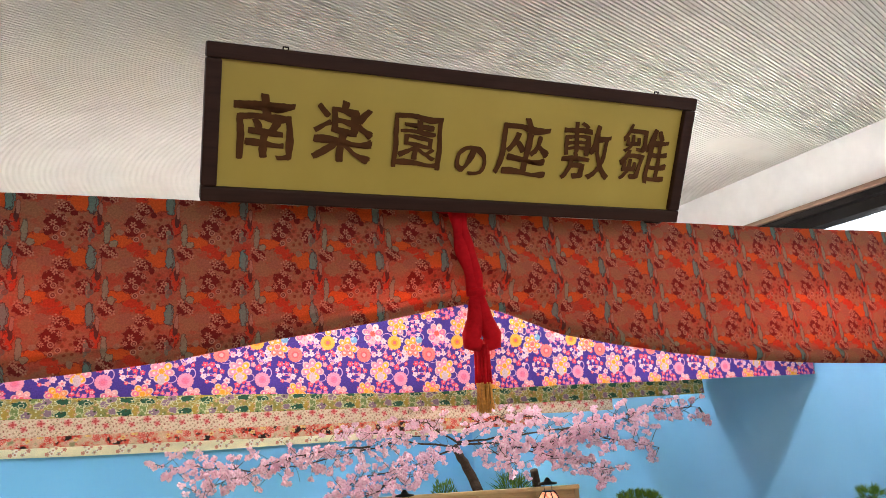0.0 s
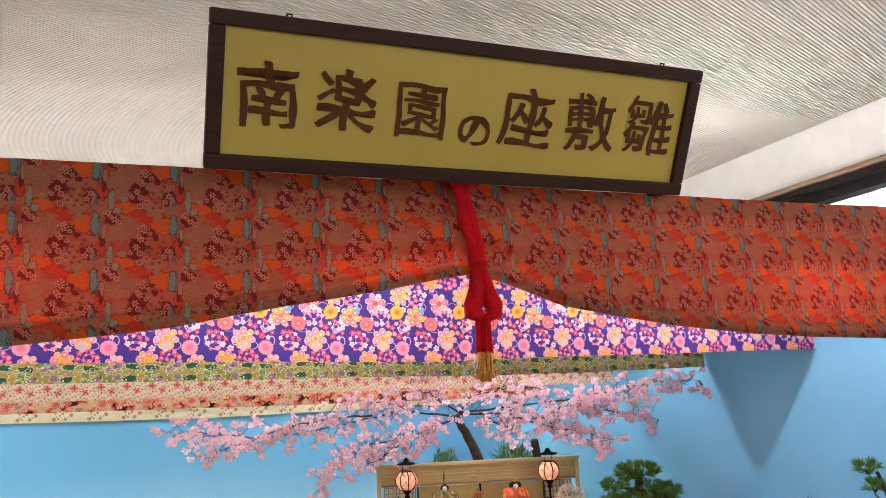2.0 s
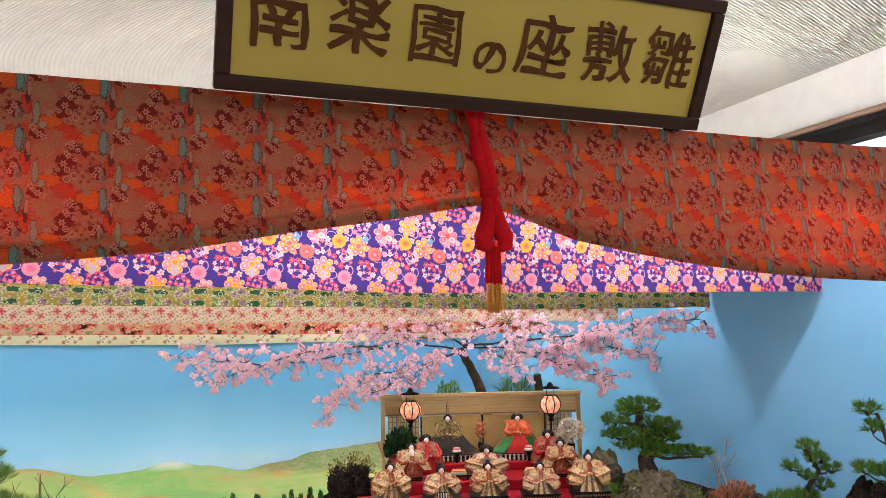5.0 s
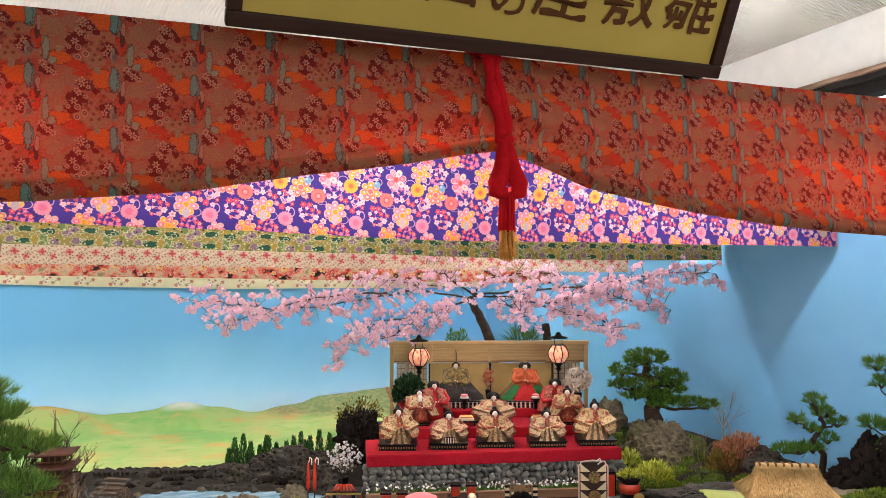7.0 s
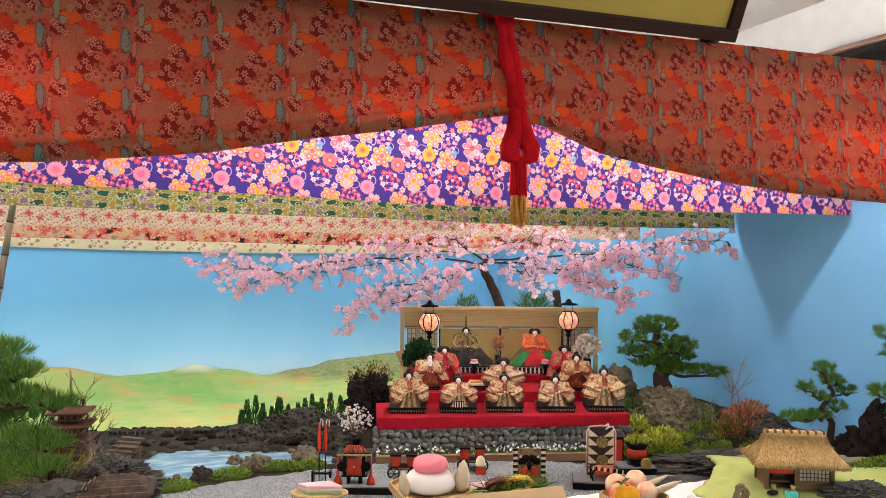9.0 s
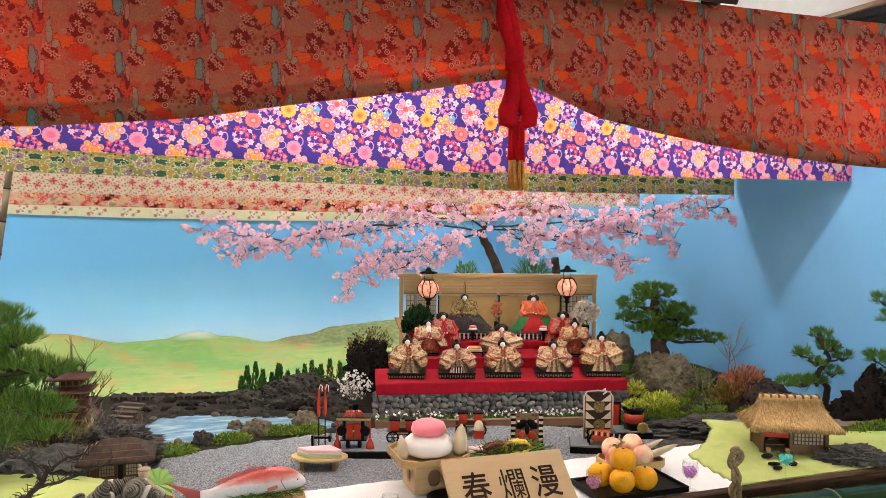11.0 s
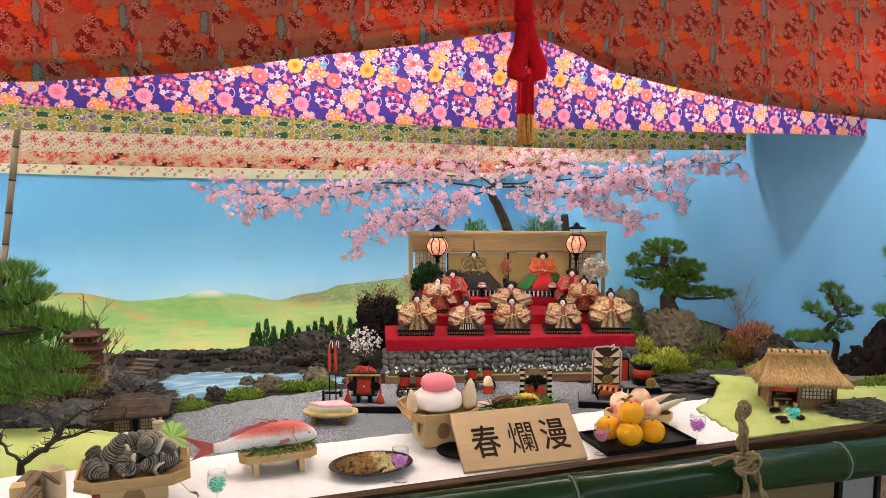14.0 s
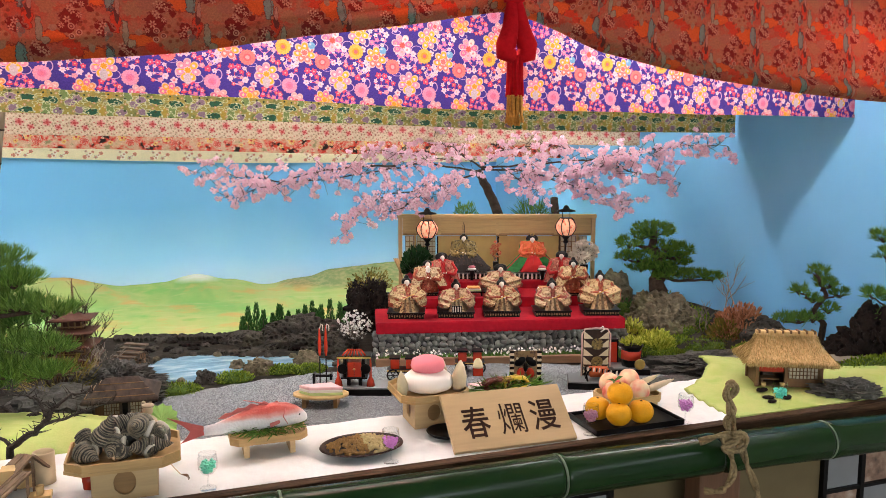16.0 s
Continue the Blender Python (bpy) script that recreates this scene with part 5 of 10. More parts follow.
def cherry_tree():
    o = P(0.30, 4.12, 0.70)
    ob = thing("cherry_tree", Matrix.Translation(o), "flowering cherry tree spreading its pink boughs over the dolls", "cherry tree")
    bm = bmesh.new()
    limb(bm, rel(((0.33, 4.14, 0.68), (0.33, 4.13, 0.95), (0.31, 4.10, 1.17), (0.25, 4.10, 1.33), (0.18, 4.05, 1.44)), o), 0.038, 0.020, 10, 4, 0.012, 2)
    limb(bm, rel(((0.64, 4.12, 0.7), (0.60, 4.08, 1.2), (0.585, 4.05, 1.30)), o), 0.026, 0.020, 9, 3, 0.008, 5)
    part("trunk", bm, bark, ob, smooth=True)
    limbs = (
        ((0.18, 4.05, 1.44), (-0.07, 3.95, 1.49), (-0.30, 3.90, 1.45), (-0.55, 3.85, 1.40), (-0.79, 3.80, 1.39), (-1.01, 3.80, 1.42), (-1.22, 3.80, 1.44)),
        ((0.18, 4.05, 1.43), (-0.04, 3.95, 1.36), (-0.27, 3.85, 1.33), (-0.40, 3.80, 1.27), (-0.48, 3.75, 1.15)),
        ((0.20, 4.05, 1.46), (0.05, 4.00, 1.56), (-0.05, 3.90, 1.60)),
        ((0.20, 4.05, 1.45), (0.42, 3.90, 1.45), (0.65, 3.75, 1.37), (0.81, 3.65, 1.34), (0.86, 3.60, 1.27)),
        ((0.20, 4.05, 1.46), (0.44, 3.90, 1.48), (0.70, 3.75, 1.50), (0.91, 3.60, 1.54), (1.07, 3.50, 1.57), (1.25, 3.40, 1.565)),
        ((0.75, 3.72, 1.50), (0.91, 3.60, 1.44), (1.08, 3.50, 1.40)),
        ((0.20, 4.05, 1.46), (0.29, 4.00, 1.54), (0.50, 3.90, 1.58), (0.63, 3.80, 1.55)),
        ((-0.24, 3.90, 1.47), (-0.46, 3.80, 1.47), (-0.64, 3.75, 1.44), (-0.85, 3.70, 1.37), (-1.03, 3.70, 1.32)),
        ((-0.07, 3.95, 1.36), (-0.15, 3.80, 1.29), (-0.26, 3.75, 1.25)),
        ((0.42, 3.90, 1.45), (0.55, 3.80, 1.42), (0.69, 3.70, 1.46), (0.79, 3.65, 1.48)),
        ((0.05, 3.98, 1.50), (-0.15, 3.85, 1.53), (-0.36, 3.80, 1.55)),
        ((0.10, 4.0, 1.42), (0.05, 3.85, 1.36), (-0.02, 3.75, 1.33)),
        ((0.30, 3.95, 1.46), (0.38, 3.80, 1.40), (0.48, 3.72, 1.35)),
    )
    rnd = random.Random(21)
    bm = bmesh.new()
    lv = Leaves(22)

    def cluster(p, n, r):
        for _ in range(n):
            q = lv.any()
            lv.blossom(p + Vector((q.x * r, q.y * r, q.z * r * 0.8)), rnd.uniform(0.0060, 0.0092), 5)

    for k, l in enumerate(limbs):
        pts = limb(bm, rel(l, o), 0.0056 if k < 8 else 0.0036, 0.0012, 6, 5, 0.016, k * 5.0)
        m = len(pts) - 1
        for j, p in enumerate(pts):
            s = j / m
            # open, unflowered stretches near the trunk
            for _ in range(5 if s > 0.18 else 2):
                if rnd.random() < (0.85 if s > 0.2 else 0.3):
                    w = Vector((rnd.uniform(-1, 1), rnd.uniform(-1, 1), rnd.uniform(-0.75, 0.8)))
                    ln = rnd.uniform(0.03, 0.15) * (1.15 - 0.35 * s)
                    q1 = p + w * ln * 0.55 + Vector((0, 0, 0.008 * rnd.uniform(-1, 1)))
                    q2 = p + w * ln + Vector((0, 0, -0.012 * rnd.random()))
                    tube(bm, [p, q1, q2], [0.0016, 0.0012, 0.0007], 4)
                    for q in (q2, q1.lerp(q2, 0.5)):
                        if rnd.random() < 0.80:
                            cluster(q, rnd.randint(16, 24), rnd.uniform(0.011, 0.018))
            if rnd.random() < 0.7 and s > 0.1:
                cluster(p, rnd.randint(14, 20), rnd.uniform(0.011, 0.018))
    part("branchwork", bm, bark, ob, smooth=True)
    part("blossoms", lv.mesh("blossoms", petal), None, ob, "clusters of pale pink blossoms")


cherry_tree()


def bush(name, lat, d, z, r, count, length, width, mat, label, category, seed, stems=0, up=0.5, core=None):
    o = P(lat, d, z)
    ob = thing(name, Matrix.Translation(o), label, category, "low plants of the garden")
    lv = Leaves(seed)
    for _ in range(count):
        p = lv.any().normalized() * lv.r.uniform(0.6, 1.0)
        q = Vector((p.x * r[0], p.y * r[1], abs(p.z) * r[2]))
        lv.blade(q, Vector((p.x, p.y, abs(p.z) + up)) + lv.any() * 0.6, length * lv.r.uniform(0.6, 1.3), width)
    part("leaves", lv.mesh("leaves", mat), None, ob)
    bm = bmesh.new()
    if core:
        bmesh.ops.create_icosphere(bm, subdivisions=3, radius=1.0)
        for v in bm.verts:
            p = v.co * (0.86 + 0.15 * nz(v.co.x * 3 + seed, v.co.y * 3, v.co.z * 3))
            v.co = Vector((p.x * r[0], p.y * r[1], max(p.z, -0.1) * r[2]))
        part("mound", bm, core, ob, smooth=True)
    else:
        for _ in range(stems or 10):
            p = lv.any()
            tube(bm, [(p.x * r[0] * 0.2, p.y * r[1] * 0.2, -0.01), (p.x * r[0] * 0.5, p.y * r[1] * 0.5, r[2] * 0.5), (p.x * r[0] * 0.9, p.y * r[1] * 0.9, abs(p.z) * r[2])], [0.0025, 0.002, 0.001], 4)
        part("stems", bm, bark, ob)
    return ob


moss_core = plain("moss_core", (0.06, 0.10, 0.015), 0.95, 0.4, 120, bump=0.8)
for k, (lat, d, rx, ry, rz) in enumerate(((-0.92, 2.535, 0.10, 0.05, 0.035), (-0.755, 2.685, 0.075, 0.04, 0.032), (-0.60, 2.80, 0.07, 0.04, 0.026), (-0.50, 2.80, 0.07, 0.04, 0.028), (-1.03, 2.36, 0.06, 0.05, 0.04), (-1.22, 2.66, 0.06, 0.05, 0.05))):
    bush("moss_mound", lat, d, 0.72, (rx, ry, rz), 900, 0.010, 0.0022, moss_m, "yellow-green moss mound beside the gravel", "moss", 40 + k, core=moss_core)
for k, (lat, d, rx, ry, rz) in enumerate(((1.08, 3.05, 0.12, 0.08, 0.05), (1.12, 3.38, 0.10, 0.08, 0.12), (1.30, 2.62, 0.12, 0.07, 0.07), (1.52, 2.38, 0.15, 0.08, 0.05), (0.84, 3.46, 0.08, 0.08, 0.14), (1.20, 2.95, 0.08, 0.06, 0.05), (0.82, 3.00, 0.07, 0.05, 0.04), (0.96, 3.08, 0.10, 0.06, 0.05), (1.02, 3.18, 0.09, 0.06, 0.07), (0.90, 2.94, 0.06, 0.04, 0.03), (1.32, 2.86, 0.10, 0.07, 0.06), (1.05, 3.50, 0.12, 0.08, 0.16))):
    bush("moss_mound", lat, d, 0.74, (rx, ry, rz), 1100, 0.011, 0.0024, moss_m if k < 1 else cypress_m if k == 4 else moss_m, "green moss mound between the rocks", "moss", 50 + k, core=moss_core)
bush("moss_mound", 1.42, 2.42, 0.845, (0.22, 0.07, 0.035), 1500, 0.011, 0.0024, moss_m, "green moss bank behind the felt meadow", "moss", 81, core=moss_core)
bush("moss_mound", 1.085, 3.24, 0.73, (0.075, 0.06, 0.125), 1500, 0.011, 0.0024, moss_m, "green mossy bank beside the brown rock", "moss", 82, core=moss_core)
bush("moss_mound", 1.02, 3.02, 0.715, (0.10, 0.05, 0.050), 1300, 0.011, 0.0024, moss_m, "green moss along the slate ledge", "moss", 83, core=moss_core)
bush("azalea_bush", 0.86, 3.03, 0.73, (0.090, 0.06, 0.090), 1500, 0.020, 0.0042, yellow_leaf, "yellow-green leafy bush beside the doll steps", "bush", 61)
bush("azalea_bush", 0.80, 3.18, 0.74, (0.05, 0.05, 0.10), 500, 0.020, 0.0042, yellow_leaf, "yellow-green leafy bush behind the stone wall", "bush", 62)
bush("nandina_bush", 1.235, 3.12, 0.76, (0.130, 0.10, 0.155), 1500, 0.022, 0.0045, red_leaf, "rust-red leafy shrub with bare twigs", "bush", 63, 22)
bush("nandina_bush", 1.15, 3.08, 0.75, (0.075, 0.06, 0.11), 500, 0.024, 0.0040, mixed_leaf, "olive and rust shrub at the slate ledge", "bush", 64, 14)
bush("shrub", -0.125, 3.70, 0.96, (0.075, 0.05, 0.12), 520, 0.028, 0.009, dark_leaf, "dark glossy green potted shrub behind the dolls", "shrub", 65, 8)
bush("shrub", -0.34, 3.55, 0.90, (0.12, 0.08, 0.10), 240, 0.016, 0.004, mixed_leaf, "sparse brown shrub on the dark rock", "shrub", 66, 26)
bush("shrub", -1.22, 2.36, 0.79, (0.12, 0.06, 0.10), 300, 0.06, 0.0012, mixed_leaf, "dry grasses under the pine", "grass", 67, 26)
bush("shrub", 0.47, 4.05, 1.17, (0.09, 0.04, 0.09), 260, 0.07, 0.0022, needle, "grassy green tuft above the doll house", "grass", 68, 8)
bush("shrub", 0.12, 4.1, 1.17, (0.07, 0.04, 0.10), 240, 0.03, 0.003, needle_dark, "small green pine sprig above the doll house", "shrub", 69, 8)


def cypress(lat, d, z, h, seed):
    o = P(lat, d, z)
    ob = thing("cypress_tree", Matrix.Translation(o), "small dark green dwarf cypress behind the pond", "cypress", "row of dwarf cypresses")
    part("trunk", tube(bmesh.new(), [(0, 0, -0.02), (0, 0, h * 0.8)], [0.004, 0.0015], 5), bark, ob)
    lv = Leaves(seed)
    for _ in range(420):
        t = lv.r.random()
        a = lv.r.random() * 6.28
        r = h * 0.155 * (1 - t) ** 0.8 * math.sqrt(lv.r.random()) + 0.002
        lv.blade((r * math.cos(a), r * math.sin(a), h * t), (0.35 * math.cos(a), 0.35 * math.sin(a), 1), 0.024 * (1.2 - t * 0.5), 0.0016)
    part("crown", lv.mesh("crown", cypress_m), None, ob)


for k in range(16):
    _l = -0.890 + 0.030 * k + 0.010 * math.sin(k * 5.1)
    cypress(_l, 3.34 + 0.02 * (k % 3), 0.71, 0.095 + 0.055 * abs(math.sin(k * 2.3)) + 0.02 * (k > 9), 90 + k)


def bare_twigs(name, lat, d, z, h, count, label, seed, mat, spread=0.5, r=0.004):
    o = P(lat, d, z)
    ob = thing(name, Matrix.Translation(o), label, "bare shrub", "bare shrubs of the garden")
    rnd = random.Random(seed)
    bm = bmesh.new()

    def grow(p, way, ln, rad, depth):
        q = p + way * ln
        mid = p.lerp(q, 0.5) + Vector((rnd.uniform(-1, 1), rnd.uniform(-1, 1), 0)) * ln * 0.12
        tube(bm, [p, mid, q], [rad, rad * 0.85, rad * 0.65], 5)
        if depth:
            for _ in range(rnd.randint(2, 3)):
                w = (way + Vector((rnd.uniform(-1, 1), rnd.uniform(-1, 1), rnd.uniform(-0.3, 0.7))) * 0.8).normalized()
                grow(p.lerp(q, rnd.uniform(0.5, 1.0)), w, ln * rnd.uniform(0.45, 0.75), rad * 0.62, depth - 1)

    for _ in range(count):
        grow(Vector((rnd.uniform(-1, 1) * 0.02, rnd.uniform(-1, 1) * 0.02, -0.02)), Vector((rnd.uniform(-spread, spread), rnd.uniform(-spread, spread), 1)).normalized(), h * rnd.uniform(0.4, 0.6), r, 3)
    part("twig", bm, mat, ob)


bare_twigs("bare_shrub", 1.20, 3.17, 0.86, 0.26, 2, "thin bare grey twigs above the red shrub", 5, pale_twig, 0.25, 0.0032)
bare_twigs("bare_shrub", 1.10, 3.12, 0.80, 0.18, 2, "pale bare twig at the side wall", 8, pale_twig, 0.2, 0.003)
bare_twigs("bare_shrub", -1.30, 2.66, 0.80, 0.30, 3, "bare thin branches behind the pagoda", 11, bark, 0.4, 0.0035)
bare_twigs("bare_shrub", -1.16, 2.50, 0.80, 0.16, 4, "tangle of pale bare twigs before the pagoda", 14, pale_twig, 0.9, 0.003)
bare_twigs("bare_shrub", -1.27, 2.70, 0.78, 0.22, 5, "thin bare dark branches round the pagoda", 23, bark, 0.35, 0.0028)
bare_twigs("bare_shrub", -1.38, 2.66, 0.80, 0.25, 6, "thin bare dark branches before the pine", 29, bark, 0.45, 0.0028)
bare_twigs("bare_shrub", -1.40, 2.70, 0.80, 0.28, 3, "bare thin branches beside the pine", 17, bark, 0.5, 0.0035)


# ---- the doll steps ----
red_felt = plain("red_felt", (0.30, 0.007, 0.017), 0.9, 0.12, 60, bump=0.3, spec=0.15)
lacquer = plain("black_lacquer", (0.006, 0.005, 0.005), 0.30, 0.3, 30, spec=0.10)
lacquer_red = plain("vermilion_lacquer", (0.42, 0.035, 0.015), 0.25, 0.15, 30, spec=0.5)
gilt_dull = plain("dull_gilt", (0.19, 0.125, 0.055), 0.5, 0.3, 90)
gilt = plain("gilt_metal", (0.62, 0.42, 0.12), 0.35, 0.2, 60, metal=0.8)
hinoki = wood("pale_cypress_wood", (0.58, 0.39, 0.17), 0.55, 0.2)
hinoki_v = wood("pale_cypress_post", (0.52, 0.34, 0.16), 0.5, 0.14, axis=2)
hinoki_dark = wood("brown_cypress_wood", (0.30, 0.17, 0.07), 0.5, 0.2)
paper = Mat("shoji_paper", 0.85)
paper.base((0.62, 0.56, 0.45))
paper.thin((0.8, 0.7, 0.5), 0.3)
paper = paper.m
gold_paper = plain("ochre_door_paper", (0.50, 0.35, 0.13), 0.75, 0.08, 20)

steps = thing("doll_steps", pose(*P(0.25, 3.035, GZ), 0, 0, FACE + 6) @ Matrix.Translation((-0.25, 0, 0)), "tiered doll steps in red felt on a pebble-stone base", "display steps")
part("core", B(-0.262, 0.745, 0.02, 0.95, -0.02, 0.097), stone_mat("mortar", (0.06, 0.06, 0.06), 40), steps, "dark mortar behind the pebbles")


def cloth_box(x0, x1, y0, y1, z0, z1, sag=0.004):
    """A felt-covered step: soft corners and a slightly loose front."""
    bm = B(x0, x1, y0, y1, z0, z1)
    bmesh.ops.subdivide_edges(bm, edges=[e for e in bm.edges if abs((e.verts[0].co - e.verts[1].co).x) > 0.2], cuts=24)
    bmesh.ops.bevel(bm, geom=[e for e in bm.edges if len(e.link_faces) == 2 and e.calc_face_angle(0) > 0.5], offset=0.003, segments=2, affect="EDGES")
    for v in bm.verts:
        if v.co.y < y0 + 0.02:
            v.co.y += sag * nz(v.co.x * 9, v.co.z * 6)
    return bm


part("step", cloth_box(-0.268, 0.752, 0.004, 0.30, 0.0975, 0.143), red_felt, steps, "lowest step covered in red felt")
part("step", cloth_box(-0.135, 0.705, 0.27, 0.50, 0.1435, 0.186), red_felt, steps)
part("step", cloth_box(-0.105, 0.690, 0.49, 0.80, 0.1865, 0.222), red_felt, steps)


def pebble_mesh(k):
    bm = bmesh.new()
    bmesh.ops.create_icosphere(bm, subdivisions=2, radius=1.0)
    for v in bm.verts:
        v.co *= 1 + 0.42 * nz(v.co.x * 1.2 + k * 7, v.co.y * 1.2, v.co.z * 1.2)
    return mesh("pebble", bm, pebble_m, smooth=True)


pebbles = [pebble_mesh(k) for k in range(7)]
rnd = random.Random(3)
row_z = 0.010
for row in range(5):
    x = -0.29 + 0.012 * rnd.random()
    while x < 0.748:
        w = rnd.uniform(0.010, 0.019)
        ob = part("pebble", pebbles[rnd.randrange(7)], None, steps)
        ob.matrix_basis = pose(x + w, 0.018 + 0.004 * rnd.random(), row_z + 0.006 * rnd.uniform(-1, 1), 0, rnd.uniform(-70, 70), 0) @ Matrix.Diagonal((w * 1.08, 0.013, rnd.uniform(0.0105, 0.0155), 1))
        x += 2 * w * 0.90
    row_z += 0.0205

# the little house front behind the dolls
house = thing("doll_house", pose(*P(0, 3.95, GZ), 0, 0, FACE), "pale wooden house front with sliding doors behind the dolls", "doll house")
for x in (-0.231, 0.766):
    part("post", B(x, x + 0.020, -0.01, 0.012, 0.0, 0.500, bevel=0.002), hinoki_v, house)
for x in (-0.15, 0.69):
    part("inner_post", B(x, x + 0.012, 0.0, 0.012, 0.0, 0.392, bevel=0.0015), hinoki_v, house)
part("lintel", B(-0.235, 0.790, -0.016, 0.018, 0.484, 0.503, bevel=0.003), hinoki, house)
part("frieze", B(-0.21, 0.765, 0.0, 0.008, 0.392, 0.484), hinoki, house, "pale wooden boards over the doors")
for z in (0.396, 0.410, 0.424, 0.440, 0.456, 0.470):
    part("slat", B(-0.208, 0.764, -0.006, -0.001, z, z + 0.007, bevel=0.001), hinoki if z != 0.396 else hinoki_dark, house)
for x in (-0.02, 0.28, 0.58):
    part("bracket", B(x - 0.008, x + 0.008, -0.011, -0.0065, 0.398, 0.482, bevel=0.001), hinoki, house)
for x0, x1 in ((-0.03, 0.276), (0.284, 0.60)):
    part("sliding_door", B(x0, x1, 0.010, 0.020, 0.06, 0.388, bevel=0.002), gold_paper, house, "ochre paper sliding door")
    part("door_edge", B(x0 - 0.002, x0 + 0.005, 0.004, 0.0095, 0.06, 0.388), lacquer, house)
part("door_sill", B(-0.21, 0.765, -0.004, 0.02, 0.05, 0.0595), hinoki_dark, house)
for x0, x1 in ((-0.196, -0.152), (-0.136, -0.04), (0.61, 0.688), (0.704, 0.745)):
    pane = part("shoji_pane", B(x0, x1, 0.012, 0.015, 0.06, 0.388), paper, house, "papered lattice screen")
    n = max(2, int((x1 - x0) / 0.016))
    for k in range(n + 1):
        xx = x0 + (x1 - x0 - 0.003) * k / n
        part("lattice_bar", B(xx, xx + 0.003, 0.006, 0.0118, 0.06, 0.388), hinoki_dark, pane)
    for k in range(13):
        zz = 0.06 + 0.0272 * k
        part("lattice_bar", B(x0, x1, 0.0075, 0.0115, zz, zz + 0.003), hinoki_dark, pane)

# ---- dolls ----
skin = plain("doll_white", (0.66, 0.57, 0.50), 0.5, 0.03, 20)
hair = plain("doll_black", (0.010, 0.008, 0.008), 0.35, 0.2, 80)


def robe_mat(name, a, b, c, scale=55.0):
    """Brocade: a ground, scattered medallions and a darker figure between."""
    m = Mat(name, 0.55, spec=0.35)
    at = m.coord()
    cell = m.voronoi(scale, at=at)
    fig = m.noise(scale * 1.6, 3, at=at)
    col = m.mix((fig - 0.54).op("MULTIPLY", 14.0, clamp=True), a, b)
    col = m.mix(cell.step(0.24, 0.08), col, c)
    fine = m.noise(scale * 5.0, 2, at=at)
    col = m.mix((fine - 0.60).op("MULTIPLY", 9.0, clamp=True), col, [v * 0.6 for v in b])
    m.base(m.mix(m.noise(16, 2, at=at) * 0.30, col, b))
    m.bump(m.noise(scale * 0.9, 3, at=at, stretch=(1.6, 1.6, 0.5)), 0.8, 0.006)
    return m.m


robe_gold = robe_mat("gold_brocade_robe", (0.54, 0.38, 0.19), (0.20, 0.10, 0.04), (0.20, 0.075, 0.030), 78.0)
robe_beige = robe_mat("beige_brocade_robe", (0.56, 0.40, 0.23), (0.24, 0.13, 0.055), (0.28, 0.10, 0.045), 74.0)
robe_brown = robe_mat("brown_under_robe", (0.17, 0.11, 0.055), (0.05, 0.028, 0.016), (0.26, 0.18, 0.09), 70.0)
robe_dark = robe_mat("dark_gold_robe", (0.24, 0.16, 0.045), (0.020, 0.012, 0.008), (0.40, 0.28, 0.09), 80.0)
robe_black = robe_mat("dark_figured_robe", (0.018, 0.010, 0.007), (0.008, 0.006, 0.005), (0.10, 0.045, 0.020), 80.0)
robe_red = robe_mat("orange_red_robe", (0.50, 0.060, 0.018), (0.42, 0.14, 0.03), (0.30, 0.014, 0.010), 80.0)
robe_rust = robe_mat("rust_brocade", (0.36, 0.075, 0.032), (0.16, 0.022, 0.012), (0.46, 0.22, 0.10), 60.0)
robe_rose = robe_mat("rose_brocade", (0.38, 0.11, 0.07), (0.19, 0.030, 0.02), (0.48, 0.27, 0.16), 60.0)
robe_scarlet = plain("scarlet_skirt", (0.40, 0.016, 0.018), 0.7, 0.15, 60)
robe_green = plain("green_lining", (0.018, 0.13, 0.030), 0.6, 0.2, 60)


def ball(bm, c, r, mi, u=14, v=10):
    got = bmesh.ops.create_uvsphere(bm, u_segments=u, v_segments=v, radius=1.0, matrix=Matrix.Translation(c) @ Matrix.Diagonal((*r, 1)))
    for f in {f for q in got["verts"] for f in q.link_faces}:
        f.material_index, f.smooth = mi, True


def slab(bm, pts, thick, mi):
    """A bent cloth panel: a quad strip of (left, right) edges, thickened."""
    front = [(bm.verts.new(a), bm.verts.new(b)) for a, b in pts]
    back = [(bm.verts.new(Vector(a) + Vector((0, thick, 0))), bm.verts.new(Vector(b) + Vector((0, thick, 0)))) for a, b in pts]
    n = len(pts)
    for k in range(n - 1):
        for f in ((front[k][0], front[k][1], front[k + 1][1], front[k + 1][0]), (back[k][1], back[k][0], back[k + 1][0], back[k + 1][1]), (front[k][0], front[k + 1][0], back[k + 1][0], back[k][0]), (front[k + 1][1], front[k][1], back[k][1], back[k + 1][1])):
            bm.faces.new(f).material_index = mi
    bm.faces.new((front[0][1], front[0][0], back[0][0], back[0][1])).material_index = mi
    bm.faces.new((front[-1][0], front[-1][1], back[-1][1], back[-1][0])).material_index = mi


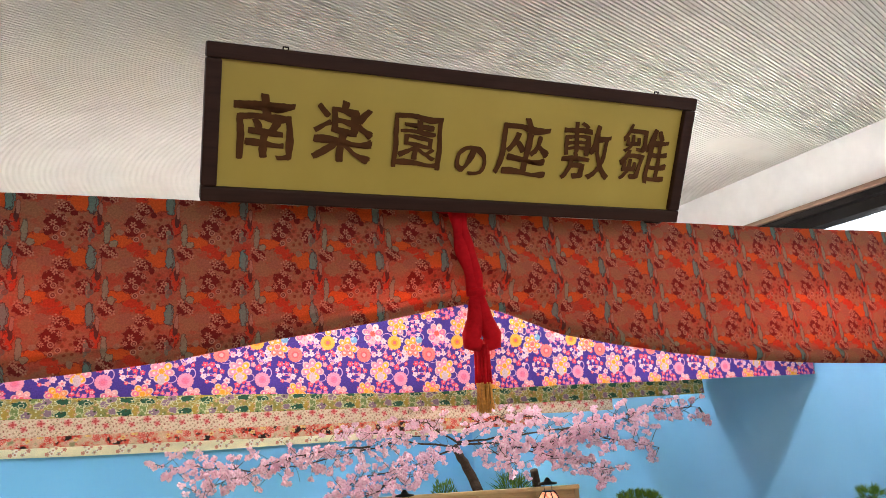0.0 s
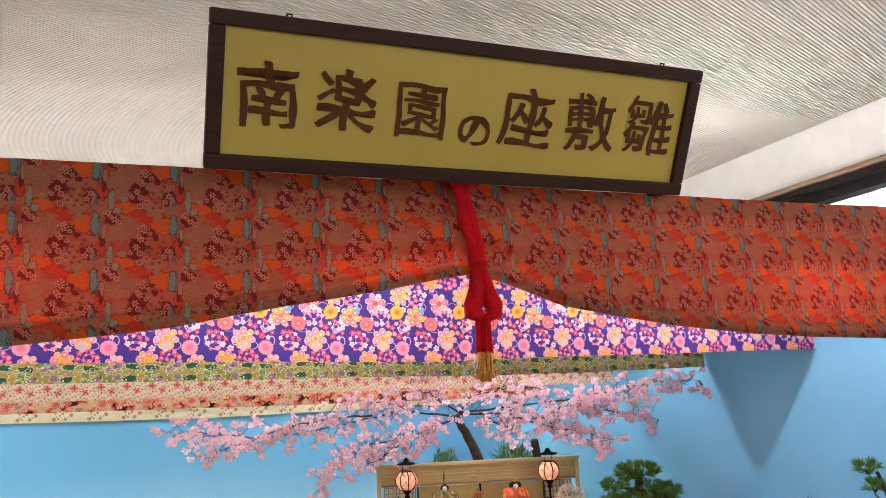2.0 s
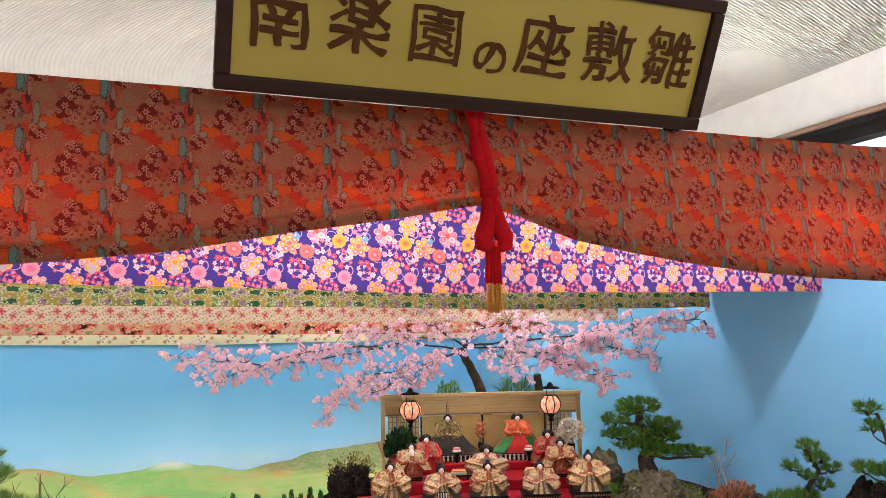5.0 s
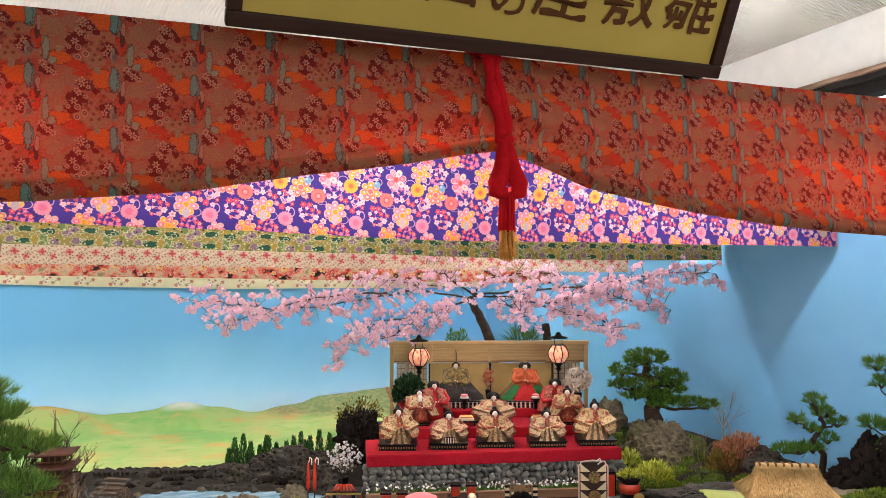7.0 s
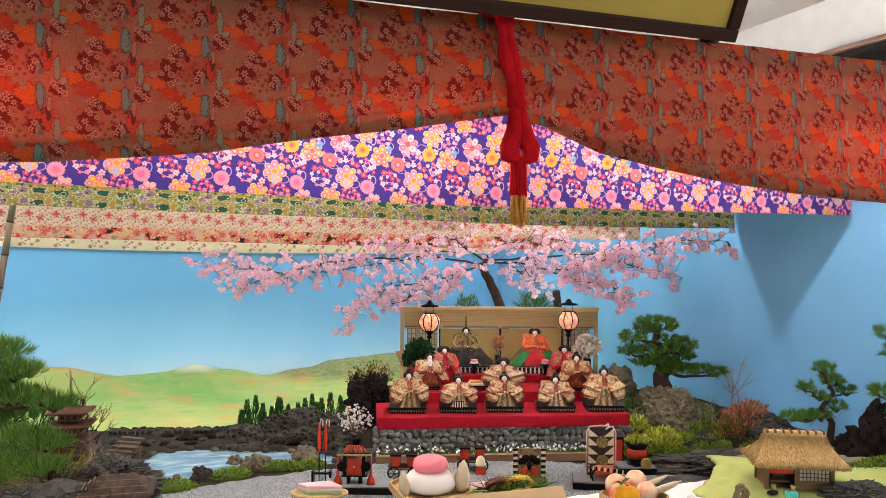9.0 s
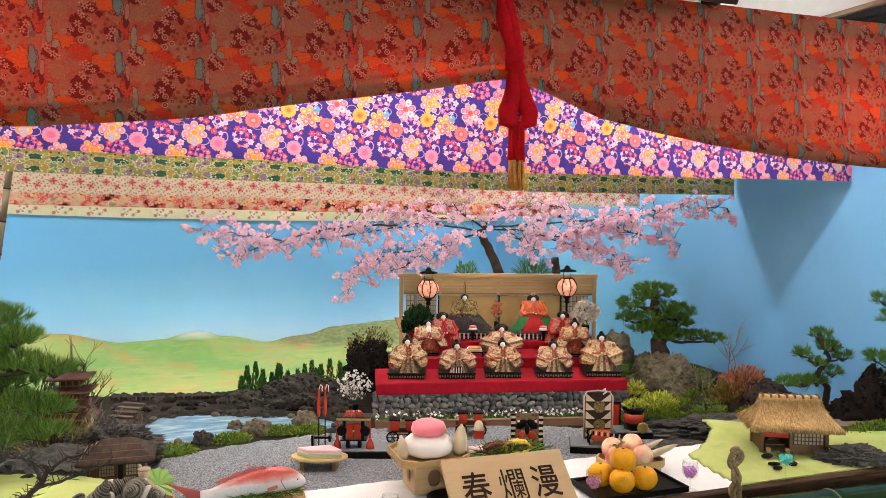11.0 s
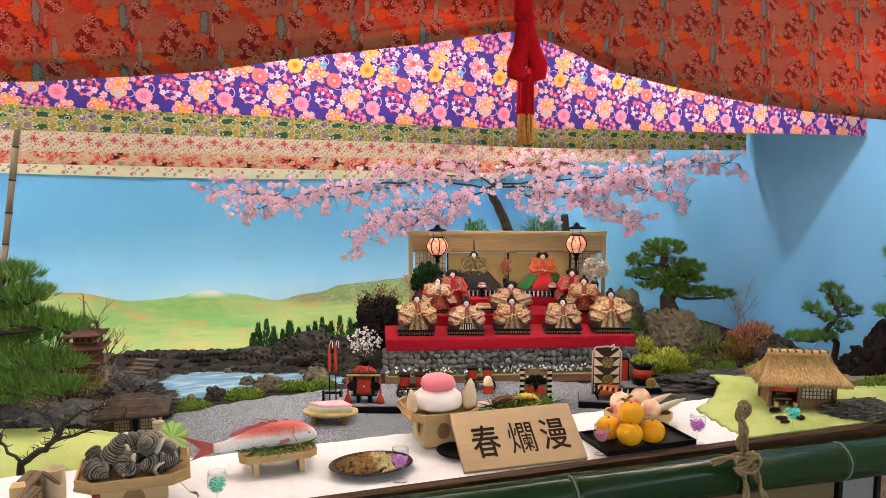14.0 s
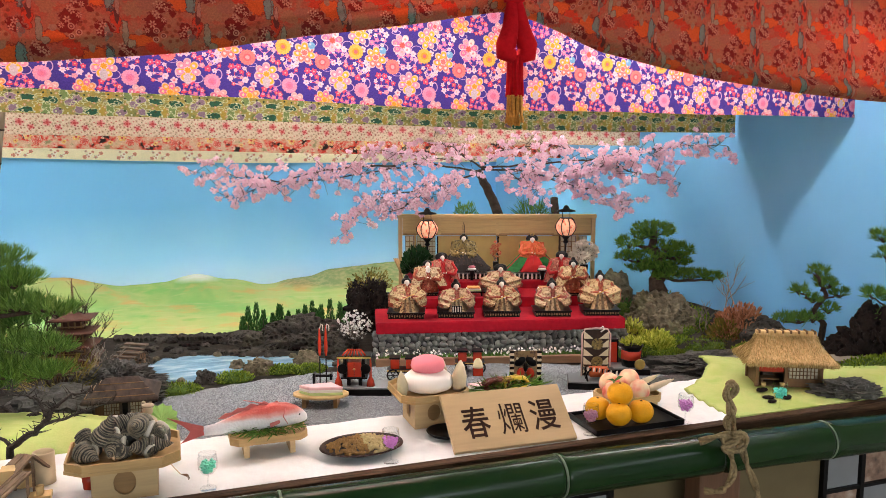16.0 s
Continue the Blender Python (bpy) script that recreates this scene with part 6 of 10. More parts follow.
def loft(bm, secs, n, mi, seed=0.0, fold=0.0, cap=True):
    """Rounded-square sections (half width, half depth, height, centre depth) joined, with drapery folds."""
    rows = []
    for hw, hd, h, cy in secs:
        row = []
        for k in range(n):
            a = 2 * math.pi * k / n
            c, s = math.cos(a), math.sin(a)
            q = 1 + fold * nz(math.cos(a) * 4.5, math.sin(a) * 4.5 + seed * 3.7, h * 9)
            row.append(bm.verts.new((hw * q * math.copysign(abs(c) ** 0.75, c), cy + hd * q * math.copysign(abs(s) ** 0.75, s), h)))
        rows.append(row)
    for ra, rb in zip(rows, rows[1:]):
        for k in range(n):
            f = bm.faces.new((ra[k], ra[(k + 1) % n], rb[(k + 1) % n], rb[k]))
            f.material_index, f.smooth = mi, True
    if cap:
        bm.faces.new(rows[0][::-1]).material_index = mi
        bm.faces.new(rows[-1]).material_index = mi


def doll(lat, d, z, h, mats, label, kind="sit", hat="", puff=0.0, wide=0.082, turn=0.0, beard=False, seed=0):
    """One plain doll whose head stands h above its seat: pleated skirt, stiff wide vest, sleeves meeting in front, smooth head, hair and cap."""
    bm = bmesh.new()
    r = random.Random(seed + len(label))
    sh = h - 0.0145                                   # shoulder height
    stand_up, court = kind == "stand", kind == "court"
    wb = wide
    if stand_up:
        loft(bm, ((0.050, 0.042, 0.0, 0.0), (0.048, 0.041, 0.02, 0.0), (0.038, 0.032, sh * 0.45, 0.0), (0.029, 0.022, sh * 0.72, 0.0)), 40, 1, seed, 0.30)
    else:
        loft(bm, ((wb * 0.70, 0.042, 0.0, 0.008), (wb * 0.72, 0.044, 0.006, 0.008), (wb * 0.58, 0.036, sh * 0.30, 0.006), (0.034, 0.026, sh * 0.58, 0.002)), 48, 4, seed, 0.18)
        # pleats of the skirt's front, spread like a fan, each turned a little against the next
        for k in range(6):
            f0, f1 = -1 + k / 3, -1 + (k + 1.12) / 3
            o = 0.004 * (k % 2)
            slab(bm, [((f0 * 0.024, -0.040 - o, sh * 0.58), (f1 * 0.024, -0.040 - 0.004 + o, sh * 0.58)), ((f0 * wb * 0.36, -0.052 - o, sh * 0.30), (f1 * wb * 0.36, -0.056 + o, sh * 0.30)), ((f0 * wb * 0.50, -0.060 - o, 0.001), (f1 * wb * 0.50, -0.064 + o, 0.001))], 0.006, 4 if k % 2 else 0)
    # torso, widening to stiff square shoulders
    loft(bm, ((0.032, 0.025, sh * 0.50, 0.0), (0.038, 0.025, sh * 0.72, -0.002), (0.045, 0.018, sh * 0.93, -0.002), (0.040, 0.014, sh, 0.0), (0.012, 0.010, sh + 0.006, 0.0)), 32, 0, seed + 5, 0.06)
    for s in (-1, 1):
        j = 0.005 * r.uniform(-1, 1)
        # stiff vest: a flat wing from the collar to the shoulder's point, folded in at the belt
        slab(bm, [((s * 0.005, -0.014, sh + 0.008), (s * 0.056, 0.000, sh + 0.001 + j)), ((s * 0.014, -0.038, sh * 0.84), (s * 0.062, -0.016, sh * 0.74)), ((s * 0.010, -0.046, sh * 0.58), (s * 0.036, -0.030, sh * 0.54))], 0.005, 0)
        slab(bm, [((s * 0.008, -0.009, sh + 0.012), (s * 0.058, 0.006, sh - 0.001 + j)), ((s * 0.016, -0.030, sh * 0.88), (s * 0.066, -0.008, sh * 0.70))], 0.004, 1)
        # arm in its under-sleeve: shoulder, elbow, hand
        tube(bm, [(s * 0.046, -0.006, sh * 0.92), (s * 0.062, -0.026, sh * 0.70), (s * 0.046, -0.050, sh * 0.58 + j), (s * 0.020, -0.060, sh * 0.64 + j), (s * 0.010, -0.062, sh * 0.66 + j)], [0.006, 0.008, 0.0085, 0.0070, 0.005], 10, 0 if court else 1)
        ball(bm, (s * 0.006, -0.063, sh * 0.665 + j), (0.0034, 0.0034, 0.0034), 2, 8, 6)
        # the hanging sleeve: cut square and spread, its lining showing along the edge
        for o, mi, g in ((0.0, 0, 0.0), (0.006, 1, 0.003), (0.013, 4, 0.006)):
            if court:
                slab(bm, [((s * 0.016, -0.060 + o, sh * 0.64), (s * 0.052, -0.024 + o, sh * 0.76)), ((s * (0.020 - g), -0.066 + o, sh * 0.50 - g), (s * (0.064 + g), -0.036 + o, sh * 0.54))], 0.004, 0)
            elif stand_up:
                slab(bm, [((s * 0.020, -0.058 + o, sh * 0.66), (s * 0.054, -0.026 + o, sh * 0.74)), ((s * 0.034, -0.060 + o, sh * 0.46 - g), (s * (wb * 0.84 + g), -0.030 + o, sh * 0.52)), ((s * 0.050, -0.060 + o, sh * 0.30 - g), (s * (wb * 0.98 + g), -0.034 + o, sh * 0.26))], 0.004, mi)
            else:
                # the sleeve's cloth bulges at the wrist, creases, and falls to a square corner
                w1, w2, q = wb * (0.90 + 0.08 * r.random()), wb * (0.90 + 0.12 * r.random()), 0.03 * r.uniform(-1, 1)
                slab(bm, [((s * (0.012 - g), -0.062 + o, sh * 0.66), (s * 0.060, -0.018 + o, sh * 0.86)), ((s * (0.022 - g), -0.080 + o, sh * (0.55 + q)), (s * (w1 + g), -0.036 + o, sh * 0.70)), ((s * (0.032 - g), -0.066 + o, sh * 0.45), (s * (w1 * 0.97 + g), -0.024 + o, sh * 0.54)), ((s * (0.040 - g), -0.082 + o, sh * (0.33 + q)), (s * (w2 + g), -0.046 + o, sh * (0.42 + q))), ((s * (0.050 - g), -0.072 + o, sh * 0.24 - g), (s * (w2 * 0.96 + g), -0.034 + o, sh * 0.22 - g * 0.3))], 0.004, mi)
        if court:
            # heavy layers of the outer robe swept out to both sides, their edges showing one behind the other
            for k, mi in ((0, 1), (1, 4), (2, 1)):
                o, q = 0.006 * k, 0.006 * k
                slab(bm, [((s * 0.014, -0.048 + o, sh * 0.62), (s * 0.034, -0.036 + o, sh * 0.70 + q)), ((s * 0.036, -0.066 + o, sh * 0.40), (s * 0.074, -0.040 + o, sh * 0.46 + q)), ((s * 0.056, -0.070 + o, sh * 0.16), (s * 0.108, -0.048 + o, sh * 0.20 + q)), ((s * 0.076, -0.072 + o, 0.002), (s * 0.132, -0.052 + o, 0.008 + q))], 0.005, mi)
            slab(bm, [((s * 0.001, -0.062, sh * 0.56), (s * 0.020, -0.058, sh * 0.60)), ((s * 0.0, -0.076, sh * 0.28), (s * 0.046, -0.072, sh * 0.26)), ((s * 0.0, -0.080, 0.002), (s * 0.062, -0.078, 0.002))], 0.006, 4)
        # crossed collars, coloured over white
        slab(bm, [((s * 0.018, -0.012, sh + 0.009), (s * 0.007, -0.018, sh + 0.011)), ((s * 0.002, -0.042, sh * 0.62), (s * -0.012, -0.042, sh * 0.64))], 0.004, 0 if court else 1)
    if hat == "cap" or kind == "sit":
        # folded fan or flute held before the belt
        tube(bm, [(-0.022, -0.070, sh * 0.58), (0.024, -0.066, sh * 0.78)], [0.0022, 0.0016], 6, 5)
    hs = h
    ball(bm, (0, -0.0095, hs - 0.001), (0.0112, 0.0122, 0.0136), 2, 16, 12)
    lathe(bm, ((0.007, -0.018), (0.005, -0.012), (0.005, 0.0)), 10, Matrix.Translation((0, -0.003, hs)), 2)
    if puff:
        ball(bm, (0, 0.004, hs + 0.003), (0.0290 * puff, 0.0115, 0.0205 * puff), 3, 18, 12)
        ball(bm, (0, 0.001, hs + 0.0080), (0.0160, 0.0160, 0.0130), 3)
        ball(bm, (0, 0.012, hs - 0.020), (0.010, 0.006, 0.03), 3)
    else:
        ball(bm, (0, 0.0010, hs + 0.0075), (0.0165, 0.0150, 0.0125), 3)
        ball(bm, (0, 0.002, hs + 0.002), (0.0208, 0.0125, 0.0180), 3)
    if hat == "cap":
        lathe(bm, ((0.0125, -0.001), (0.0130, 0.002), (0.0105, 0.004), (0.0090, 0.009), (0.006, 0.014), (0.002, 0.016)), 14, Matrix.Translation((0, 0.005, hs + 0.014)), 3)
    elif hat == "tall":
        box(bm, -0.009, 0.009, -0.010, 0.012, hs + 0.011, hs + 0.023, bevel=0.002, mi=3)
        tube(bm, [(-0.003, 0.006, hs + 0.022), (-0.0036, 0.006, hs + 0.060), (0.0, 0.006, hs + 0.080), (0.0036, 0.006, hs + 0.060), (0.003, 0.006, hs + 0.022)], 0.0016, 6, 3)
    elif hat == "crown":
        for k in range(7):
            a = k * 0.8976
            tube(bm, [(0.006 * math.cos(a), 0.006 * math.sin(a), hs + 0.017), (0.012 * math.cos(a), 0.010 * math.sin(a), hs + 0.030 + 0.004 * (k % 2))], [0.0022, 0.0008], 5, 5)
    if beard:
        lathe(bm, ((0.003, -0.056), (0.011, -0.034), (0.012, -0.010), (0.006, 0.0)), 10, Matrix.Translation((0, -0.020, hs - 0.004)), 6)
        ball(bm, (0, 0.0, hs + 0.007), (0.0146, 0.0142, 0.0125), 6)
    ob = part("doll", mesh("doll", bm, [mats[0], mats[1], skin, hair, mats[2], gilt, white_petal]), None)
    ob.matrix_basis = pose(*P(lat, d, z), 0, 0, FACE + turn)
    return tagged(ob, label, "doll", "hina dolls")


def stand(lat, d, z, w, dp, h, label="black lacquered doll stand with a gilt pattern", lattice=False):
    ob = thing("doll_stand", pose(*P(lat, d, z), 0, 0, FACE), label, "doll stand", "lacquered doll stands")
    part("top", B(-w / 2, w / 2, -dp / 2, dp / 2, h - 0.006, h, bevel=0.001), lacquer, ob)
    part("plinth", B(-w / 2 + 0.005, w / 2 - 0.005, -dp / 2 + 0.005, dp / 2 - 0.005, 0.0, h - 0.0062), lacquer, ob)
    n = int(w / 0.011)
    for k in range(n):
        x = -w / 2 + 0.010 + (w - 0.02) * k / (n - 1)
        part("gilt_mark", B(x - 0.0026, x + 0.0026, -dp / 2 + 0.003, -dp / 2 + 0.0048, 0.006 + 0.002 * (k % 2), h - 0.0115), gilt_dull, ob)
    return ob


T1, T2, T3 = GZ + 0.1432, GZ + 0.1862, GZ + 0.2222
STH = 0.026
names = ("gold-robed musician doll on its black stand", "gold-robed musician doll with a small drum", "gold-robed musician doll playing a flute", "gold-robed musician doll with a hand drum", "gold-robed musician doll with spread sleeves")
for k, (lat, d, t, h, wd) in enumerate(((-0.151, 3.125, 12, 0.116, 0.080), (0.053, 3.140, 8, 0.097, 0.076), (0.243, 3.160, 4, 0.103, 0.078), (0.455, 3.170, 2, 0.097, 0.076), (0.660, 3.190, -4, 0.127, 0.088))):
    stand(lat, d, T1, 0.155, 0.125, STH)
    doll(lat, d, T1 + STH, h, (robe_beige if k % 2 else robe_gold, (robe_rust, robe_rose)[k % 2], robe_brown), names[k], hat="cap", wide=wd, turn=t, seed=k)
bm = B(-0.02, 0.02, -0.004, 0.004, 0.0, 0.028, bevel=0.001)
for k in range(4):
    box(bm, -0.017 + 0.010 * k, -0.013 + 0.010 * k, -0.006, -0.0042, 0.003, 0.025, mi=1)
ob = part("toy_stool", mesh("toy_stool", bm, [lacquer, skin]), None)
ob.matrix_basis = pose(*P(0.056, 3.064, T1 + STH), -10, 0, FACE)
tagged(ob, "tiny black and white lattice stool before a doll", "stool")
# three court ladies and two attendants
doll(0.259, 3.42, T2 + 0.016, 0.093, (robe_beige, robe_rose, robe_brown), "kneeling lady doll with a wide hairdress", puff=1.1, wide=0.095)
stand(0.259, 3.42, T2, 0.16, 0.11, 0.016)
doll(-0.006, 3.52, T2, 0.148, (robe_rose, robe_scarlet, robe_scarlet), "lady doll in a scarlet skirt", kind="stand", puff=1.05, wide=0.078, turn=14)
doll(0.549, 3.52, T2, 0.156, (robe_rose, robe_scarlet, robe_scarlet), "lady doll in a scarlet skirt beside the lantern", kind="stand", puff=1.0, wide=0.078, turn=-14)
doll(-0.070, 3.39, T2 + 0.016, 0.119, (robe_beige, robe_rust, robe_brown), "white-bearded attendant doll in a patterned robe", kind="stand", wide=0.084, beard=True, turn=8)
doll(0.581, 3.39, T2 + 0.016, 0.121, (robe_gold, robe_rust, robe_brown), "attendant doll in a patterned robe", kind="stand", hat="cap", wide=0.088, turn=-6)
stand(-0.070, 3.39, T2, 0.10, 0.09, 0.016)
stand(0.581, 3.39, T2, 0.10, 0.09, 0.016)
# the pair at the top, on railed stands
for lat in (0.105, 0.430):
    st = stand(lat + 0.03, 3.66, T3, 0.26, 0.15, 0.024, "black railed stand with pale slats")
    for k in range(13):
        x = -0.12 + 0.02 * k
        part("rail_slat", B(x - 0.0035, x + 0.0035, -0.083, -0.0792, 0.002, 0.030), skin, st)
    part("hand_rail", B(-0.128, 0.128, -0.086, -0.078, 0.0302, 0.034), lacquer, st)
doll(0.100, 3.70, T3 + 0.024, 0.158, (robe_dark, robe_black, robe_black), "emperor doll in a dark gold robe with a tall cap", kind="court", hat="tall", wide=0.096)
doll(0.432, 3.70, T3 + 0.024, 0.153, (robe_red, robe_green, robe_scarlet), "empress doll in orange and green robes with a gilt crown", kind="court", puff=1.05, hat="crown", wide=0.086)


def pedestal(lat, d, z, h, w, top, label):
    ob = thing("offering_stand", pose(*P(lat, d, z), 0, 0, FACE), label, "offering stand", "small offering stands")
    part("foot", lathe(bmesh.new(), ((w * 0.5, 0), (w * 0.48, 0.004), (w * 0.16, 0.012), (w * 0.12, h * 0.6), (w * 0.3, h - 0.006), (w * 0.5, h - 0.004), (w * 0.5, h)), 16), lacquer, ob)
    zz = h
    for r, hh, m, lb in top:
        part("rice_cake", lathe(bmesh.new(), ((r * 0.8, zz), (r, zz + hh * 0.3), (r * 0.95, zz + hh * 0.8), (r * 0.5, zz + hh)), 16), m, ob, lb)
        zz += hh
    return ob


mochi_pink = plain("pink_rice_cake", (0.80, 0.22, 0.26), 0.55, 0.06, 20)
mochi_white = plain("white_rice_cake", (0.80, 0.74, 0.68), 0.55, 0.04, 20)
mochi_green = plain("green_rice_cake", (0.50, 0.62, 0.28), 0.55, 0.06, 20)
for lat in (0.135, 0.465):
    pedestal(lat, 3.56, T3 if False else T2 + 0.0, 0.085, 0.050, ((0.020, 0.010, mochi_white, "white rice cake"), (0.017, 0.010, mochi_pink, "pink rice cake")), "black pedestal with pink and white rice cakes")
for lat in (0.135, 0.455):
    ob = thing("low_table", pose(*P(lat, 3.37, T1 + 0.0), 0, 0, FACE), "low black table with layered diamond rice cakes", "table", "small offering stands")
    part("tabletop", B(-0.04, 0.04, -0.03, 0.03, 0.058, 0.064, bevel=0.001), lacquer, ob)
    for x in (-0.034, 0.034):
        for y in (-0.024, 0.024):
            part("leg", tube(bmesh.new(), [(x, y, 0.058), (x * 1.15, y, 0.03), (x * 1.05, y, 0.0)], 0.004, 6), lacquer, ob)
    for k, m in enumerate((mochi_green, mochi_white, plain("orange_rice_cake", (0.7, 0.3, 0.1), 0.6))):
        part("rice_cake", B(-0.034 + 0.003 * k, 0.034 - 0.003 * k, -0.024, 0.024, 0.0642 + 0.006 * k, 0.0698 + 0.006 * k, bevel=0.001), m, ob)


# toy broom leaning at the house's corner
bro_m = wood("broom_straw", (0.36, 0.22, 0.10), 0.8, 0.4, axis=2)
_o = P(-0.165, 3.47, T2)
broom = thing("toy_broom", Matrix.Translation(_o), "small upturned bamboo broom leaning behind the dolls", "broom")
_d = P(-0.215, 3.47, 1.055) - _o
part("handle", tube(bmesh.new(), [(0, 0, 0), _d * 0.62], 0.0035, 7), bro_m, broom)
_bm, _r = bmesh.new(), random.Random(6)
for _k in range(60):
    _e = Vector((_r.uniform(-1, 1), _r.uniform(-1, 1), _r.uniform(-0.4, 0.4))) * 0.012
    tube(_bm, [_d * 0.58 + _e * 0.25, _d * 1.0 + _e], [0.0016, 0.0008], 4)
part("bristles", _bm, bro_m, broom)


# lanterns on poles
shade_m = Mat("lantern_paper", 0.8)
_at = shade_m.coord()
_c = shade_m.mix((shade_m.noise(70, 3, at=_at) - 0.5).op("MULTIPLY", 6.0, clamp=True), (0.80, 0.40, 0.24), (0.60, 0.08, 0.05))
shade_m.base(_c)
shade_m.t.links.new(_c.s, shade_m.b.inputs["Emission Color"])
shade_m.b.inputs["Emission Strength"].default_value = 0.55
shade_m = shade_m.m
for lat, z0 in ((-0.077, T2), (0.598, T2)):
    o = P(lat, 3.72, z0)
    ob = thing("paper_lantern", pose(*o, 0, 0, FACE), "glowing flowered paper lantern on a black pole", "lantern", "pair of lanterns")
    zc = (1.167 if lat < 0 else 1.180) - z0
    part("pole", tube(bmesh.new(), [(0, 0, 0.0), (0, 0, zc - 0.05)], 0.005, 8), lacquer, ob)
    part("foot", lathe(bmesh.new(), ((0.03, 0), (0.028, 0.006), (0.01, 0.014), (0.005, 0.02)), 12), lacquer, ob)
    part("cup", lathe(bmesh.new(), ((0.004, zc - 0.085), (0.014, zc - 0.075), (0.008, zc - 0.065), (0.020, zc - 0.050), (0.026, zc - 0.044)), 12), lacquer, ob)
    prof = [(0.028 + 0.024 * math.sin(math.pi * k / 10), zc - 0.042 + 0.084 * k / 10) for k in range(11)]
    part("shade", lathe(bmesh.new(), prof, 24), shade_m, ob, "glowing paper shade with red flowers", smooth=True)
    for k in range(8):
        a = k * math.pi / 4 + 0.2
        part("rib", tube(bmesh.new(), [((r + 0.001) * math.cos(a), (r + 0.001) * math.sin(a), z) for r, z in prof], 0.0026, 5), lacquer, ob)
    for zz in (zc - 0.043, zc + 0.042):
        part("hoop", lathe(bmesh.new(), ((0.028, zz - 0.003), (0.032, zz), (0.028, zz + 0.003)), 16), lacquer, ob)
    part("hanger", tube(bmesh.new(), [(-0.018, 0, zc + 0.044), (-0.018, 0, zc + 0.075), (0.018, 0, zc + 0.075), (0.018, 0, zc + 0.044)], 0.0018, 6), lacquer, ob)
    part("cap", lathe(bmesh.new(), ((0.046, zc + 0.074), (0.044, zc + 0.080), (0.018, zc + 0.086), (0.010, zc + 0.100), (0.004, zc + 0.104)), 14), lacquer, ob)


def flowers(name, lat, d, z, r, count, size, label, seed, pot=None, mat=white_petal):
    o = P(lat, d, z)
    ob = thing(name, pose(*o), label, "flowers", "flowers of the display")
    lv, bm = Leaves(seed), bmesh.new()
    for _ in range(count):
        p = lv.any()
        q = Vector((p.x * r[0], p.y * r[1], r[2] + p.z * r[2] * 0.8))
        lv.blossom(q, size * lv.r.uniform(0.7, 1.2))
        lv.blossom(q, size * lv.r.uniform(0.5, 1.0))
        if lv.r.random() < 0.15:
            tube(bm, [(0, 0, 0), (q.x * 0.4, q.y * 0.4, q.z * 0.6), q], [0.002, 0.0014, 0.0008], 4)
    part("blossoms", lv.mesh("blossoms", mat), None, ob)
    part("stems", bm, pale_twig, ob)
    if pot:
        part("pot", lathe(bmesh.new(), ((pot * 0.6, -0.045), (pot * 0.8, -0.03), (pot, -0.004), (pot * 0.9, 0.006)), 14), lacquer, ob)


flowers("flower_vase", 0.668, 3.60, 1.005, (0.070, 0.05, 0.068), 420, 0.0085, "round cream artificial cherry tree beside the empress", 31, 0.02, leaf_mat("cream_petal", (0.66, 0.56, 0.46), (0.80, 0.72, 0.62)))
part_pot = part("vase_stand", B(-0.025, 0.025, -0.025, 0.025, 0.0, 0.962 - T2, bevel=0.002), lacquer, None)
part_pot.matrix_basis = pose(*P(0.668, 3.60, T2), 0, 0, FACE)
tagged(part_pot, "black lacquered stand under the artificial cherry tree", "stand")
flowers("flower_vase", 0.262, 3.80, T3 + 0.05, (0.030, 0.02, 0.06), 40, 0.010, "small red sprig between the two top dolls", 33, 0.014, leaf_mat("red_sprig", (0.45, 0.08, 0.04), (0.6, 0.3, 0.15)))
flowers("white_blossom_shrub", -0.375, 3.16, 0.735, (0.080, 0.05, 0.080), 190, 0.0062, "white flowering sprays in a dark pot", 35, 0.024)


# planted strip and plank edging before the pebble wall
def flower_strip():
    lv, fl = Leaves(71), Leaves(72)
    for k in range(3600):
        lat = lv.r.uniform(-0.26, 0.74)
        d = lv.r.uniform(2.935, 3.01) + 0.10 * (lat - 0.25)
        lv.blade(P(lat, d, GZ), Vector((lv.r.uniform(-1, 1), lv.r.uniform(-1, 1), 2.2)), lv.r.uniform(0.015, 0.035), 0.0016)
        if k % 16 == 0:
            fl.blossom(P(lat, d, GZ + lv.r.uniform(0.024, 0.040)), 0.0055)
    ob = thing("flower_strip", Matrix(), "row of white daisies and grass before the pebble wall", "flower bed", kind="stuff")
    part("grass", lv.mesh("grass", needle_dark), None, ob)
    part("daisies", fl.mesh("daisies", white_petal), None, ob)


flower_strip()
plank_m = wood("brown_plank", (0.20, 0.11, 0.06), 0.7, 0.3)
for lat0, lat1, n in ((-0.26, 0.30, 0), (0.305, 0.66, 1)):
    o = part("edging_plank", B(lat0, lat1, -0.012, 0.010, 0.0, 0.030, bevel=0.002), plank_m, None, at=pose(*P(0.2, 2.905, GZ), 0, 0, FACE + 5) @ Matrix.Translation((-0.2, 0, 0)))
    tagged(o, "brown wooden edging plank before the flower strip", "plank", "edging planks")


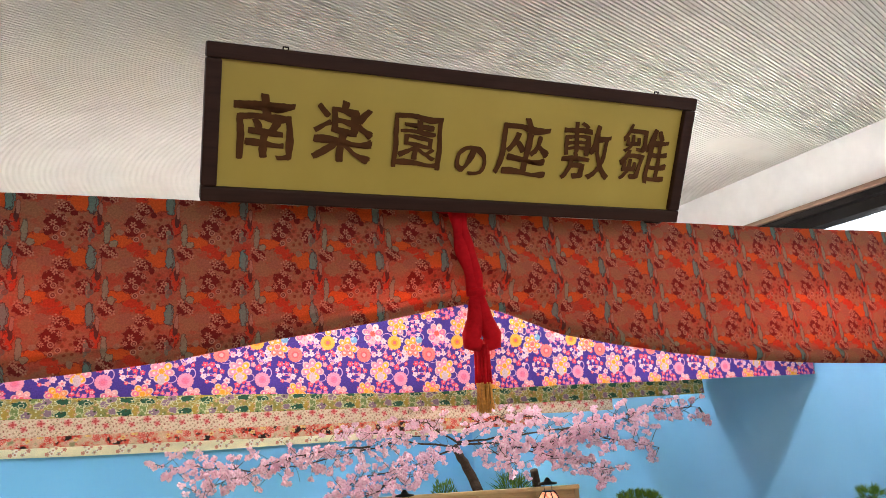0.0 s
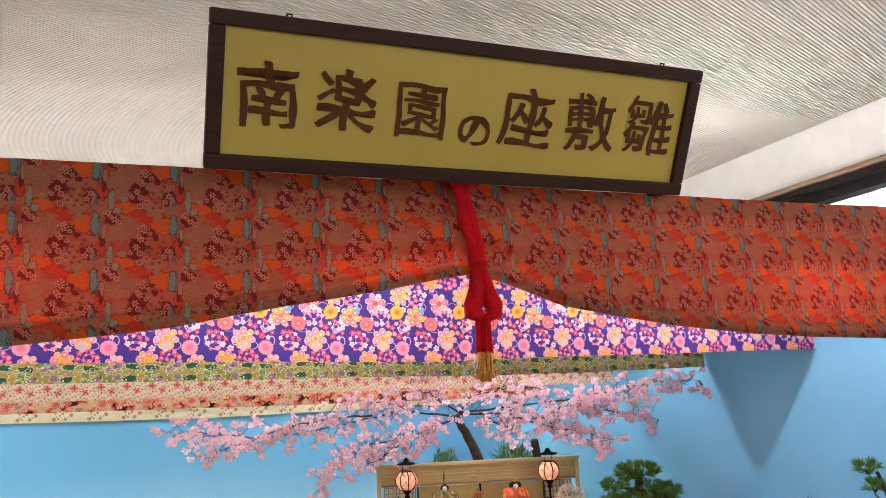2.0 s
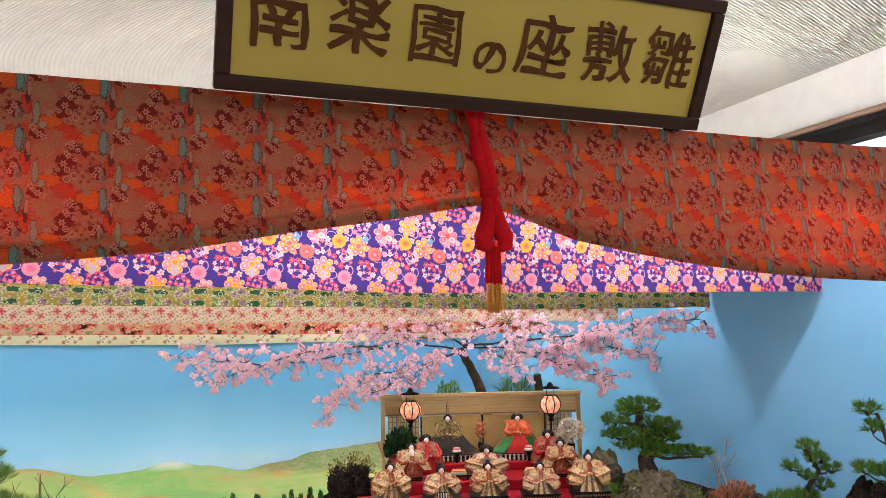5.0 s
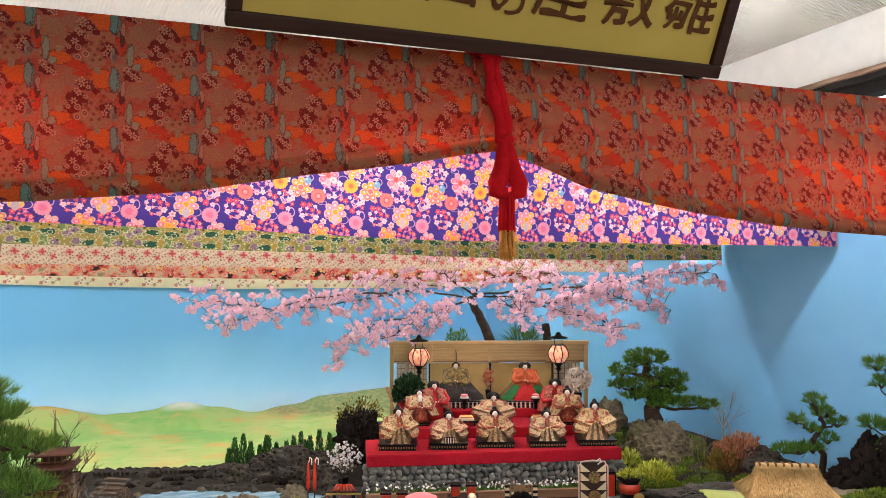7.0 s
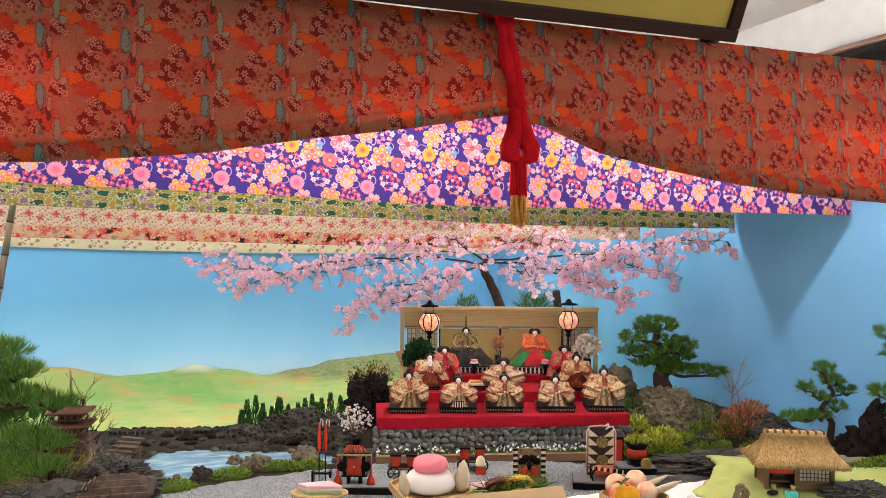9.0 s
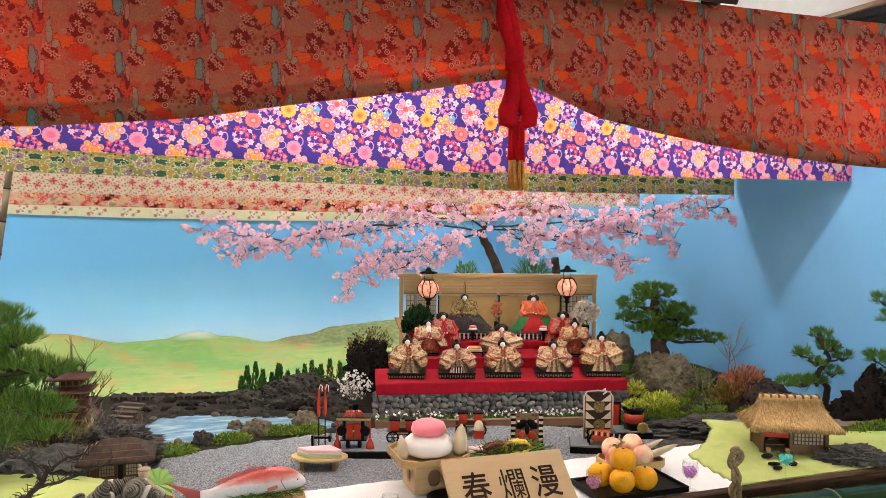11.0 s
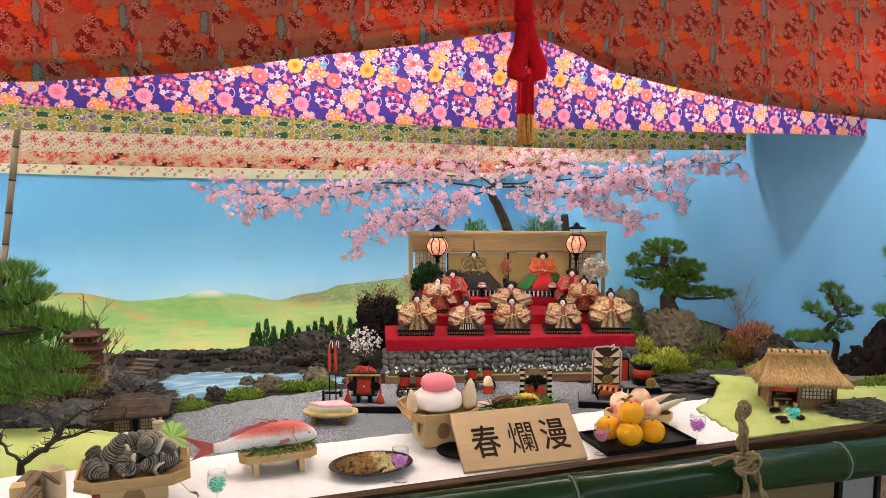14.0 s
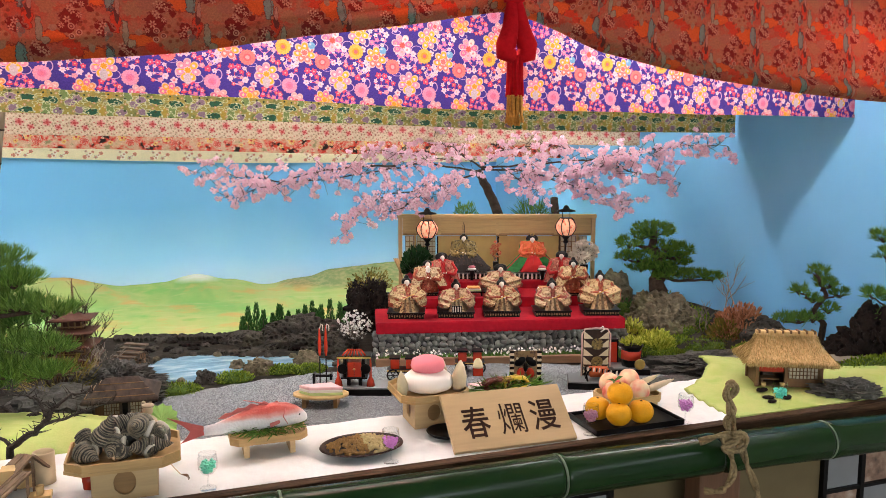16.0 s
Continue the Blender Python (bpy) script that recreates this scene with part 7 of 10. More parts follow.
# ---- the long table in front ----
TZ = 0.8635
felt_white = plain("white_felt_cloth", (0.78, 0.77, 0.75), 0.95, 0.04, 40, bump=0.4, spec=0.1)
burnt = wood("charred_board", (0.072, 0.039, 0.021), 0.75, 0.95, axis=0, scale=110, spec=0.12)
# ochre darkened to carry the shade below the table edge
panel_paint = plain("ochre_panel", (0.13, 0.10, 0.05), 0.7, 0.1, 14)
table = thing("display_table", pose(0, 0, 0), "long display table edged with a charred board", "table")
part("board", B(-2.45, 2.59, 2.042, 2.335, 0.825, 0.857, bevel=0.003), hinoki, table)
part("edge_board", B(-2.45, 2.59, 2.008, 2.040, 0.776, 0.862, bevel=0.004), burnt, table, "charred dark board along the edge")
part("front_panel", B(-2.45, 2.59, 2.06, 2.085, 0.0, 0.775), panel_paint, table, "ochre panel under the edge, darkened for the shade there")


def cloth_fn(u, v):
    k = v / 0.335
    y = 2.036 + v + (0.010 * nz(u * 9, 1) + 0.007 * nz(u * 31, 2)) * k + (0.03 * nz(u * 1.1, 6)) * k
    return (u, y, 0.8605 + 0.0015 * nz(u * 8, v * 8) - (0.006 if v > 0.3349 else 0.0))


cloth = part("tablecloth", grid(cloth_fn, -2.4, 1.95, 260, 0.0, 0.335, 14), felt_white)
tagged(cloth, "white felt cloth with a frayed edge on the table", "tablecloth")

photo = Mat("faded_photograph", 0.35)
_at = photo.coord()
photo.base(photo.ramp(photo.noise(22, 4, at=_at), ((0.3, (0.05, 0.03, 0.02)), (0.5, (0.26, 0.16, 0.11)), (0.7, (0.45, 0.36, 0.28)))))
# card white lowered to grey: the shade under the table is in the colour
board_white = plain("white_card", (0.20, 0.205, 0.21), 0.6, 0.05, 20)
for x0, n in ((1.78, 6), (0.70, 3)):
    fr = thing("picture_panel", pose(x0, 2.06, 0.28), "black lattice frame with pasted pictures below the table", "picture panel", "picture panels")
    for k in range(n + 1):
        part("upright", B(k * 0.135 - 0.007, k * 0.135 + 0.007, -0.016, -0.001, 0.0, 0.44), lacquer, fr)
    for j in range(5):
        part("crossbar", B(0, n * 0.135, -0.0145, -0.0015, j * 0.1075, j * 0.1075 + 0.010), lacquer, fr)
    for k in range(n):
        for j in range(4):
            part("picture", B(k * 0.135 + 0.008, (k + 1) * 0.135 - 0.008, -0.0055, -0.002, j * 0.1075 + 0.0105, (j + 1) * 0.1075 - 0.0005), photo.m if (k + j * 2) % 3 == 1 else board_white, fr)

# bamboo rail in two lengths, tied to a post
bamboo_m = Mat("dark_green_bamboo", 0.16, spec=0.22)
_at = bamboo_m.coord()
bamboo_m.base(bamboo_m.mix((bamboo_m.noise(9, 4, at=_at, stretch=(0.25, 1, 1)) - 0.45).op("MULTIPLY", 3.0, clamp=True) * 0.6, (0.006, 0.024, 0.006), (0.018, 0.050, 0.010)))
bamboo_m.rough(bamboo_m.noise(40, 3, at=_at, stretch=(0.2, 1, 1)) * 0.20 + 0.10)
node_m = plain("pale_bamboo_node", (0.13, 0.16, 0.11), 0.5, 0.2, 60)


def bamboo(a, b, nodes, r=0.047):
    a, b = Vector(a), Vector(b)
    ob = thing("bamboo_rail", Matrix.Translation(a), "thick dark green bamboo rail before the table", "bamboo rail", "bamboo rails")
    ln = (b - a).length
    cuts = sorted([0.0] + nodes + [ln])
    d = (b - a).normalized()
    for s, e in zip(cuts, cuts[1:]):
        ps = [s + 0.002, s + 0.012, s + 0.04, (s + e) / 2, e - 0.04, e - 0.012, e - 0.002]
        part("stem", tube(bmesh.new(), [d * p for p in ps], [r * 1.0, r * 1.025, r, r * 0.985, r, r * 1.025, r * 1.0], 28), bamboo_m.m, ob, smooth=True)
    for p in nodes:
        part("node_ring", tube(bmesh.new(), [d * (p - 0.003), d * (p - 0.001), d * (p + 0.001), d * (p + 0.003)], [r * 1.0, r * 1.035, r * 1.035, r * 1.0], 28), node_m, ob, smooth=True)


bamboo((-2.3, 1.935, 0.866), (1.315, 1.935, 0.827), [0.55, 1.1, 1.7, 2.25, 2.6, 3.20])
bamboo((1.335, 1.935, 0.826), (2.58, 1.935, 0.79), [0.31, 0.80])
post_m = wood("brown_post", (0.13, 0.065, 0.035), 0.55, 0.25, axis=2)
post = part("rail_post", B(1.285, 1.405, 1.945, 2.004, 0.0, 0.80, bevel=0.006), post_m)
tagged(post, "square brown wooden post that carries the bamboo rail", "post")

rope_m = plain("straw_rope", (0.24, 0.175, 0.09), 0.9, 0.4, 160, bump=0.8)


def rope(name, pts, r=0.0075, parent=None, label="", twist=16):
    """Two strands laid round each other along a line."""
    pts = [Vector(p) for p in pts]
    fine = []
    for a, b, c, d in zip([pts[0]] + pts[:-2], pts[:-1], pts[1:], pts[2:] + [pts[-1]]):
        for k in range(8):
            t = k / 8
            fine.append(0.5 * ((2 * b) + (c - a) * t + (2 * a - 5 * b + 4 * c - d) * t * t + (3 * b - a - 3 * c + d) * t ** 3))
    fine.append(pts[-1])
    bm = bmesh.new()
    side = None
    for ph in (0.0, math.pi):
        line, run = [], 0.0
        for k, p in enumerate(fine):
            d = (fine[min(k + 1, len(fine) - 1)] - fine[max(k - 1, 0)]).normalized()
            side = d.orthogonal().normalized()
            up = d.cross(side)
            if k:
                run += (p - fine[k - 1]).length
            a = ph + run / r * 0.42
            line.append(p + (side * math.cos(a) + up * math.sin(a)) * r * 0.5)
        tube(bm, line, r * 0.54, 8)
    return part(name, bm, rope_m, parent, label, smooth=True)


knot = thing("rope_knot", pose(1.305, 1.885, 0.878), "straw rope tied round the bamboo rail in a knot", "rope")
rope("loop", [(-0.004, -0.012, 0.02), (-0.012, -0.012, 0.05), (0.004, -0.016, 0.078), (-0.016, -0.012, 0.108), (-0.014, -0.012, 0.132), (-0.002, -0.012, 0.138), (0.008, -0.012, 0.122), (-0.006, -0.008, 0.098), (-0.010, -0.018, 0.075), (0.006, -0.012, 0.050), (0.008, -0.012, 0.02)], 0.0086, knot)
rope("binding", [(-0.075, 0.0, 0.006), (-0.03, -0.018, 0.022), (0.01, -0.024, 0.018), (0.03, -0.018, 0.004), (0.01, -0.022, -0.012), (-0.02, -0.022, -0.004), (0.0, -0.02, 0.016)], 0.0086, knot)
rope("binding", [(-0.03, -0.02, 0.02), (-0.008, -0.028, -0.03), (-0.006, -0.032, -0.07), (-0.03, -0.026, -0.105), (-0.06, -0.004, -0.11)], 0.0086, knot)
rope("binding", [(0.032, -0.012, 0.02), (0.0, -0.034, 0.012), (-0.028, -0.024, -0.004), (-0.006, -0.034, -0.014), (0.026, -0.030, 0.0), (0.018, -0.034, 0.022), (-0.012, -0.032, 0.026)], 0.0086, knot)
rope("tail", [(0.02, -0.02, 0.006), (0.034, -0.03, -0.05), (0.042, -0.060, -0.11), (0.044, -0.064, -0.20), (0.046, -0.064, -0.30)], 0.0086, knot)
rope("tail", [(-0.10, 0.0, -0.13), (-0.115, -0.03, -0.16), (-0.105, -0.03, -0.18), (-0.13, -0.03, -0.185)], 0.008, knot)


# ---- things on the table ----
tray_wood = wood("oiled_tray_wood", (0.44, 0.275, 0.115), 0.5, 0.22)
tray_side = wood("tray_stand_wood", (0.50, 0.34, 0.17), 0.5, 0.14)


def octagon(bm, w, d, cut, z0, z1, t, mi=0):
    """A tray wall with cut corners."""
    def outline(o):
        a, b, c = w / 2 - o, d / 2 - o, cut - o * 0.4
        return [(-a + c, -b), (a - c, -b), (a, -b + c), (a, b - c), (a - c, b), (-a + c, b), (-a, b - c), (-a, -b + c)]
    ro, ri = outline(0), outline(t)
    for k in range(8):
        j = (k + 1) % 8
        q = [bm.verts.new((*p, z)) for p, z in ((ro[k], z0), (ro[j], z0), (ro[j], z1), (ro[k], z1), (ri[k], z0), (ri[j], z0), (ri[j], z1), (ri[k], z1))]
        for f in ((0, 1, 2, 3), (5, 4, 7, 6), (3, 2, 6, 7), (1, 0, 4, 5)):
            bm.faces.new([q[i] for i in f]).material_index = mi
    bmesh.ops.remove_doubles(bm, verts=bm.verts[:], dist=1e-5)
    f = bm.faces.new([bm.verts.new((*p, z0 + 0.003)) for p in ri])
    f = bm.faces.new([bm.verts.new((*p, z0 + 0.0005)) for p in ro][::-1])
    return bm


def sanbo(x, y, w, h, label, turn=0.0):
    """A ceremonial stand: octagonal tray on a hollow body with cut-out holes."""
    ob = thing("offering_tray", pose(x, y, TZ, 0, 0, turn), label, "offering tray", "wooden offering trays")
    part("tray", octagon(bmesh.new(), w, w, w * 0.16, h, h + w * 0.088, 0.004), tray_wood, ob)
    part("lip", octagon(bmesh.new(), w * 1.012, w * 1.012, w * 0.161, h - 0.003, h + 0.003, 0.005), tray_wood, ob)
    b = w * 0.29
    n = 20
    hole = [(min(0.020 * w / 0.2, h * 0.36) * math.sin(2 * math.pi * k / n), h * 0.48 + min(0.024 * w / 0.2, h * 0.40) * math.cos(2 * math.pi * k / n)) for k in range(n)]
    dark = hinoki_dark
    for rz in (0, 90, 180, 270):
        m = pose(0, 0, 0, 0, 0, rz)
        bm = bmesh.new()
        outer = [(-b, 0.0), (-b, h), (b, h), (b, 0.0)]
        # wall with a hole: fan from the outline to the hole
        vo = [bm.verts.new(m @ Vector((p[0], -b, p[1]))) for p in outer]
        vh = [bm.verts.new(m @ Vector((p[0], -b, p[1]))) for p in hole]
        vb = [bm.verts.new(m @ Vector((p[0], -b + 0.006, p[1]))) for p in hole]
        es = [bm.edges.new((r[k], r[(k + 1) % len(r)])) for r in (vo, vh) for k in range(len(r))]
        bmesh.ops.triangle_fill(bm, edges=es, use_beauty=True)
        for k in range(n):
            bm.faces.new((vh[k], vh[(k + 1) % n], vb[(k + 1) % n], vb[k]))
        part("side", bm, tray_side, ob)
    # brown block fills the hollow, in place of the shade behind the holes
    part("inner", B(-b + 0.012, b - 0.012, -b + 0.012, b - 0.012, 0.001, h - 0.001), dark, ob, "brown block standing for the shade inside the hollow body")
    return ob


shell_m = Mat("turban_shell", 0.6)
_at = shell_m.coord()
_x, _y, _z = shell_m.split(_at)
shell_m.base(shell_m.ramp(shell_m.noise(34, 4, at=_at), ((0.3, (0.010, 0.010, 0.009)), (0.52, (0.028, 0.026, 0.022)), (0.74, (0.15, 0.135, 0.105)))))
shell_m.bump(shell_m.noise(80, 4, at=_at), 0.6, 0.004)
shell_m = shell_m.m
pearl = plain("shell_mouth", (0.55, 0.50, 0.42), 0.3, 0.1, 40)


shell_pale = plain("shell_ridge", (0.21, 0.185, 0.135), 0.6, 0.4, 90)


def shell_mesh(seed):
    """A turban shell: a stout spired body with swelling whorls, corded ridges and a round mouth."""
    bm = bmesh.new()
    turns, per = 3.4, 28
    rows = []
    steps_ = 92
    for k in range(steps_ + 1):
        s = k / steps_                      # 0 at the base, 1 at the tip
        row = []
        for j in range(per):
            a = 2 * math.pi * j / per
            w = (s * turns + j / per) % 1.0
            whorl = 0.72 + 0.34 * math.sin(math.pi * w) ** 0.6
            r = 0.034 * (1 - s) ** 0.85 * whorl * (1 + 0.045 * math.cos(w * 2 * math.pi * 4)) * (1 + 0.05 * nz(a * 2, s * 12, seed))
            if s < 0.14:
                r *= 0.45 + 0.55 * math.sqrt(s / 0.14)
            row.append(bm.verts.new((r * math.cos(a), r * math.sin(a), 0.078 * s)))
        rows.append(row)
    for k, (ra, rb) in enumerate(zip(rows, rows[1:])):
        for j in range(per):
            w = ((k + 0.5) / steps_ * turns + (j + 0.5) / per) % 1.0
            f = bm.faces.new((ra[j], ra[(j + 1) % per], rb[(j + 1) % per], rb[j]))
            f.material_index, f.smooth = (2 if (w * 4 % 1.0) < 0.36 else 0), True
    bm.faces.new(rows[0][::-1])
    # the mouth: a flared ring with a pearly hollow
    lathe(bm, ((0.0175, 0.0), (0.021, 0.004), (0.0225, 0.010), (0.020, 0.013), (0.016, 0.009), (0.010, 0.003), (0.001, 0.001)), 22, pose(0.016, 0, 0.016, 0, 100, 0), 1)
    return mesh("turban_shell", bm, [shell_m, pearl, shell_pale])


shells = [shell_mesh(k * 3.3) for k in range(3)]
SX, SY = 0.020, 2.136
_st = sanbo(SX, SY - 0.036, 0.207, 0.072, "pale wooden offering tray heaped with turban shells")
_st.matrix_basis = _st.matrix_basis @ Matrix.Diagonal((1, 0.80, 1, 1))
rnd = random.Random(8)
for k, (x, y, z, rx, ry, rz, s) in enumerate(((-0.07, -0.055, 0.0, 95, 10, 40, 1.0), (-0.02, -0.045, 0.006, 100, 0, -10, 1.0), (0.035, -0.045, 0.0, 80, 20, -60, 1.0), (0.068, -0.04, 0.0, 95, -10, 100, 0.85), (-0.065, 0.02, 0.0, 80, 0, 160, 1.1), (0.0, 0.02, 0.0, 100, 0, 200, 1.1), (0.065, 0.025, 0.0, 95, 0, 250, 1.05), (-0.035, -0.02, 0.042, 20, 12, 30, 1.12), (0.03, -0.02, 0.046, 70, 20, -20, 1.15), (0.0, 0.05, 0.04, 70, 0, 120, 1.0), (-0.075, -0.005, 0.022, 130, 30, 70, 0.8), (0.07, -0.01, 0.024, 60, -40, 30, 0.85), (0.0, -0.062, -0.004, 120, 20, 150, 0.75))):
    ob = part("turban_shell", shells[k % 3], None)
    ob.matrix_basis = pose(SX + x * 0.92, SY - 0.030 + y * 0.72, TZ + 0.072 + 0.022 + z * 0.80, rx, ry, rz) @ Matrix.Scale(s * 0.74, 4) @ Matrix.Translation((0, 0, -0.03))
    tagged(ob, "ridged grey-brown turban shell on the tray", "shell", "turban shells")


def sea_bream():
    m = Mat("bream_skin", 0.32, spec=0.6)
    at = m.coord()
    x, y, z = m.split(at)
    f = (z + (m.noise(20, 3, at=at) - 0.5) * 0.02 - 0.010) / 0.05
    sc = m.voronoi(160, at=at)
    col = m.ramp(f, ((0.10, (0.80, 0.76, 0.74)), (0.50, (0.74, 0.66, 0.65)), (0.66, (0.66, 0.30, 0.25)), (0.86, (0.58, 0.11, 0.08)), (1.0, (0.52, 0.08, 0.06))))
    m.base(m.mix(sc.step(0.22, 0.2) * 0.14, col, (0.8, 0.5, 0.45)))
    m.bump(sc, 0.4, 0.002)
    fin = leaf_mat("bream_fin", (0.52, 0.10, 0.10), (0.66, 0.22, 0.19), 0.4, 0.3)
    ob = thing("sea_bream", pose(0.274, 2.222, TZ + 0.046, 0, -2, 0) @ Matrix.Diagonal((0.90, 0.94, 0.84, 1)), "red sea bream model lying on a small wooden tray", "fish")
    # body: sections along x, tail at -x, head at +x
    bm = bmesh.new()
    secs = [(-0.110, 0.007, 0.013, 0.020), (-0.085, 0.009, 0.015, 0.020), (-0.05, 0.014, 0.022, 0.024), (-0.01, 0.020, 0.030, 0.030), (0.03, 0.024, 0.035, 0.035), (0.065, 0.025, 0.035, 0.036), (0.095, 0.023, 0.032, 0.034), (0.118, 0.018, 0.025, 0.029), (0.135, 0.011, 0.015, 0.023), (0.143, 0.004, 0.006, 0.020)]
    n = 18
    rings = [[bm.verts.new((cx, ry * math.cos(2 * math.pi * k / n), cz + rz * math.sin(2 * math.pi * k / n))) for k in range(n)] for cx, ry, rz, cz in secs]
    for a, b in zip(rings, rings[1:]):
        for k in range(n):
            bm.faces.new((a[k], a[(k + 1) % n], b[(k + 1) % n], b[k])).smooth = True
    bm.faces.new(rings[0][::-1])
    bm.faces.new(rings[-1])
    part("body", bm, m.m, ob, "red back and silver belly")

    def fin_mesh(root, tips, t=0.0015):
        b2 = bmesh.new()
        r = [b2.verts.new(p) for p in root]
        q = [b2.verts.new(p) for p in tips]
        for k in range(len(root) - 1):
            b2.faces.new((r[k], r[k + 1], q[k + 1], q[k]))
        g = bmesh.ops.extrude_face_region(b2, geom=b2.faces[:])["geom"]
        for v in g:
            if isinstance(v, bmesh.types.BMVert):
                v.co.y += t
        return b2

    part("tail_fin", fin_mesh([(-0.106, 0, 0.010), (-0.110, 0, 0.016), (-0.112, 0, 0.020), (-0.110, 0, 0.024), (-0.106, 0, 0.031)], [(-0.166, 0.006, -0.008), (-0.150, 0.004, 0.008), (-0.142, 0.003, 0.022), (-0.158, 0.004, 0.040), (-0.192, 0.006, 0.066)]), fin, ob, "forked red tail fin")
    root = [(-0.06 + 0.016 * k, 0, 0.036 + 0.029 * math.sin(math.pi * (0.10 + 0.068 * k))) for k in range(10)]
    part("dorsal_fin", fin_mesh(root, [(x - 0.014, 0, z + (0.016 if k % 2 else 0.006) * (0.45 + 0.55 * k / 9)) for k, (x, _, z) in enumerate(root)]), fin, ob)
    part("whisker", tube(bmesh.new(), [(0.045, -0.004, 0.070), (0.010, -0.01, 0.085), (-0.012, -0.012, 0.092)], [0.0022, 0.0014, 0.0008], 6), fin, ob, "long raised fin ray")
    part("pectoral_fin", fin_mesh([(0.07, -0.026, 0.030), (0.072, -0.027, 0.022)], [(0.046, -0.031, 0.026), (0.047, -0.031, 0.014)]), fin, ob)
    part("gill", tube(bmesh.new(), [(0.088, -0.020, 0.058), (0.080, -0.0262, 0.038), (0.090, -0.0235, 0.016)], 0.0012, 5), fin, ob)
    part("eye", lathe(bmesh.new(), ((0.0024, 0), (0.002, 0.0015), (0.001, 0.002)), 12, pose(0.122, -0.0150, 0.034, 90, 0, 0)), lacquer, ob)
    tr = thing("fish_tray", pose(0.312, 2.225, TZ), "small footed wooden tray under the sea bream", "tray", "wooden offering trays")
    part("tray", octagon(bmesh.new(), 0.170, 0.105, 0.018, 0.031, 0.047, 0.004), tray_wood, tr)
    for x in (-0.050, 0.050):
        part("foot", B(x - 0.006, x + 0.006, -0.045, 0.045, 0.0, 0.0312, bevel=0.001), tray_side, tr)
    lv = Leaves(81)
    for _ in range(420):
        p = lv.any()
        lv.blade((p.x * 0.078, p.y * 0.045 - 0.008, 0.004 + abs(p.z) * 0.006), (p.x + lv.r.uniform(-1, 1), p.y - 0.4, lv.r.uniform(-0.35, 0.4)), lv.r.uniform(0.015, 0.03), 0.0014)
    gob = thing("cedar_sprigs", pose(0.312, 2.225, TZ + 0.046), "green cedar sprigs under the sea bream", "garnish")
    part("sprig_foliage", lv.mesh("sprig_foliage", needle_dark), None, gob)


sea_bream()


def food_plate():
    ob = thing("food_plate", pose(0.51, 2.138, TZ) @ Matrix.Diagonal((1, 0.72, 1, 1)), "dark oval plate of fried and pickled food", "plate")
    part("plate", lathe(bmesh.new(), ((0.045, 0.0), (0.060, 0.003), (0.088, 0.012), (0.096, 0.015), (0.094, 0.018), (0.080, 0.013), (0.02, 0.008)), 40), plain("dark_brown_plate", (0.045, 0.022, 0.015), 0.3, 0.3, 40), ob, smooth=True)
    brown = plain("fried_food", (0.42, 0.24, 0.085), 0.6, 0.4, 160, bump=0.8)
    yellow = plain("pickled_food", (0.62, 0.50, 0.24), 0.5, 0.25, 120, bump=0.6)
    rnd = random.Random(12)
    lumps = []
    for k in range(5):
        b = bmesh.new()
        bmesh.ops.create_icosphere(b, subdivisions=2, radius=1.0)
        for v in b.verts:
            v.co *= 1 + 0.35 * nz(v.co.x * 2 + k * 5, v.co.y * 2, v.co.z * 2)
        lumps.append((mesh("fried_piece", b.copy(), brown, True), mesh("pickle_piece", b, yellow, True)))
    for k in range(280):
        a, r = rnd.random() * 6.283, 0.080 * math.sqrt(rnd.random())
        x, y = r * math.cos(a), r * math.sin(a)
        q = lumps[rnd.randrange(5)][1 if x > 0.005 else 0]
        s = rnd.uniform(0.0030, 0.0058) * (1.25 if x > 0 else 1.0)
        p = part(q.name.split(".")[0], q, None, ob)
        p.matrix_basis = pose(x, y, 0.012 + 0.014 * (1 - (r / 0.085) ** 2) * rnd.uniform(0.5, 1), rnd.uniform(0, 90), rnd.uniform(0, 90), 0) @ Matrix.Diagonal((s, s * rnd.uniform(0.7, 1.3), s * 0.8, 1))


food_plate()
dish = part("small_dish", lathe(bmesh.new(), ((0.030, 0.0), (0.044, 0.006), (0.050, 0.013), (0.047, 0.013), (0.03, 0.006)), 32), lacquer, None, smooth=True, at=pose(0.725, 2.165, TZ))
tagged(dish, "small black lacquered dish behind the plaque", "dish")


def thin_glass(name):
    """Clear blown glass: light passes straight through, the rim and edges gleam."""
    m = bpy.data.materials.new(name)
    m.use_nodes = True
    t = m.node_tree
    tr, gl, mx, fr, pw = (t.nodes.new(k) for k in ("ShaderNodeBsdfTransparent", "ShaderNodeBsdfGlossy", "ShaderNodeMixShader", "ShaderNodeLayerWeight", "ShaderNodeMath"))
    pw.operation, pw.inputs[1].default_value = "POWER", 5.0
    tr.inputs[0].default_value, gl.inputs["Roughness"].default_value, fr.inputs[0].default_value = (0.95, 0.96, 0.96, 1), 0.03, 0.35
    for a, b in ((fr.outputs[1], pw.inputs[0]), (pw.outputs[0], mx.inputs[0]), (tr.outputs[0], mx.inputs[1]), (gl.outputs[0], mx.inputs[2]), (mx.outputs[0], t.nodes["Material Output"].inputs[0])):
        t.links.new(a, b)
    return m


clear_glass = thin_glass("clear_glass")


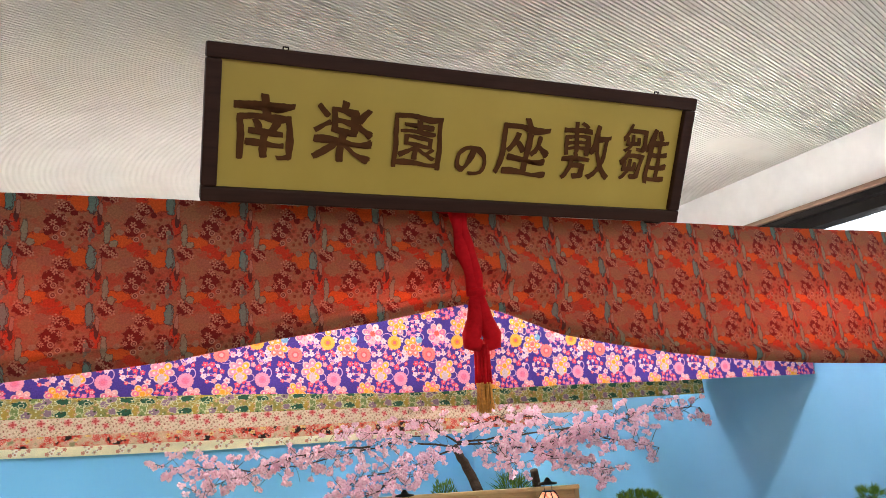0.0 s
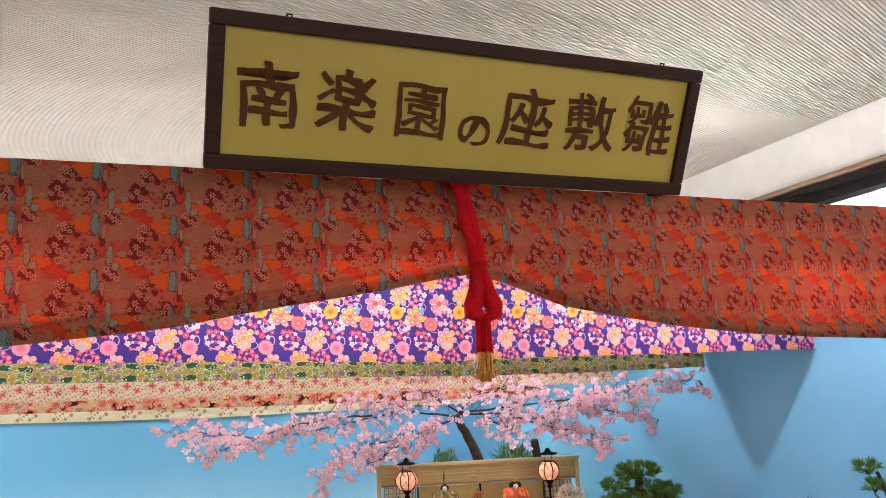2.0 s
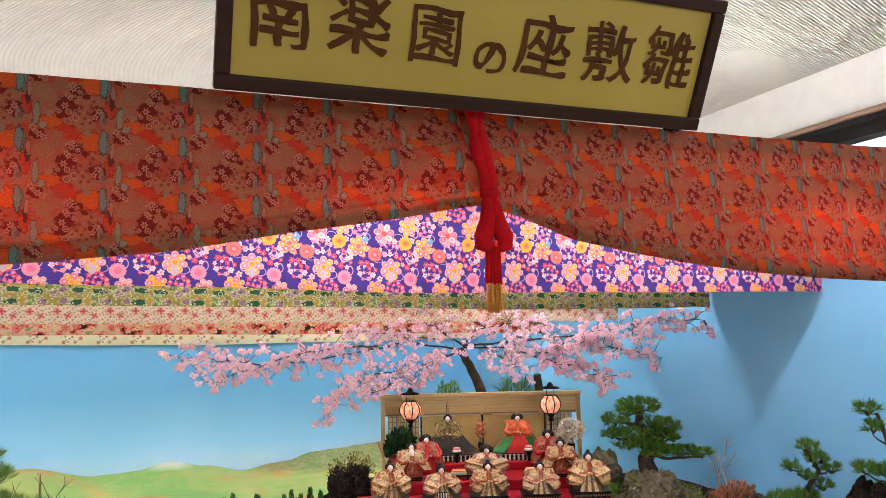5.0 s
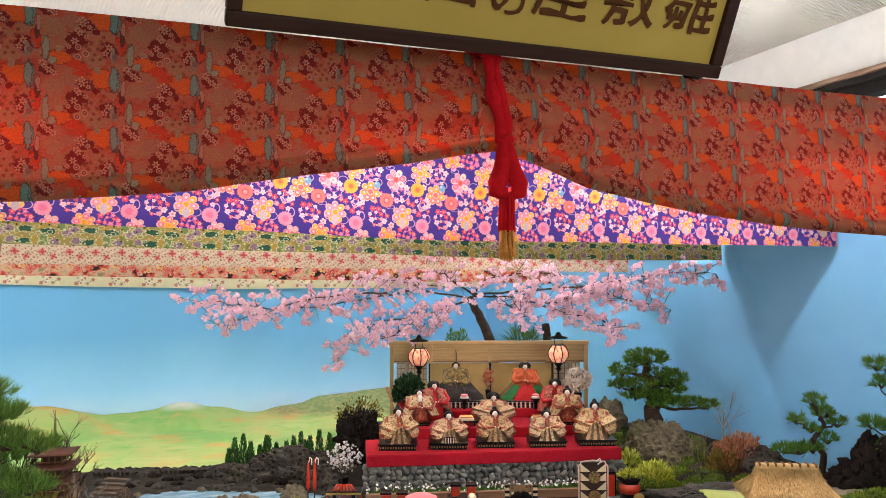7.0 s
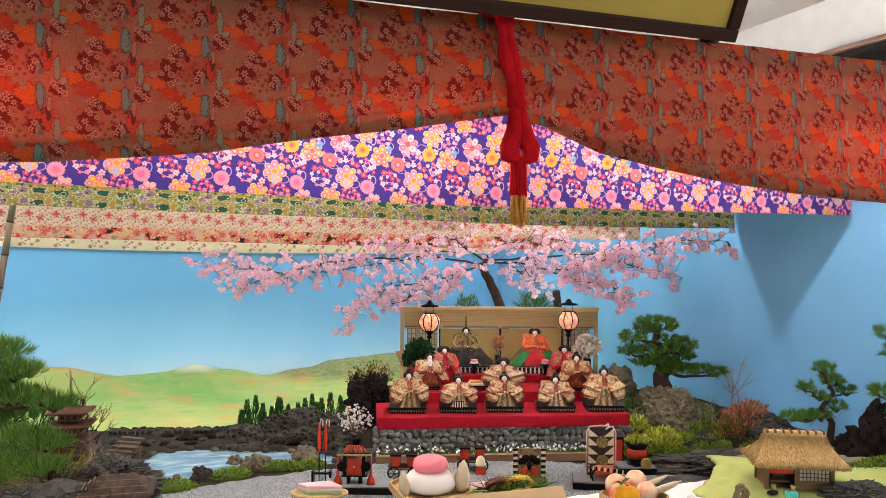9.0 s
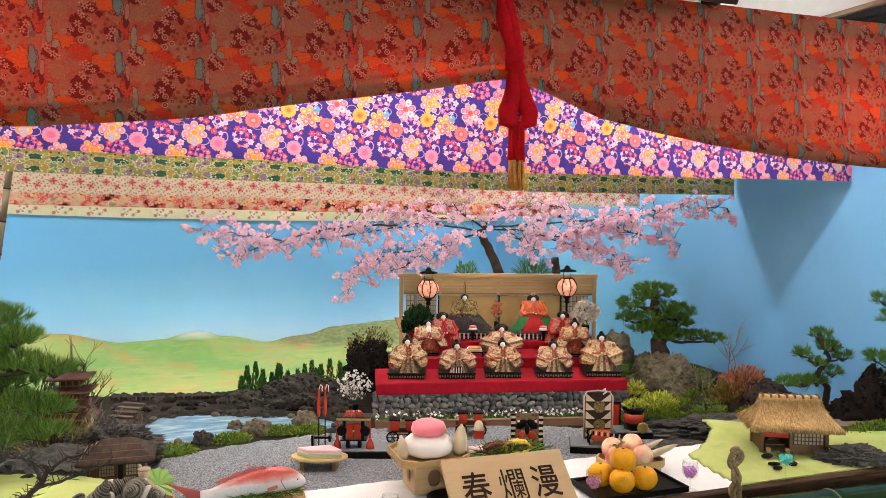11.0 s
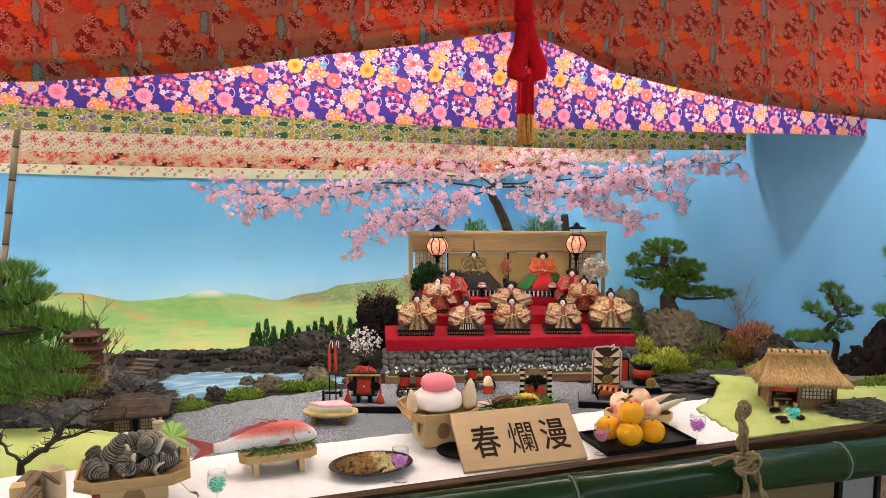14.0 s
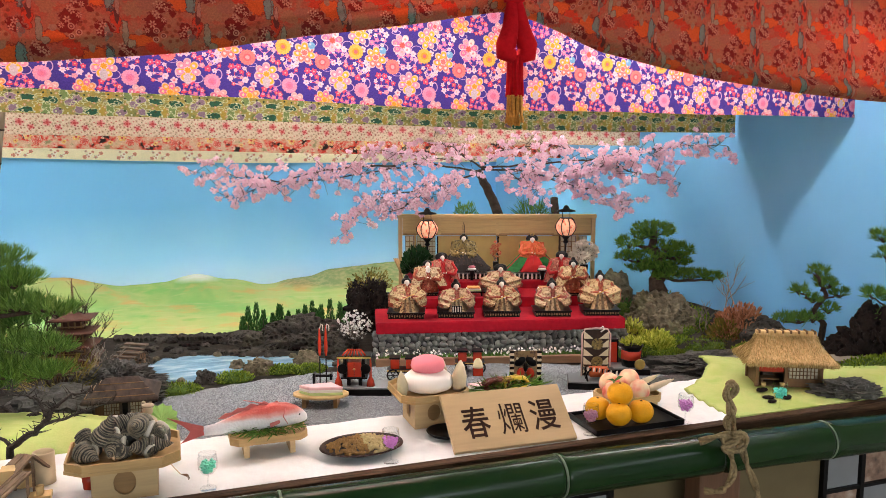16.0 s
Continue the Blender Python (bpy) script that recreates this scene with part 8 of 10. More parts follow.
def glass_cup(x, y, colour, label, seed):
    g = thing("wine_glass", pose(x, y, TZ), label, "glass", "small wine glasses")
    gm = clear_glass
    part("bowl", lathe(bmesh.new(), ((0.002, 0.030), (0.010, 0.034), (0.0165, 0.045), (0.0175, 0.058), (0.0155, 0.078), (0.0145, 0.078), (0.0165, 0.058), (0.0155, 0.046), (0.009, 0.036), (0.001, 0.033)), 28), gm, g, smooth=True)
    part("stem", lathe(bmesh.new(), ((0.015, 0.0), (0.015, 0.0012), (0.003, 0.003), (0.0016, 0.010), (0.0016, 0.026), (0.0022, 0.0295)), 20), gm, g, smooth=True)
    jm = Mat("jelly_bits", 0.3)
    jm.base(jm.mix(jm.island(), colour, [min(1, c * 1.2 + 0.2) for c in colour]))
    jm.thin(colour, 0.55)
    rnd, bm = random.Random(seed), bmesh.new()
    for _ in range(170):
        a, z = rnd.random() * 6.283, rnd.uniform(0.036, 0.060)
        r = 0.0135 * math.sqrt(rnd.random()) * (1 if z > 0.045 else 0.6)
        bmesh.ops.create_icosphere(bm, subdivisions=1, radius=rnd.uniform(0.0018, 0.0032), matrix=Matrix.Translation((r * math.cos(a), r * math.sin(a), z)))
    part("filling", bm, jm.m, g, "coloured glass beads")
    return g


GREEN_J, PINK_J, CYAN_J = (0.36, 0.92, 0.72), (0.86, 0.36, 0.82), (0.20, 0.88, 0.80)
for k, (x, y, c, l) in enumerate(((0.174, 2.062, GREEN_J, "small stemmed glass filled with green beads"), (0.555, 2.068, PINK_J, "small stemmed glass filled with violet beads"), (1.050, 2.068, (0.72, 0.34, 0.48), "small stemmed glass filled with pink beads"), (1.313, 2.058, PINK_J, "small stemmed glass of violet beads beside the fruit"), (1.608, 2.058, CYAN_J, "small stemmed glass of turquoise beads on the felt"))):
    glass_cup(x, y - 0.012, c, l, 50 + k).scale = (1.14, 1.14, 0.95)

# wooden plaque with three characters
plaque_wood = wood("plaque_wood", (0.47, 0.32, 0.165), 0.5, 0.10)
plaque_ink = plain("dark_plaque_ink", (0.030, 0.012, 0.008), 0.7, 0.3, 60, spec=0.1)
plaque = thing("wooden_plaque", pose(0.853, 2.046, TZ, -49.0, 0, -1.9), "pale wooden plaque with three brushed characters, leaning back", "plaque")
part("board", B(-0.152, 0.152, -0.006, 0.006, 0.0, 0.150, bevel=0.002), plaque_wood, plaque)
part("prop", B(-0.04, 0.04, 0.0062, 0.012, 0.02, 0.11), hinoki, plaque)
for ch, cx, cz in (("春", -0.084, 0.062), ("爛", 0.006, 0.063), ("漫", 0.088, 0.064)):
    letters(ch, 0.088, plaque_ink, plaque, "character", pose(cx, -0.0068, cz, 90, 0, 0), thick=0.0004, bold=0.0 if ch == "爛" else 0.0007, sx=0.80)

# stacked rice cakes on their stand
MX, MY = 0.714, 2.278
sanbo(MX, MY, 0.174, 0.077, "tall pale wooden offering stand under stacked rice cakes")
mo = thing("rice_cake_stack", pose(MX, MY, TZ + 0.0805) @ Matrix.Diagonal((0.89, 0.89, 0.86, 1)), "stacked rice cakes, pink over white", "rice cakes")
part("white_cake", lathe(bmesh.new(), ((0.045, 0), (0.066, 0.010), (0.071, 0.024), (0.066, 0.042), (0.050, 0.056), (0.02, 0.060)), 40), mochi_white, mo, smooth=True)
part("pink_cake", lathe(bmesh.new(), ((0.030, 0.057), (0.044, 0.061), (0.048, 0.074), (0.044, 0.090), (0.028, 0.098), (0.005, 0.100)), 40), mochi_pink, mo, smooth=True)
bottle_m = plain("cream_folded_paper", (0.60, 0.50, 0.33), 0.6, 0.1, 40)
for x, y, h, s in ((-0.078, -0.02, 0.060, 0.75), (0.078, -0.03, 0.076, 1.0), (0.060, 0.062, 0.060, 0.9)):
    ob = part("paper_ornament", lathe(bmesh.new(), ((0.012 * s, 0), (0.018 * s, 0.012), (0.018 * s, h * 0.5), (0.011 * s, h * 0.8), (0.002, h)), 8), bottle_m, None, at=pose(MX + x * 0.9, MY + y, TZ + 0.0805, 0, 6 if x > 0 else -6, 20))
    tagged(ob, "pointed cream paper ornament beside the rice cakes", "ornament", "paper ornaments")

# fruit
otray = thing("lacquer_tray", pose(1.181, 2.109, TZ), "square black lacquered tray under the oranges", "tray")
part("base", B(-0.12, 0.12, -0.066, 0.066, 0.0, 0.006), lacquer, otray)
for a in ((-0.124, 0.124, -0.071, -0.0665, 0.0, 0.014), (-0.124, 0.124, 0.0665, 0.071, 0.0, 0.014), (-0.124, -0.1202, -0.0664, 0.0664, 0.0, 0.014), (0.1202, 0.124, -0.0664, 0.0664, 0.0, 0.014)):
    part("rim", B(*a), lacquer, otray)
orange_m = plain("orange_peel", (0.80, 0.36, 0.010), 0.45, 0.06, 260, bump=0.5)
peach_m = Mat("peach_skin", 0.7)
_at = peach_m.coord()
_n = peach_m.split(peach_m.out(peach_m.node("ShaderNodeTexCoord"), "Normal"))
peach_m.base(peach_m.ramp(peach_m.noise(16, 3, at=_at), ((0.40, (0.80, 0.64, 0.40)), (0.50, (0.80, 0.42, 0.27)), (0.60, (0.70, 0.13, 0.10)))))
leaf_green = leaf_mat("orange_leaf", (0.03, 0.10, 0.02), (0.08, 0.18, 0.04), 0.4, 0.1)


def fruit(name, x, y, z, r, mat, label, cat, squash=0.92, tip=0.0, turn=0.0, group=""):
    bm = bmesh.new()
    bmesh.ops.create_uvsphere(bm, u_segments=28, v_segments=18, radius=1.0)
    for v in bm.verts:
        p = v.co
        d = 1 - 0.10 * math.exp(-((p.z - 1) / 0.12) ** 2) + tip * max(0.0, p.z) ** 5 + 0.012 * nz(p.x * 2 + x * 30, p.y * 2, p.z * 2)
        if tip:
            d -= 0.06 * math.exp(-(math.atan2(p.y, p.x) / 0.25) ** 2)
        v.co = p * d * r
        v.co.z *= squash
    ob = thing(name, pose(x, y, z + r * squash, 12 * nz(x * 40), 14 * nz(y * 40, 3), turn), label, cat, group)
    part("flesh", bm, mat, ob, smooth=True)
    part("stalk", lathe(bmesh.new(), ((0.004, r * squash * 0.86), (0.003, r * squash * 0.93), (0.0015, r * squash * 0.96)), 8), bark, ob)
    return ob


for x, y, z in ((1.112, 2.128, 0.006), (1.137, 2.072, 0.006), (1.200, 2.072, 0.006), (1.152, 2.092, 0.050)):
    fruit("orange", x, y, TZ + z, 0.0315, orange_m, "ripe orange citrus fruit on the black tray", "orange", 0.93, group="oranges")
lv = Leaves(5)
for w in ((-1, -0.3, 0.3), (-0.6, -0.8, 0.1), (0.3, -0.5, 0.4)):
    lv.blade((0, 0, 0), w, 0.028, 0.006, 0.12)
lob = thing("citrus_leaf", pose(1.140, 2.100, TZ + 0.110), "dark green leaves on the top orange", "leaf")
part("leaf", lv.mesh("leaf", leaf_green), None, lob)
ptray = thing("fruit_tray", pose(1.265, 2.232, TZ), "small pale wooden tray under the peaches", "tray", "wooden offering trays")
part("tray", octagon(bmesh.new(), 0.165, 0.11, 0.018, 0.012, 0.030, 0.004), hinoki, ptray)
for x in (-0.06, 0.06):
    part("foot", B(x - 0.006, x + 0.006, -0.045, 0.045, 0.0, 0.0122), hinoki, ptray)
for x, y, z, t in ((1.222, 2.252, 0.024, 0), (1.280, 2.248, 0.030, 60), (1.283, 2.204, 0.012, 140), (1.208, 2.210, 0.012, 220)):
    fruit("peach", x, y, TZ + z, 0.0285, peach_m.m, "blushing cream-red peach on a wooden tray", "peach", 0.98, 0.16, t, "peaches")
for x, y, rz in ((1.335, 2.206, 40), (1.318, 2.246, 55)):
    bm = bmesh.new()
    lathe(bm, ((0.003, -0.05), (0.016, -0.025), (0.021, 0.0), (0.015, 0.03), (0.002, 0.055)), 14, pose(0, 0, 0, 60, 0, 0), sy=0.45)
    ob = part("bamboo_shoot", bm, bottle_m, None, at=pose(x, y, TZ + 0.045, 0, 20, rz))
    tagged(ob, "cream pointed sheath ornament beside the peaches", "ornament", "paper ornaments")


# ---- felt meadows, huts and small scenery ----
def felt_mat():
    m = Mat("lime_felt", 0.95, spec=0.1)
    at = m.coord()
    col = m.ramp(m.noise(9, 4, at=at), ((0.3, (0.39, 0.49, 0.13)), (0.55, (0.51, 0.55, 0.20)), (0.75, (0.32, 0.50, 0.12))))
    m.base(m.mix(m.noise(220, 3, at=at) * 0.35, col, (0.22, 0.30, 0.07)))
    m.bump(m.noise(300, 3, at=at), 0.5, 0.003)
    return m.m


lime = felt_mat()


def felt(poly, z, hump, label, drop, res=0.010):
    bm = bmesh.new()
    xs, ys = [p[0] for p in poly], [p[1] for p in poly]
    nx, ny = int((max(xs) - min(xs)) / res) + 2, int((max(ys) - min(ys)) / res) + 2
    pts = {}
    for j in range(ny + 1):
        for i in range(nx + 1):
            a, b = min(xs) + i * res, min(ys) + j * res
            p = P(a, b, z + hump(a, b) + 0.0015 * nz(a * 20, b * 20))
            if inside(poly, a + 0.012 * nz(a * 12, b * 12, 1), b + 0.012 * nz(a * 12, b * 12, 8)) and p.y > 2.014 and p.x < 2.58:
                p.y = max(p.y, 2.036)
                pts[i, j] = bm.verts.new(p)
    for (i, j) in list(pts):
        q = [pts.get(k) for k in ((i, j), (i + 1, j), (i + 1, j + 1), (i, j + 1))]
        q = [k for k in q if k]
        if len(q) > 2:
            bm.faces.new(q).smooth = True
    rim = [e for e in bm.edges if e.is_boundary]
    for v in bmesh.ops.extrude_edge_only(bm, edges=rim)["geom"]:
        if isinstance(v, bmesh.types.BMVert):
            v.co.z = max(v.co.z - drop, GZ - 0.01 if drop > 0.05 else v.co.z - drop)
    return tagged(part("felt_meadow", bm, lime), label, "felt meadow", "felt meadows")


felt([(0.69, 2.12), (0.70, 2.02), (0.73, 1.90), (0.82, 1.80), (1.2, 1.66), (1.9, 1.5), (1.9, 2.30), (1.5, 2.34), (1.30, 2.36), (1.10, 2.44), (0.95, 2.46), (0.84, 2.46), (0.82, 2.32), (0.76, 2.22)], 0.8650, lambda a, b: 0.022 * math.exp(-((a - 0.86) / 0.07) ** 2 - ((b - 2.36) / 0.1) ** 2) + 0.02 * math.exp(-((a - 1.42) / 0.1) ** 2 - ((b - 2.25) / 0.1) ** 2), "lime green felt meadow round the thatched hut", 0.006)
part_support = part("felt_shelf", B(1.80, 2.585, 2.366, 2.54, 0.70, 0.862), base.data.materials[0])
tagged(part_support, "boarded shelf that carries the felt meadow", "shelf")
felt([(-1.5, 1.62), (-1.2, 1.60), (-0.95, 1.58), (-0.80, 1.66), (-0.72, 1.74), (-0.74, 1.90), (-0.82, 2.02), (-1.0, 2.10), (-1.5, 2.1)], 0.80, lambda a, b: 0.070 * math.exp(-((a + 0.90) / 0.13) ** 2 - ((b - 1.82) / 0.14) ** 2) + 0.05 * math.exp(-((a + 1.2) / 0.2) ** 2 - ((b - 1.8) / 0.2) ** 2), "lime green felt hill beside the shell tray", 0.10)

thatch = Mat("straw_thatch", 0.9)
_at = thatch.coord()
_a, _b = thatch.noise(120, 4, at=_at, stretch=(1, 1, 0.16)), thatch.noise(30, 3, at=_at)
thatch.base(thatch.ramp(_a * 0.7 + _b * 0.3, ((0.3, (0.40, 0.23, 0.08)), (0.5, (0.60, 0.38, 0.16)), (0.7, (0.72, 0.50, 0.25)))))
thatch.bump(_a, 1.0, 0.006)
thatch = thatch.m
hut_wood = wood("hut_wood", (0.17, 0.09, 0.04), 0.7, 0.3, axis=2)
old_wood = wood("old_grey_wood", (0.10, 0.072, 0.052), 0.85, 0.35)
bark_roof = Mat("bark_roof", 0.9)
_at = bark_roof.coord()
_a = bark_roof.noise(50, 4, at=_at, stretch=(1, 0.2, 1))
bark_roof.base(bark_roof.ramp(_a, ((0.3, (0.020, 0.013, 0.010)), (0.7, (0.090, 0.058, 0.042)))))
bark_roof.bump(_a, 0.8, 0.004)
bark_roof = bark_roof.m


def roof_shell(bm, w, d, rw, z0, z1, flare, thick, n=10, over=0.0):
    """A hipped roof whose slopes sweep out towards the eaves."""
    rings = []
    for k in range(n + 1):
        t = k / n
        s = (1 - t) ** flare
        a, b = rw / 2 + (w / 2 - rw / 2) * s, 0.006 + (d / 2 - 0.006) * s
        z = z0 + (z1 - z0) * t
        ring_ = []
        m = 10
        for (x0, y0), (x1, y1) in (((-a, -b), (a, -b)), ((a, -b), (a, b)), ((a, b), (-a, b)), ((-a, b), (-a, -b))):
            for j in range(m):
                x, y = x0 + (x1 - x0) * j / m, y0 + (y1 - y0) * j / m
                ring_.append(bm.verts.new((x * (1 + 0.012 * nz(x * 60, y * 60, z * 30)), y * (1 + 0.012 * nz(x * 60, y * 60, z * 30 + 4)), z + 0.002 * nz(x * 50, y * 50))))
        rings.append(ring_)
    low = [bm.verts.new((v.co.x * 0.97, v.co.y * 0.97, v.co.z - thick)) for v in rings[0]]
    rings.insert(0, low)
    for a, b in zip(rings, rings[1:]):
        for j in range(len(a)):
            bm.faces.new((a[j], a[(j + 1) % len(a)], b[(j + 1) % len(b)], b[j])).smooth = True
    bm.faces.new(rings[0][::-1])
    bm.faces.new(rings[-1])
    return bm


def thatched_hut():
    ob = thing("thatched_hut", pose(1.793, 2.229, 0.868, 0, 0, -27) @ Matrix.Scale(0.93, 4), "miniature wooden tea hut with a straw thatched roof", "hut", "miniature buildings")
    part("roof", roof_shell(bmesh.new(), 0.266, 0.175, 0.172, 0.082, 0.156, 1.6, 0.012), thatch, ob, "thick straw thatch")
    lv = Leaves(91)
    for _ in range(2600):
        t = lv.r.random() ** 1.5
        s = (1 - t) ** 1.6
        a, b, z = 0.086 + 0.047 * s, 0.006 + 0.0815 * s, 0.082 + 0.074 * t
        u, side = lv.r.uniform(-1, 1), lv.r.random()
        at, way = ((u * a, -b, z), (0.15 * u, -0.75, -0.62)) if side < 0.55 else ((a, u * b, z), (0.7, 0.15 * u, -0.7)) if side < 0.75 else ((-a, u * b, z), (-0.7, 0.15 * u, -0.7))
        lv.blade(Vector(at) + Vector((0, 0, 0.002)), Vector(way) + lv.any() * 0.16, lv.r.uniform(0.010, 0.020), 0.0007)
    for _ in range(700):
        u, side = lv.r.uniform(-1, 1), lv.r.random()
        at = (u * 0.133, -0.087, 0.080) if side < 0.6 else ((0.132 if side < 0.8 else -0.132), u * 0.087, 0.080)
        lv.blade(at, Vector((at[0] * 1.5, at[1] * 2.5, -1.0)) + lv.any() * 0.3, lv.r.uniform(0.008, 0.016), 0.0008)
    part("straw_fringe", lv.mesh("straw_fringe", leaf_mat("loose_straw", (0.26, 0.165, 0.055), (0.58, 0.42, 0.19), 0.8, 0.1)), None, ob, "loose straw along the eaves")
    part("ridge", B(-0.090, 0.090, -0.013, 0.013, 0.150, 0.165, bevel=0.004), thatch, ob)
    for k in range(8):
        x = -0.082 + 0.0234 * k
        part("ridge_tie", B(x - 0.003, x + 0.003, -0.0150, 0.0150, 0.158, 0.1680, bevel=0.001), hut_wood, ob)
    for x in (-0.095, -0.01, 0.092):
        for y in (-0.055, 0.055):
            part("post", B(x - 0.005, x + 0.005, y - 0.005, y + 0.005, 0.0, 0.082), hut_wood, ob)
    part("back_wall", B(-0.09, 0.09, 0.050, 0.054, 0.0, 0.078), hut_wood, ob)
    part("side_wall", B(0.088, 0.0915, -0.05, 0.05, 0.0, 0.078), hut_wood, ob)
    part("side_wall", B(-0.094, -0.0905, -0.05, 0.05, 0.0, 0.078), hut_wood, ob)
    part("front_wall", B(-0.005, 0.087, -0.054, -0.050, 0.0, 0.026), hut_wood, ob)
    win = part("window", B(-0.002, 0.085, -0.051, -0.049, 0.027, 0.074), paper, ob, "papered lattice window")
    for k in range(9):
        part("lattice_bar", B(-0.002 + 0.0107 * k, 0.0 + 0.0107 * k, -0.0555, -0.0515, 0.027, 0.074), hut_wood, win)
    for k in range(3):
        part("lattice_bar", B(-0.002, 0.086, -0.055, -0.052, 0.037 + 0.012 * k, 0.0388 + 0.012 * k), hut_wood, win)
    part("curtain", B(-0.088, -0.015, -0.053, -0.051, 0.046, 0.068), lacquer_red, ob, "short red door curtain")
    part("bench", box(B(-0.08, -0.025, -0.04, 0.0, 0.018, 0.021), -0.076, -0.07, -0.03, -0.01, 0.0, 0.018), hut_wood, ob)
    part("table", B(-0.060, -0.030, 0.005, 0.03, 0.0, 0.028), old_wood, ob)
    for x in (-0.075, -0.02):
        part("tub", lathe(bmesh.new(), ((0.006, 0), (0.008, 0.014), (0.007, 0.014), (0.005, 0.002)), 10, Matrix.Translation((x, -0.058, 0))), hinoki, ob)
    part("floor_board", B(-0.09, 0.087, -0.0495, 0.0495, 0.0, 0.003), hut_wood, ob)


thatched_hut()
for x, y, s, rz in ((1.672, 2.180, 0.019, 10), (1.640, 2.120, 0.016, -20), (1.69, 2.105, 0.018, 40), (1.625, 2.090, 0.013, 0)):
    st = part("stepping_stone", lathe(bmesh.new(), ((s, 0), (s * 1.05, 0.003), (s * 0.9, 0.005), (s * 0.3, 0.0055)), 14, sy=0.6), dark_lava, None, at=pose(x, y, 0.8695, 0, 0, rz))
    tagged(st, "dark oval stepping stone on the felt", "stepping stone", "stepping stones")


def farm_hut():
    ob = thing("bark_roofed_hut", pose(*P(-0.968, 2.25, 0.750), 0, 0, FACE + 16) @ Matrix.Scale(0.85, 4), "miniature dark farmhouse with a bark roof", "hut", "miniature buildings")
    part("roof", roof_shell(bmesh.new(), 0.25, 0.20, 0.11, 0.075, 0.132, 1.15, 0.008), bark_roof, ob, "dark bark roof")
    for k, t in enumerate((0.15, 0.42, 0.70)):
        z = 0.075 + 0.057 * t + 0.003
        s = (1 - t) ** 1.15
        a, b = 0.055 + (0.125 - 0.055) * s, 0.006 + (0.10 - 0.006) * s
        part("batten", tube(bmesh.new(), [(-a, -b, z), (a, -b, z)], 0.0013, 6), hinoki_dark, ob, "pale bamboo batten across the roof")
        part("batten", tube(bmesh.new(), [(-a, -b, z), (-a, b, z)], 0.0013, 6), hinoki_dark, ob)
    for a in ((-0.085, 0.085, -0.066, -0.062, 0, 0.076), (-0.085, 0.085, 0.062, 0.066, 0, 0.076), (-0.089, -0.0852, -0.062, 0.062, 0, 0.076), (0.0852, 0.089, -0.062, 0.062, 0, 0.076)):
        part("wall", B(*a), hut_wood, ob)
    for x0, x1 in ((-0.055, -0.005), (0.030, 0.075)):
        w = part("window", B(x0, x1, -0.0685, -0.0665, 0.02, 0.06), paper, ob, "papered lattice window")
        n = int((x1 - x0) / 0.008)
        for k in range(n + 1):
            xx = x0 + (x1 - x0) * k / n
            part("lattice_bar", B(xx - 0.001, xx + 0.001, -0.072, -0.069, 0.02, 0.06), hut_wood, w)
        for zz in (0.02, 0.032, 0.044, 0.058):
            part("lattice_bar", B(x0, x1, -0.0715, -0.0692, zz, zz + 0.002), hut_wood, w)
    # black slab on the closed wall imitates the shade of an open door
    part("doorway", B(0.002, 0.024, -0.0675, -0.0662, 0.0, 0.062), lacquer, ob, "black slab standing for the shade of an open doorway")
    for x in (-0.088, 0.0, 0.027, 0.088):
        part("post", B(x - 0.004, x + 0.004, -0.073, -0.067, 0, 0.078), old_wood, ob)


farm_hut()


def pagoda():
    ob = thing("pagoda", pose(*P(-1.285, 2.62, 0.735), 0, 0, FACE + 12), "miniature red-brown five-tiered wooden pagoda", "pagoda", "miniature buildings")
    tile_m = plain("pagoda_red_brown", (0.075, 0.030, 0.020), 0.7, 0.2, 60)
    z = 0.0
    part("plinth", B(-0.07, 0.07, -0.07, 0.07, -0.03, 0.012, bevel=0.002), old_wood, ob)
    z = 0.012
    for k in range(5):
        w = 0.050 - 0.005 * k
        part("storey", B(-w, w, -w, w, z, z + 0.034), tile_m, ob)
        for x in (-w, -w / 3, w / 3, w):
            part("post", B(x - 0.0025, x + 0.0025, -w - 0.004, -w - 0.0005, z, z + 0.034), hut_wood, ob)
        part("gallery", B(-w - 0.008, w + 0.008, -w - 0.008, w + 0.008, z + 0.004, z + 0.007), hut_wood, ob)
        part("roof", roof_shell(bmesh.new(), 2 * w + 0.075, 2 * w + 0.075, 2 * w * 0.9, z + 0.034, z + 0.050, 1.4, 0.004, 5), tile_m, ob, "swept red-brown roof")
        z += 0.0465
    part("spire", tube(bmesh.new(), [(0, 0, z), (0, 0, z + 0.125)], [0.004, 0.0015], 6), hut_wood, ob)
    for k in range(9):
        part("spire_ring", lathe(bmesh.new(), ((0.004, 0), (0.008 - 0.0004 * k, 0.002), (0.004, 0.004)), 10, Matrix.Translation((0, 0, z + 0.022 + 0.0085 * k))), hut_wood, ob)


pagoda()


